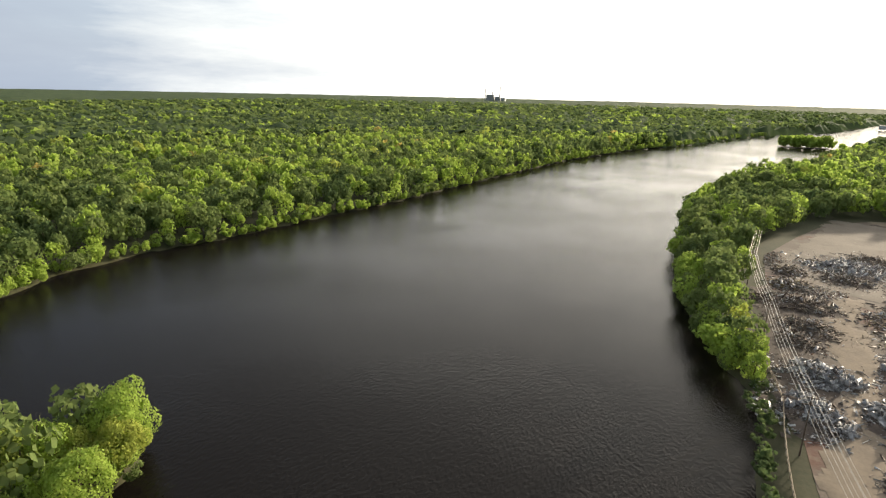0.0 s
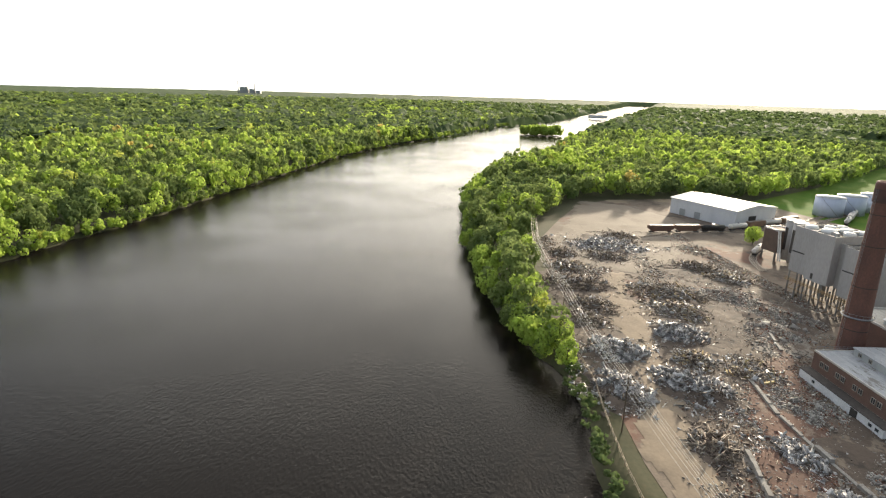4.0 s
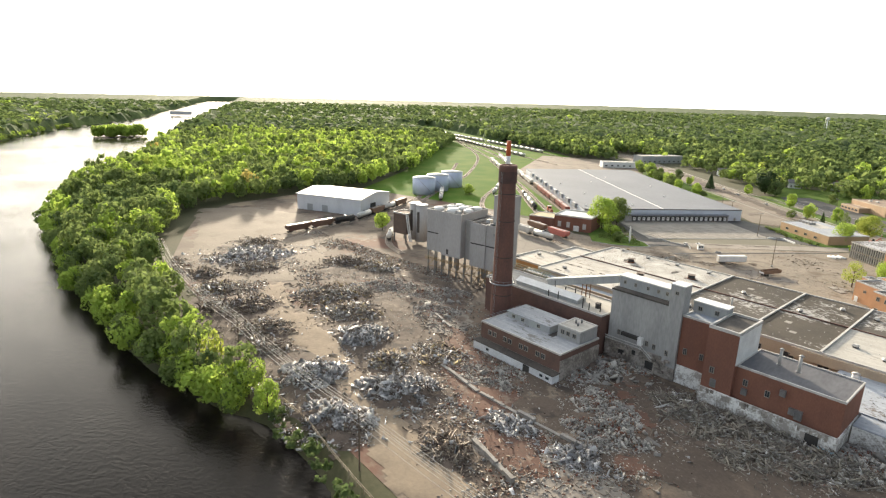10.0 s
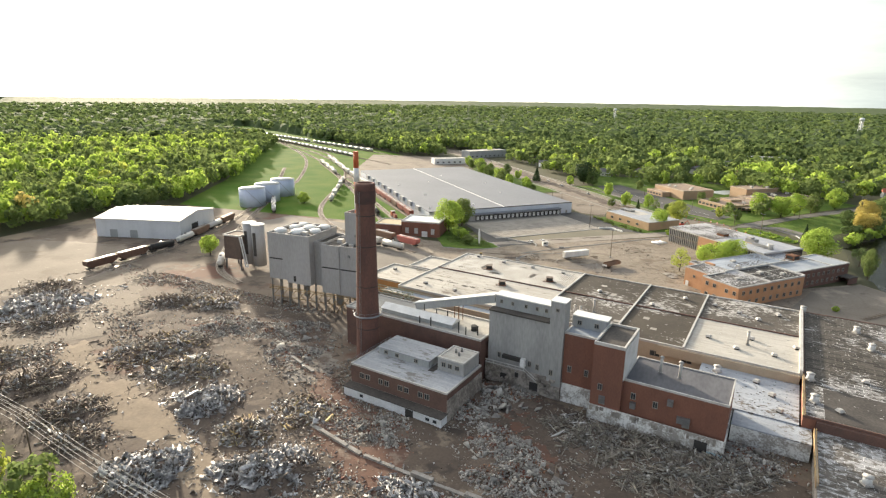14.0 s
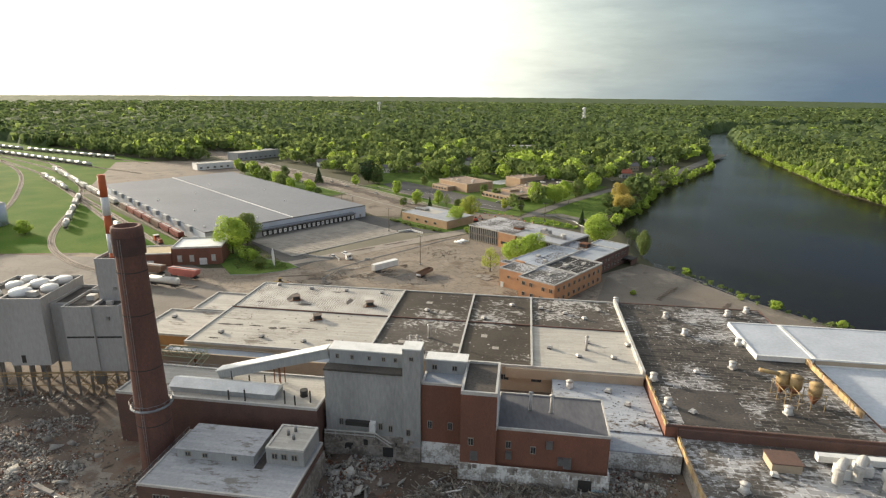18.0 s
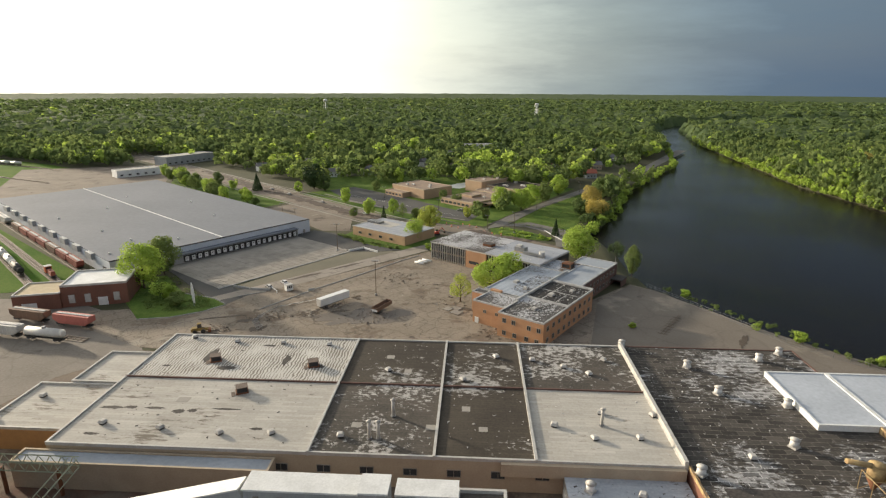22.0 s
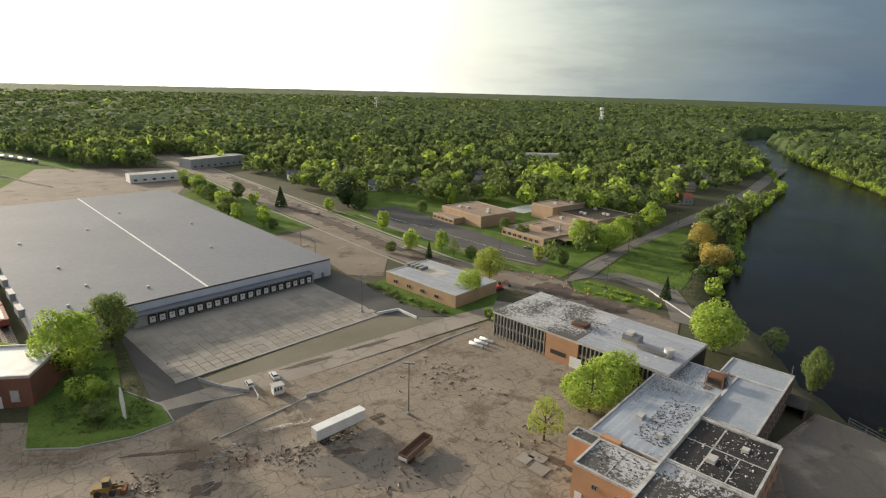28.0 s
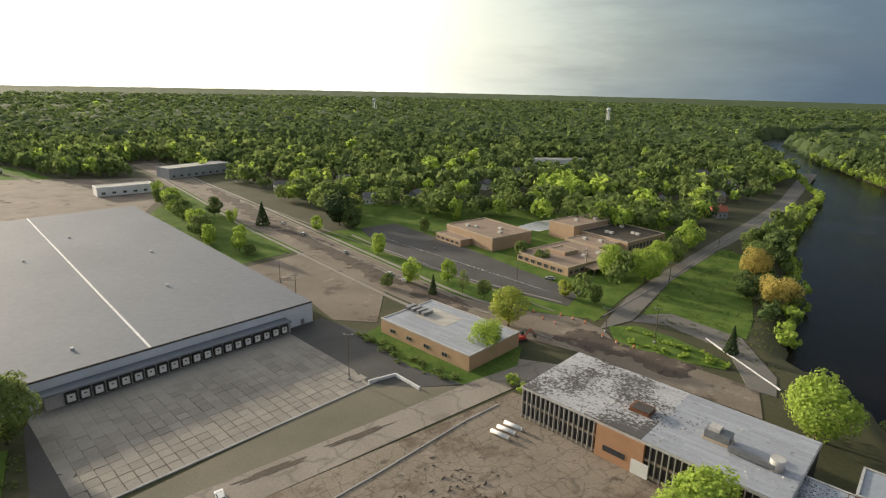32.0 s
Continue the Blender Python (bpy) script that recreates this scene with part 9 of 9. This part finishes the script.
# ---- on the roofs ----
def vent(x, y, z, kind, group="roof vents"):
    m = FM @ pose(x, y, z, 0, 0, RND.random() * 90)
    if kind == "hood":
        e = empty("roof_vent", m, "white metal roof ventilator hood on a curb", "roof vent", group)
        part("curb", box(-0.6, 0.6, -0.6, 0.6, 0, 0.45), M_ROOFD, e)
        bm = box(-0.8, 0.8, -0.8, 0.8, 0.45, 1.05, None, 0.3); part("hood", bm, M_CAP, e)
    elif kind == "unit":
        e = empty("roof_unit", m, "dark rusty air unit on a roof frame", "roof unit", group)
        part("stand", box(-1.5, 1.5, -1.3, 1.3, 0, 0.35), M_RUST, e); part("casing", box(-1.25, 1.25, -1.1, 1.1, 0.35, 1.6, None, 0.1), M_BLACK, e); part("cover", box(-1.45, 1.45, -1.3, 1.3, 1.6, 1.75), M_SCRAPD, e); part("fallen_panel", box(-2.6, -1.7, -1.6, 0.6, 0.02, 0.12), M_SCRAPD, e)
    elif kind == "drum":
        e = empty("roof_fan", m, "round white fan housing on the roof", "roof fan", group)
        part("curb", box(-0.9, 0.9, -0.9, 0.9, 0, 0.4), M_CAP, e); part("drum", cyl(0.95, 0.8, 0.4, 1.9, 16), M_WHITE, e); part("cap", cyl(1.1, 0.3, 1.9, 2.3, 16), M_CAP, e)
    else:
        e = empty("roof_stack", m, "tall pale exhaust stack pipe on the roof", "roof stack", group)
        part("pipe", cyl(0.38, 0.38, 0, 4.2, 12), M_CAP, e); part("flange", cyl(0.6, 0.6, 0, 0.25, 12), M_STEEL, e); part("rain_cap", cyl(0.65, 0.1, 4.3, 4.7, 12), M_CAP, e)


def loc(x, y):
    a = radians(-FA)
    return x * math.cos(a) - y * math.sin(a), x * math.sin(a) + y * math.cos(a)


for x, y in ((-79, 145), (-65, 143), (-51, 141), (-39.5, 141), (-77, 191), (-63, 188), (-49, 187), (-35, 186), (36, 149), (48, 148), (32, 139), (42, 139), (24, 144), (-103, 160), (-108, 150)):
    vent(*loc(x, y), 7.6 if x > -100 else 5.6, "hood")
for x, y in ((-65, 176), (-37, 173), (-52, 159), (-16, 170), (-24, 140), (4, 165), (14, 178), (24, 176), (32, 172), (44, 176), (38, 168)):
    vent(*loc(x, y), 7.6, "unit" if x < -30 else "hood")
for x, y in ((52, 185), (68, 158), (74, 136), (63, 132), (50, 127), (55, 111), (50, 114), (78, 113), (66, 172), (82, 152), (96, 180), (88, 176)):
    vent(*loc(x, y), 7.72, ("drum", "hood")[int(x) % 2])
vent(9, 100, 13.45, "stack"); vent(13.6, 99.5, 13.45, "stack"); vent(-22, 147, 7.6, "stack"); vent(26, 146, 7.6, "stack"); vent(-24, 138, 7.6, "stack"); vent(-26, 138, 7.6, "stack"); vent(20, 127, 5, "drum"); vent(30, 126, 5, "hood"); vent(34, 120, 5, "hood"); vent(36, 112, 5, "hood"); vent(60, 96, 5, "hood"); vent(70, 90, 5, "hood"); vent(52, 90, 5, "drum"); vent(85, 98, 5, "hood")
hutch = empty("roof_hut", FM @ pose(63, 100, 5), "small tan roof shelter with brown top", "roof shelter")
part("wall", box(-3, 3, -2.4, 2.4, 0, 2.0), M_TAN, hutch); part("roof", box(-3.2, 3.2, -2.6, 2.6, 2.0, 2.2), M_BRICKW, hutch)
M_CYC = mat("faded_ochre_paint", (0.36, 0.27, 0.13), (0.24, 0.16, 0.08), 0.75, 0.6, 3.0, 0.2)
cyc = empty("dust_cyclones", FM @ pose(75, 124, 7.7), "ochre dust cyclones on a steel frame on the roof", "cyclone")
for x, y in ((-2.5, 2.2), (0, 0.8), (3.2, -2.4)):
    c = part("cyclone", cyl(1.5, 1.5, 3.6, 6.4, 18, Matrix.Translation((x, y, 0))), M_CYC, cyc)
    part("cone", cyl(0.3, 1.5, 1.0, 3.6, 18, Matrix.Translation((x, y, 0))), M_RUST, c); part("lid", cyl(1.6, 0.4, 6.4, 6.9, 18, Matrix.Translation((x, y, 0))), M_CYC, c)
bm = bmesh.new()
for x in (-4.2, -1, 1.8, 5):
    for y in (-4.2, 0, 3.6):
        rod(bm, (x, y, 0), (x, y, 4.2), 0.1, 4)
for y in (-4.2, 0, 3.6):
    rod(bm, (-4.2, y, 4.2), (5, y, 4.2), 0.1, 4); rod(bm, (-4.2, y, 0), (5, y, 4.2), 0.07, 4)
for x in (-4.2, -1, 1.8, 5):
    rod(bm, (x, -4.2, 4.2), (x, 3.6, 4.2), 0.1, 4)
part("frame", bm, M_CYC, cyc)
part("duct", cyl(0.5, 0.5, 0, 6, 12, Matrix.Translation((-2.5, 2.2, 6.0)) @ Matrix.Rotation(radians(-80), 4, "Y")), M_CYC, cyc)

# ---- far things ----
def water_tower(x, y, h, r, label):
    e = empty("water_tower", pose(x, y, 0), label, "water tower")
    bm = bmesh.new()
    bmesh.ops.create_uvsphere(bm, u_segments=20, v_segments=12, radius=r, matrix=Matrix.Translation((0, 0, h - r * 0.7)) @ Matrix.Diagonal((1, 1, 0.75, 1)))
    part("bowl", bm, M_WHITE, e)
    part("stem", cyl(r * 0.28, r * 0.28, 0, h - r, 12), M_WHITE, e)
    for i in range(4):
        bm = bmesh.new(); a = i * math.pi / 2 + 0.4
        rod(bm, (r * 1.1 * math.cos(a), r * 1.1 * math.sin(a), 0), (r * 0.8 * math.cos(a), r * 0.8 * math.sin(a), h - r), 0.35, 6)
        part("leg", bm, M_WHITE, e)


water_tower(-340, 1760, 46, 5.5, "white round water tower above the woods"); water_tower(228, 1420, 45, 4.8, "white water tower on legs above the woods")


def long_shed(x, y, turn, w, d, h, wall, label):
    e = empty("low_building", pose(x, y, 0, 0, 0, turn), label, "building")
    block(e, 0, w, 0, d, 0, h, wall, M_ROOFW, 0.2)
    for i in range(int(w / 7)):
        window(e, 4 + i * 7, -0.05, 1.5, 2.5, 1.6)


long_shed(-297, 549, 46, 38, 14, 6.5, M_WHITE, "long white metal shed behind the warehouse"); long_shed(-290, 632, 60, 60, 20, 9, M_METAL, "pale grey works building beside the street")
long_shed(30, 790, 10, 60, 16, 8, M_WHITE, "long white-roofed building among trees"); long_shed(-60, 880, 5, 40, 14, 9, M_WHITE, "white-roofed building among trees"); long_shed(-1650, 300, 60, 90, 24, 10, M_WHITE, "pale building on the far river bank"); long_shed(-1790, 590, 60, 60, 20, 10, M_WHITE, "pale building on the far river bank")
fac = empty("far_mill", pose(-3700, -950, 0, 0, 0, 90), "distant mill with stacks on the horizon", "factory")
for x, w, h in ((-60, 50, 60), (0, 30, 48), (40, 26, 40)):
    part("hall", box(x, x + w, 0, 40, 0, h), M_METAL, fac)
for x, h in ((-70, 95), (-20, 80), (30, 110)):
    part("stack", cyl(4, 3, 0, h, 12, Matrix.Translation((x, 10, 0))), M_METAL, fac)


def house(x, y, turn, wall, roof, label):
    e = empty("house", pose(x, y, 0, 0, 0, turn), label, "house", "houses among the trees")
    part("wall", box(-5, 5, -4, 4, 0, 5), wall, e)
    bm = bmesh.new()
    vs = [bm.verts.new(p) for p in ((-5.5, -4.6, 4.8), (5.5, -4.6, 4.8), (5.5, 4.6, 4.8), (-5.5, 4.6, 4.8), (-5.5, 0, 8.2), (5.5, 0, 8.2))]
    for f in ((0, 1, 5, 4), (2, 3, 4, 5), (0, 4, 3), (1, 2, 5), (3, 2, 1, 0)):
        bm.faces.new([vs[i] for i in f])
    part("roof", bm, roof, e)
    part("chimney", box(1.5, 2.4, 0.6, 1.4, 6.5, 9.2), M_BRICK, e)
    for x_ in (-3, 0, 3):
        window(e, x_, -4.05, 1.4, 1.2, 1.5)
    part("door", box(4.98, 5.05, -0.5, 0.5, 0, 2.1), M_WOOD, e)


SHINGLE = mat("grey_shingles", (0.12, 0.12, 0.125), (0.18, 0.17, 0.17), 0.9, 1.0, 4, 0.2)
REDROOF = mat("red_shingles", (0.34, 0.11, 0.07), (0.26, 0.09, 0.06), 0.9, 1.0, 4, 0.2)
for i, (x, y) in enumerate(((192, 748), (121, 751), (-71, 581), (-101, 564), (109, 593), (139, 561), (194, 684), (60, 640), (20, 610), (-20, 640), (160, 620), (90, 690), (220, 790), (-140, 640), (-60, 690), (10, 720), (150, 820), (70, 590), (-180, 600))):
    house(x, y, i * 37 % 90, (M_WHITE, M_TAN, M_METAL)[i % 3], REDROOF if i in (5, 12) else SHINGLE, ("white", "tan", "grey")[i % 3] + (" house with a red shingle roof among trees" if i in (5, 12) else " house with a dark shingle roof among trees"))


# ducts on the low roof
def bend(pts, n=4):
    """Rounded run through the corner points."""
    out = []
    for i in range(len(pts) - 1):
        p0, p1, p2, p3 = pts[max(i - 1, 0)], pts[i], pts[i + 1], pts[min(i + 2, len(pts) - 1)]
        for k in range(n):
            t = k / n
            out.append([0.5 * (2 * b + (c - a) * t + (2 * a - 5 * b + 4 * c - d) * t * t + (3 * b - a - 3 * c + d) * t ** 3) for a, b, c, d in zip(p0, p1, p2, p3)])
    return out + [list(pts[-1])]


rd = empty("roof_ductwork", FM @ pose(74, 98, 5), "large bent white roof ducts with square housings", "ductwork")
for i, (x, y) in enumerate(((0, 0), (4.5, 1.5), (9, -1))):
    part("housing", box(x - 1.4, x + 1.4, y - 1.4, y + 1.4, 0.3, 2.6), M_WHITE, rd)
    bm = bmesh.new()
    pts = [(x, y, 2.6), (x, y, 3.6), (x - 0.8, y - 0.9, 4.2), (x - 2.2, y - 2.6, 4.2), (x - 2.8, y - 3.4, 3.6), (x - 2.8, y - 3.4, 1.0)]
    tube(bm, [Vector(p) for p in bend(pts)], 0.95, 14)
    part("bent_duct", bm, M_CAP, rd)
part("long_duct", box(-3, 12, 4, 5.6, 0.5, 2.0), M_WHITE, rd)
# kerbs, walks and trenches of the street
STREET_N = [(-372, 741), (-270.5, 635.2), (-195.6, 559.6), (-110.7, 471.2), (-65.4, 423.9), (-26.8, 384.2), (-6, 371)]
STREET_S = [(-305, 645), (-205, 537), (-161.7, 488.3), (-115, 443), (-64.5, 393.3), (-34, 366), (-8, 351)]
for nm, pts, d, w, h, lab in (("kerb", STREET_N, 0.0, 0.5, 0.34, "new pale concrete kerb along the dug-up street"), ("kerb", STREET_N, -6.5, 0.5, 0.32, "new pale concrete kerb along the dug-up street"), ("kerb", STREET_S, 0.0, 0.5, 0.3, "broken concrete kerb along the dug-up street"), ("footpath", STREET_N, 3.0, 1.7, 0.24, "narrow concrete footpath beside the street"), ("footpath", STREET_S, -2.6, 1.6, 0.22, "narrow dusty footpath beside the street")):
    tagged(part(nm, ribbon(offset_line(smooth(pts), d), w, -0.1, h), M_CONC), lab, "kerb" if nm == "kerb" else "path", kind="structure")
soil("street_trench", [[(-242, 596), (-236, 602), (-150, 506), (-62, 411), (-22, 377), (-24, 369), (-62, 400), (-112, 450), (-160, 500)], [(2, 352), (22, 358), (34, 345), (50, 332), (46, 324), (16, 342)]], 0.15, 0.45, M_EARTHD, "freshly dug dark earth along the street", 67.0, 1.3)
pts, hh = brush([(-58, 345), (-40, 325), (-24, 316)], 1.3, 0.7, 2.2, lambda x, y: True)
forest("wall_weeds", pts, hh, hh * 0.8, SMALLQ, M_LEAF, "tall weeds along a low building's wall")
pts, hh = brush([(30, 350), (44, 342), (58, 336), (46, 352), (34, 361)], 2.0, 0.6, 2.4, lambda x, y: True)
forest("island_weeds", pts, hh, hh * 0.8, SMALLQ, M_LEAFL, "weeds and shrubs on the traffic island")
pts, hh = brush([(88, 372), (98, 398), (112, 432), (122, 466), (132, 490)], 2.0, 3, 8, lambda x, y: True)
forest("bank_thicket", pts, hh, hh * 0.5, SMALLQ, M_LEAFD2, "dark thicket along the river lawn")
# works on the street
M_DRUM = mat("orange_plastic", (0.65, 0.16, 0.03), (0.55, 0.13, 0.03), 0.5)
for i, (x, y) in enumerate(((12, 370), (16, 367), (20, 364), (9, 362), (5, 366), (24, 352), (28, 348), (2, 372), (-4, 377), (33, 345))):
    e = empty("traffic_drum", pose(x, y, 0.14), "orange traffic drum with white band", "traffic drum", "drums at the works")
    part("barrel", cyl(0.4, 0.32, 0, 1.1, 12), M_DRUM, e); part("band", cyl(0.39, 0.36, 0.5, 0.75, 12, None, False), M_WHITE, e)
ex = empty("excavator", pose(-4, 346, 0.14, 0, 0, 30), "small red excavator standing in the dug-up street", "excavator")
M_EXC = mat("red_machine_paint", (0.5, 0.07, 0.04), (0.4, 0.06, 0.04), 0.5)
for y in (-1.1, 0.6):
    part("crawler", box(-1.8, 1.8, y, y + 0.5, 0, 0.8), M_BLACK, ex)
part("house", box(-1.7, 1.2, -1.1, 1.1, 0.9, 1.9), M_EXC, ex); part("cab", box(0.0, 1.2, 0.1, 1.1, 1.9, 3.0, None, 0.08), M_GLASSD, ex)
bm = bmesh.new(); rod(bm, (1.0, -0.3, 1.6), (3.4, -0.3, 4.0), 0.2, 6); rod(bm, (3.4, -0.3, 4.0), (5.2, -0.3, 1.6), 0.16, 6)
part("boom", bm, M_EXC, ex); part("bucket", box(4.8, 5.6, -0.8, 0.2, 0.6, 1.5), M_BLACK, ex)
for x, y, t in ((-52, 400, 45), (-88, 438, 45), (-60, 408, 45), (2, 440, 20), (12, 412, 70), (-120, 470, 45), (-140, 492, 45)):
    car(x, y, t + 90, MATS["car_white"] if x % 2 else MATS["silver_paint"], "pale parked car beside the street")
flag = empty("flagpole", pose(30, 430, 0.1), "white flagpole before the school", "flagpole")
part("pole", cyl(0.1, 0.06, 0, 12, 8), M_WHITE, flag); part("finial", cyl(0.14, 0.02, 12, 12.3, 8), M_YELLOW, flag)
# line markings of the car park
for i in range(26):
    u = i / 25
    x, y = -80 + 88 * u, 476 - 78 * u
    tagged(part("bay_line", box(-0.08, 0.08, -2.6, 2.6, 0.125, 0.136, pose(x, y, 0, 0, 0, 55)), M_WHITE), "faded white parking bay line", "marking", kind="structure")
part_line = tagged(part("lane_edge", ribbon([(-93, 474), (-69, 447.5), (-28, 409.5), (14, 384)], 1.2, 0.0, 0.2), M_CONC), "pale concrete divider in the car park", "kerb", kind="structure")
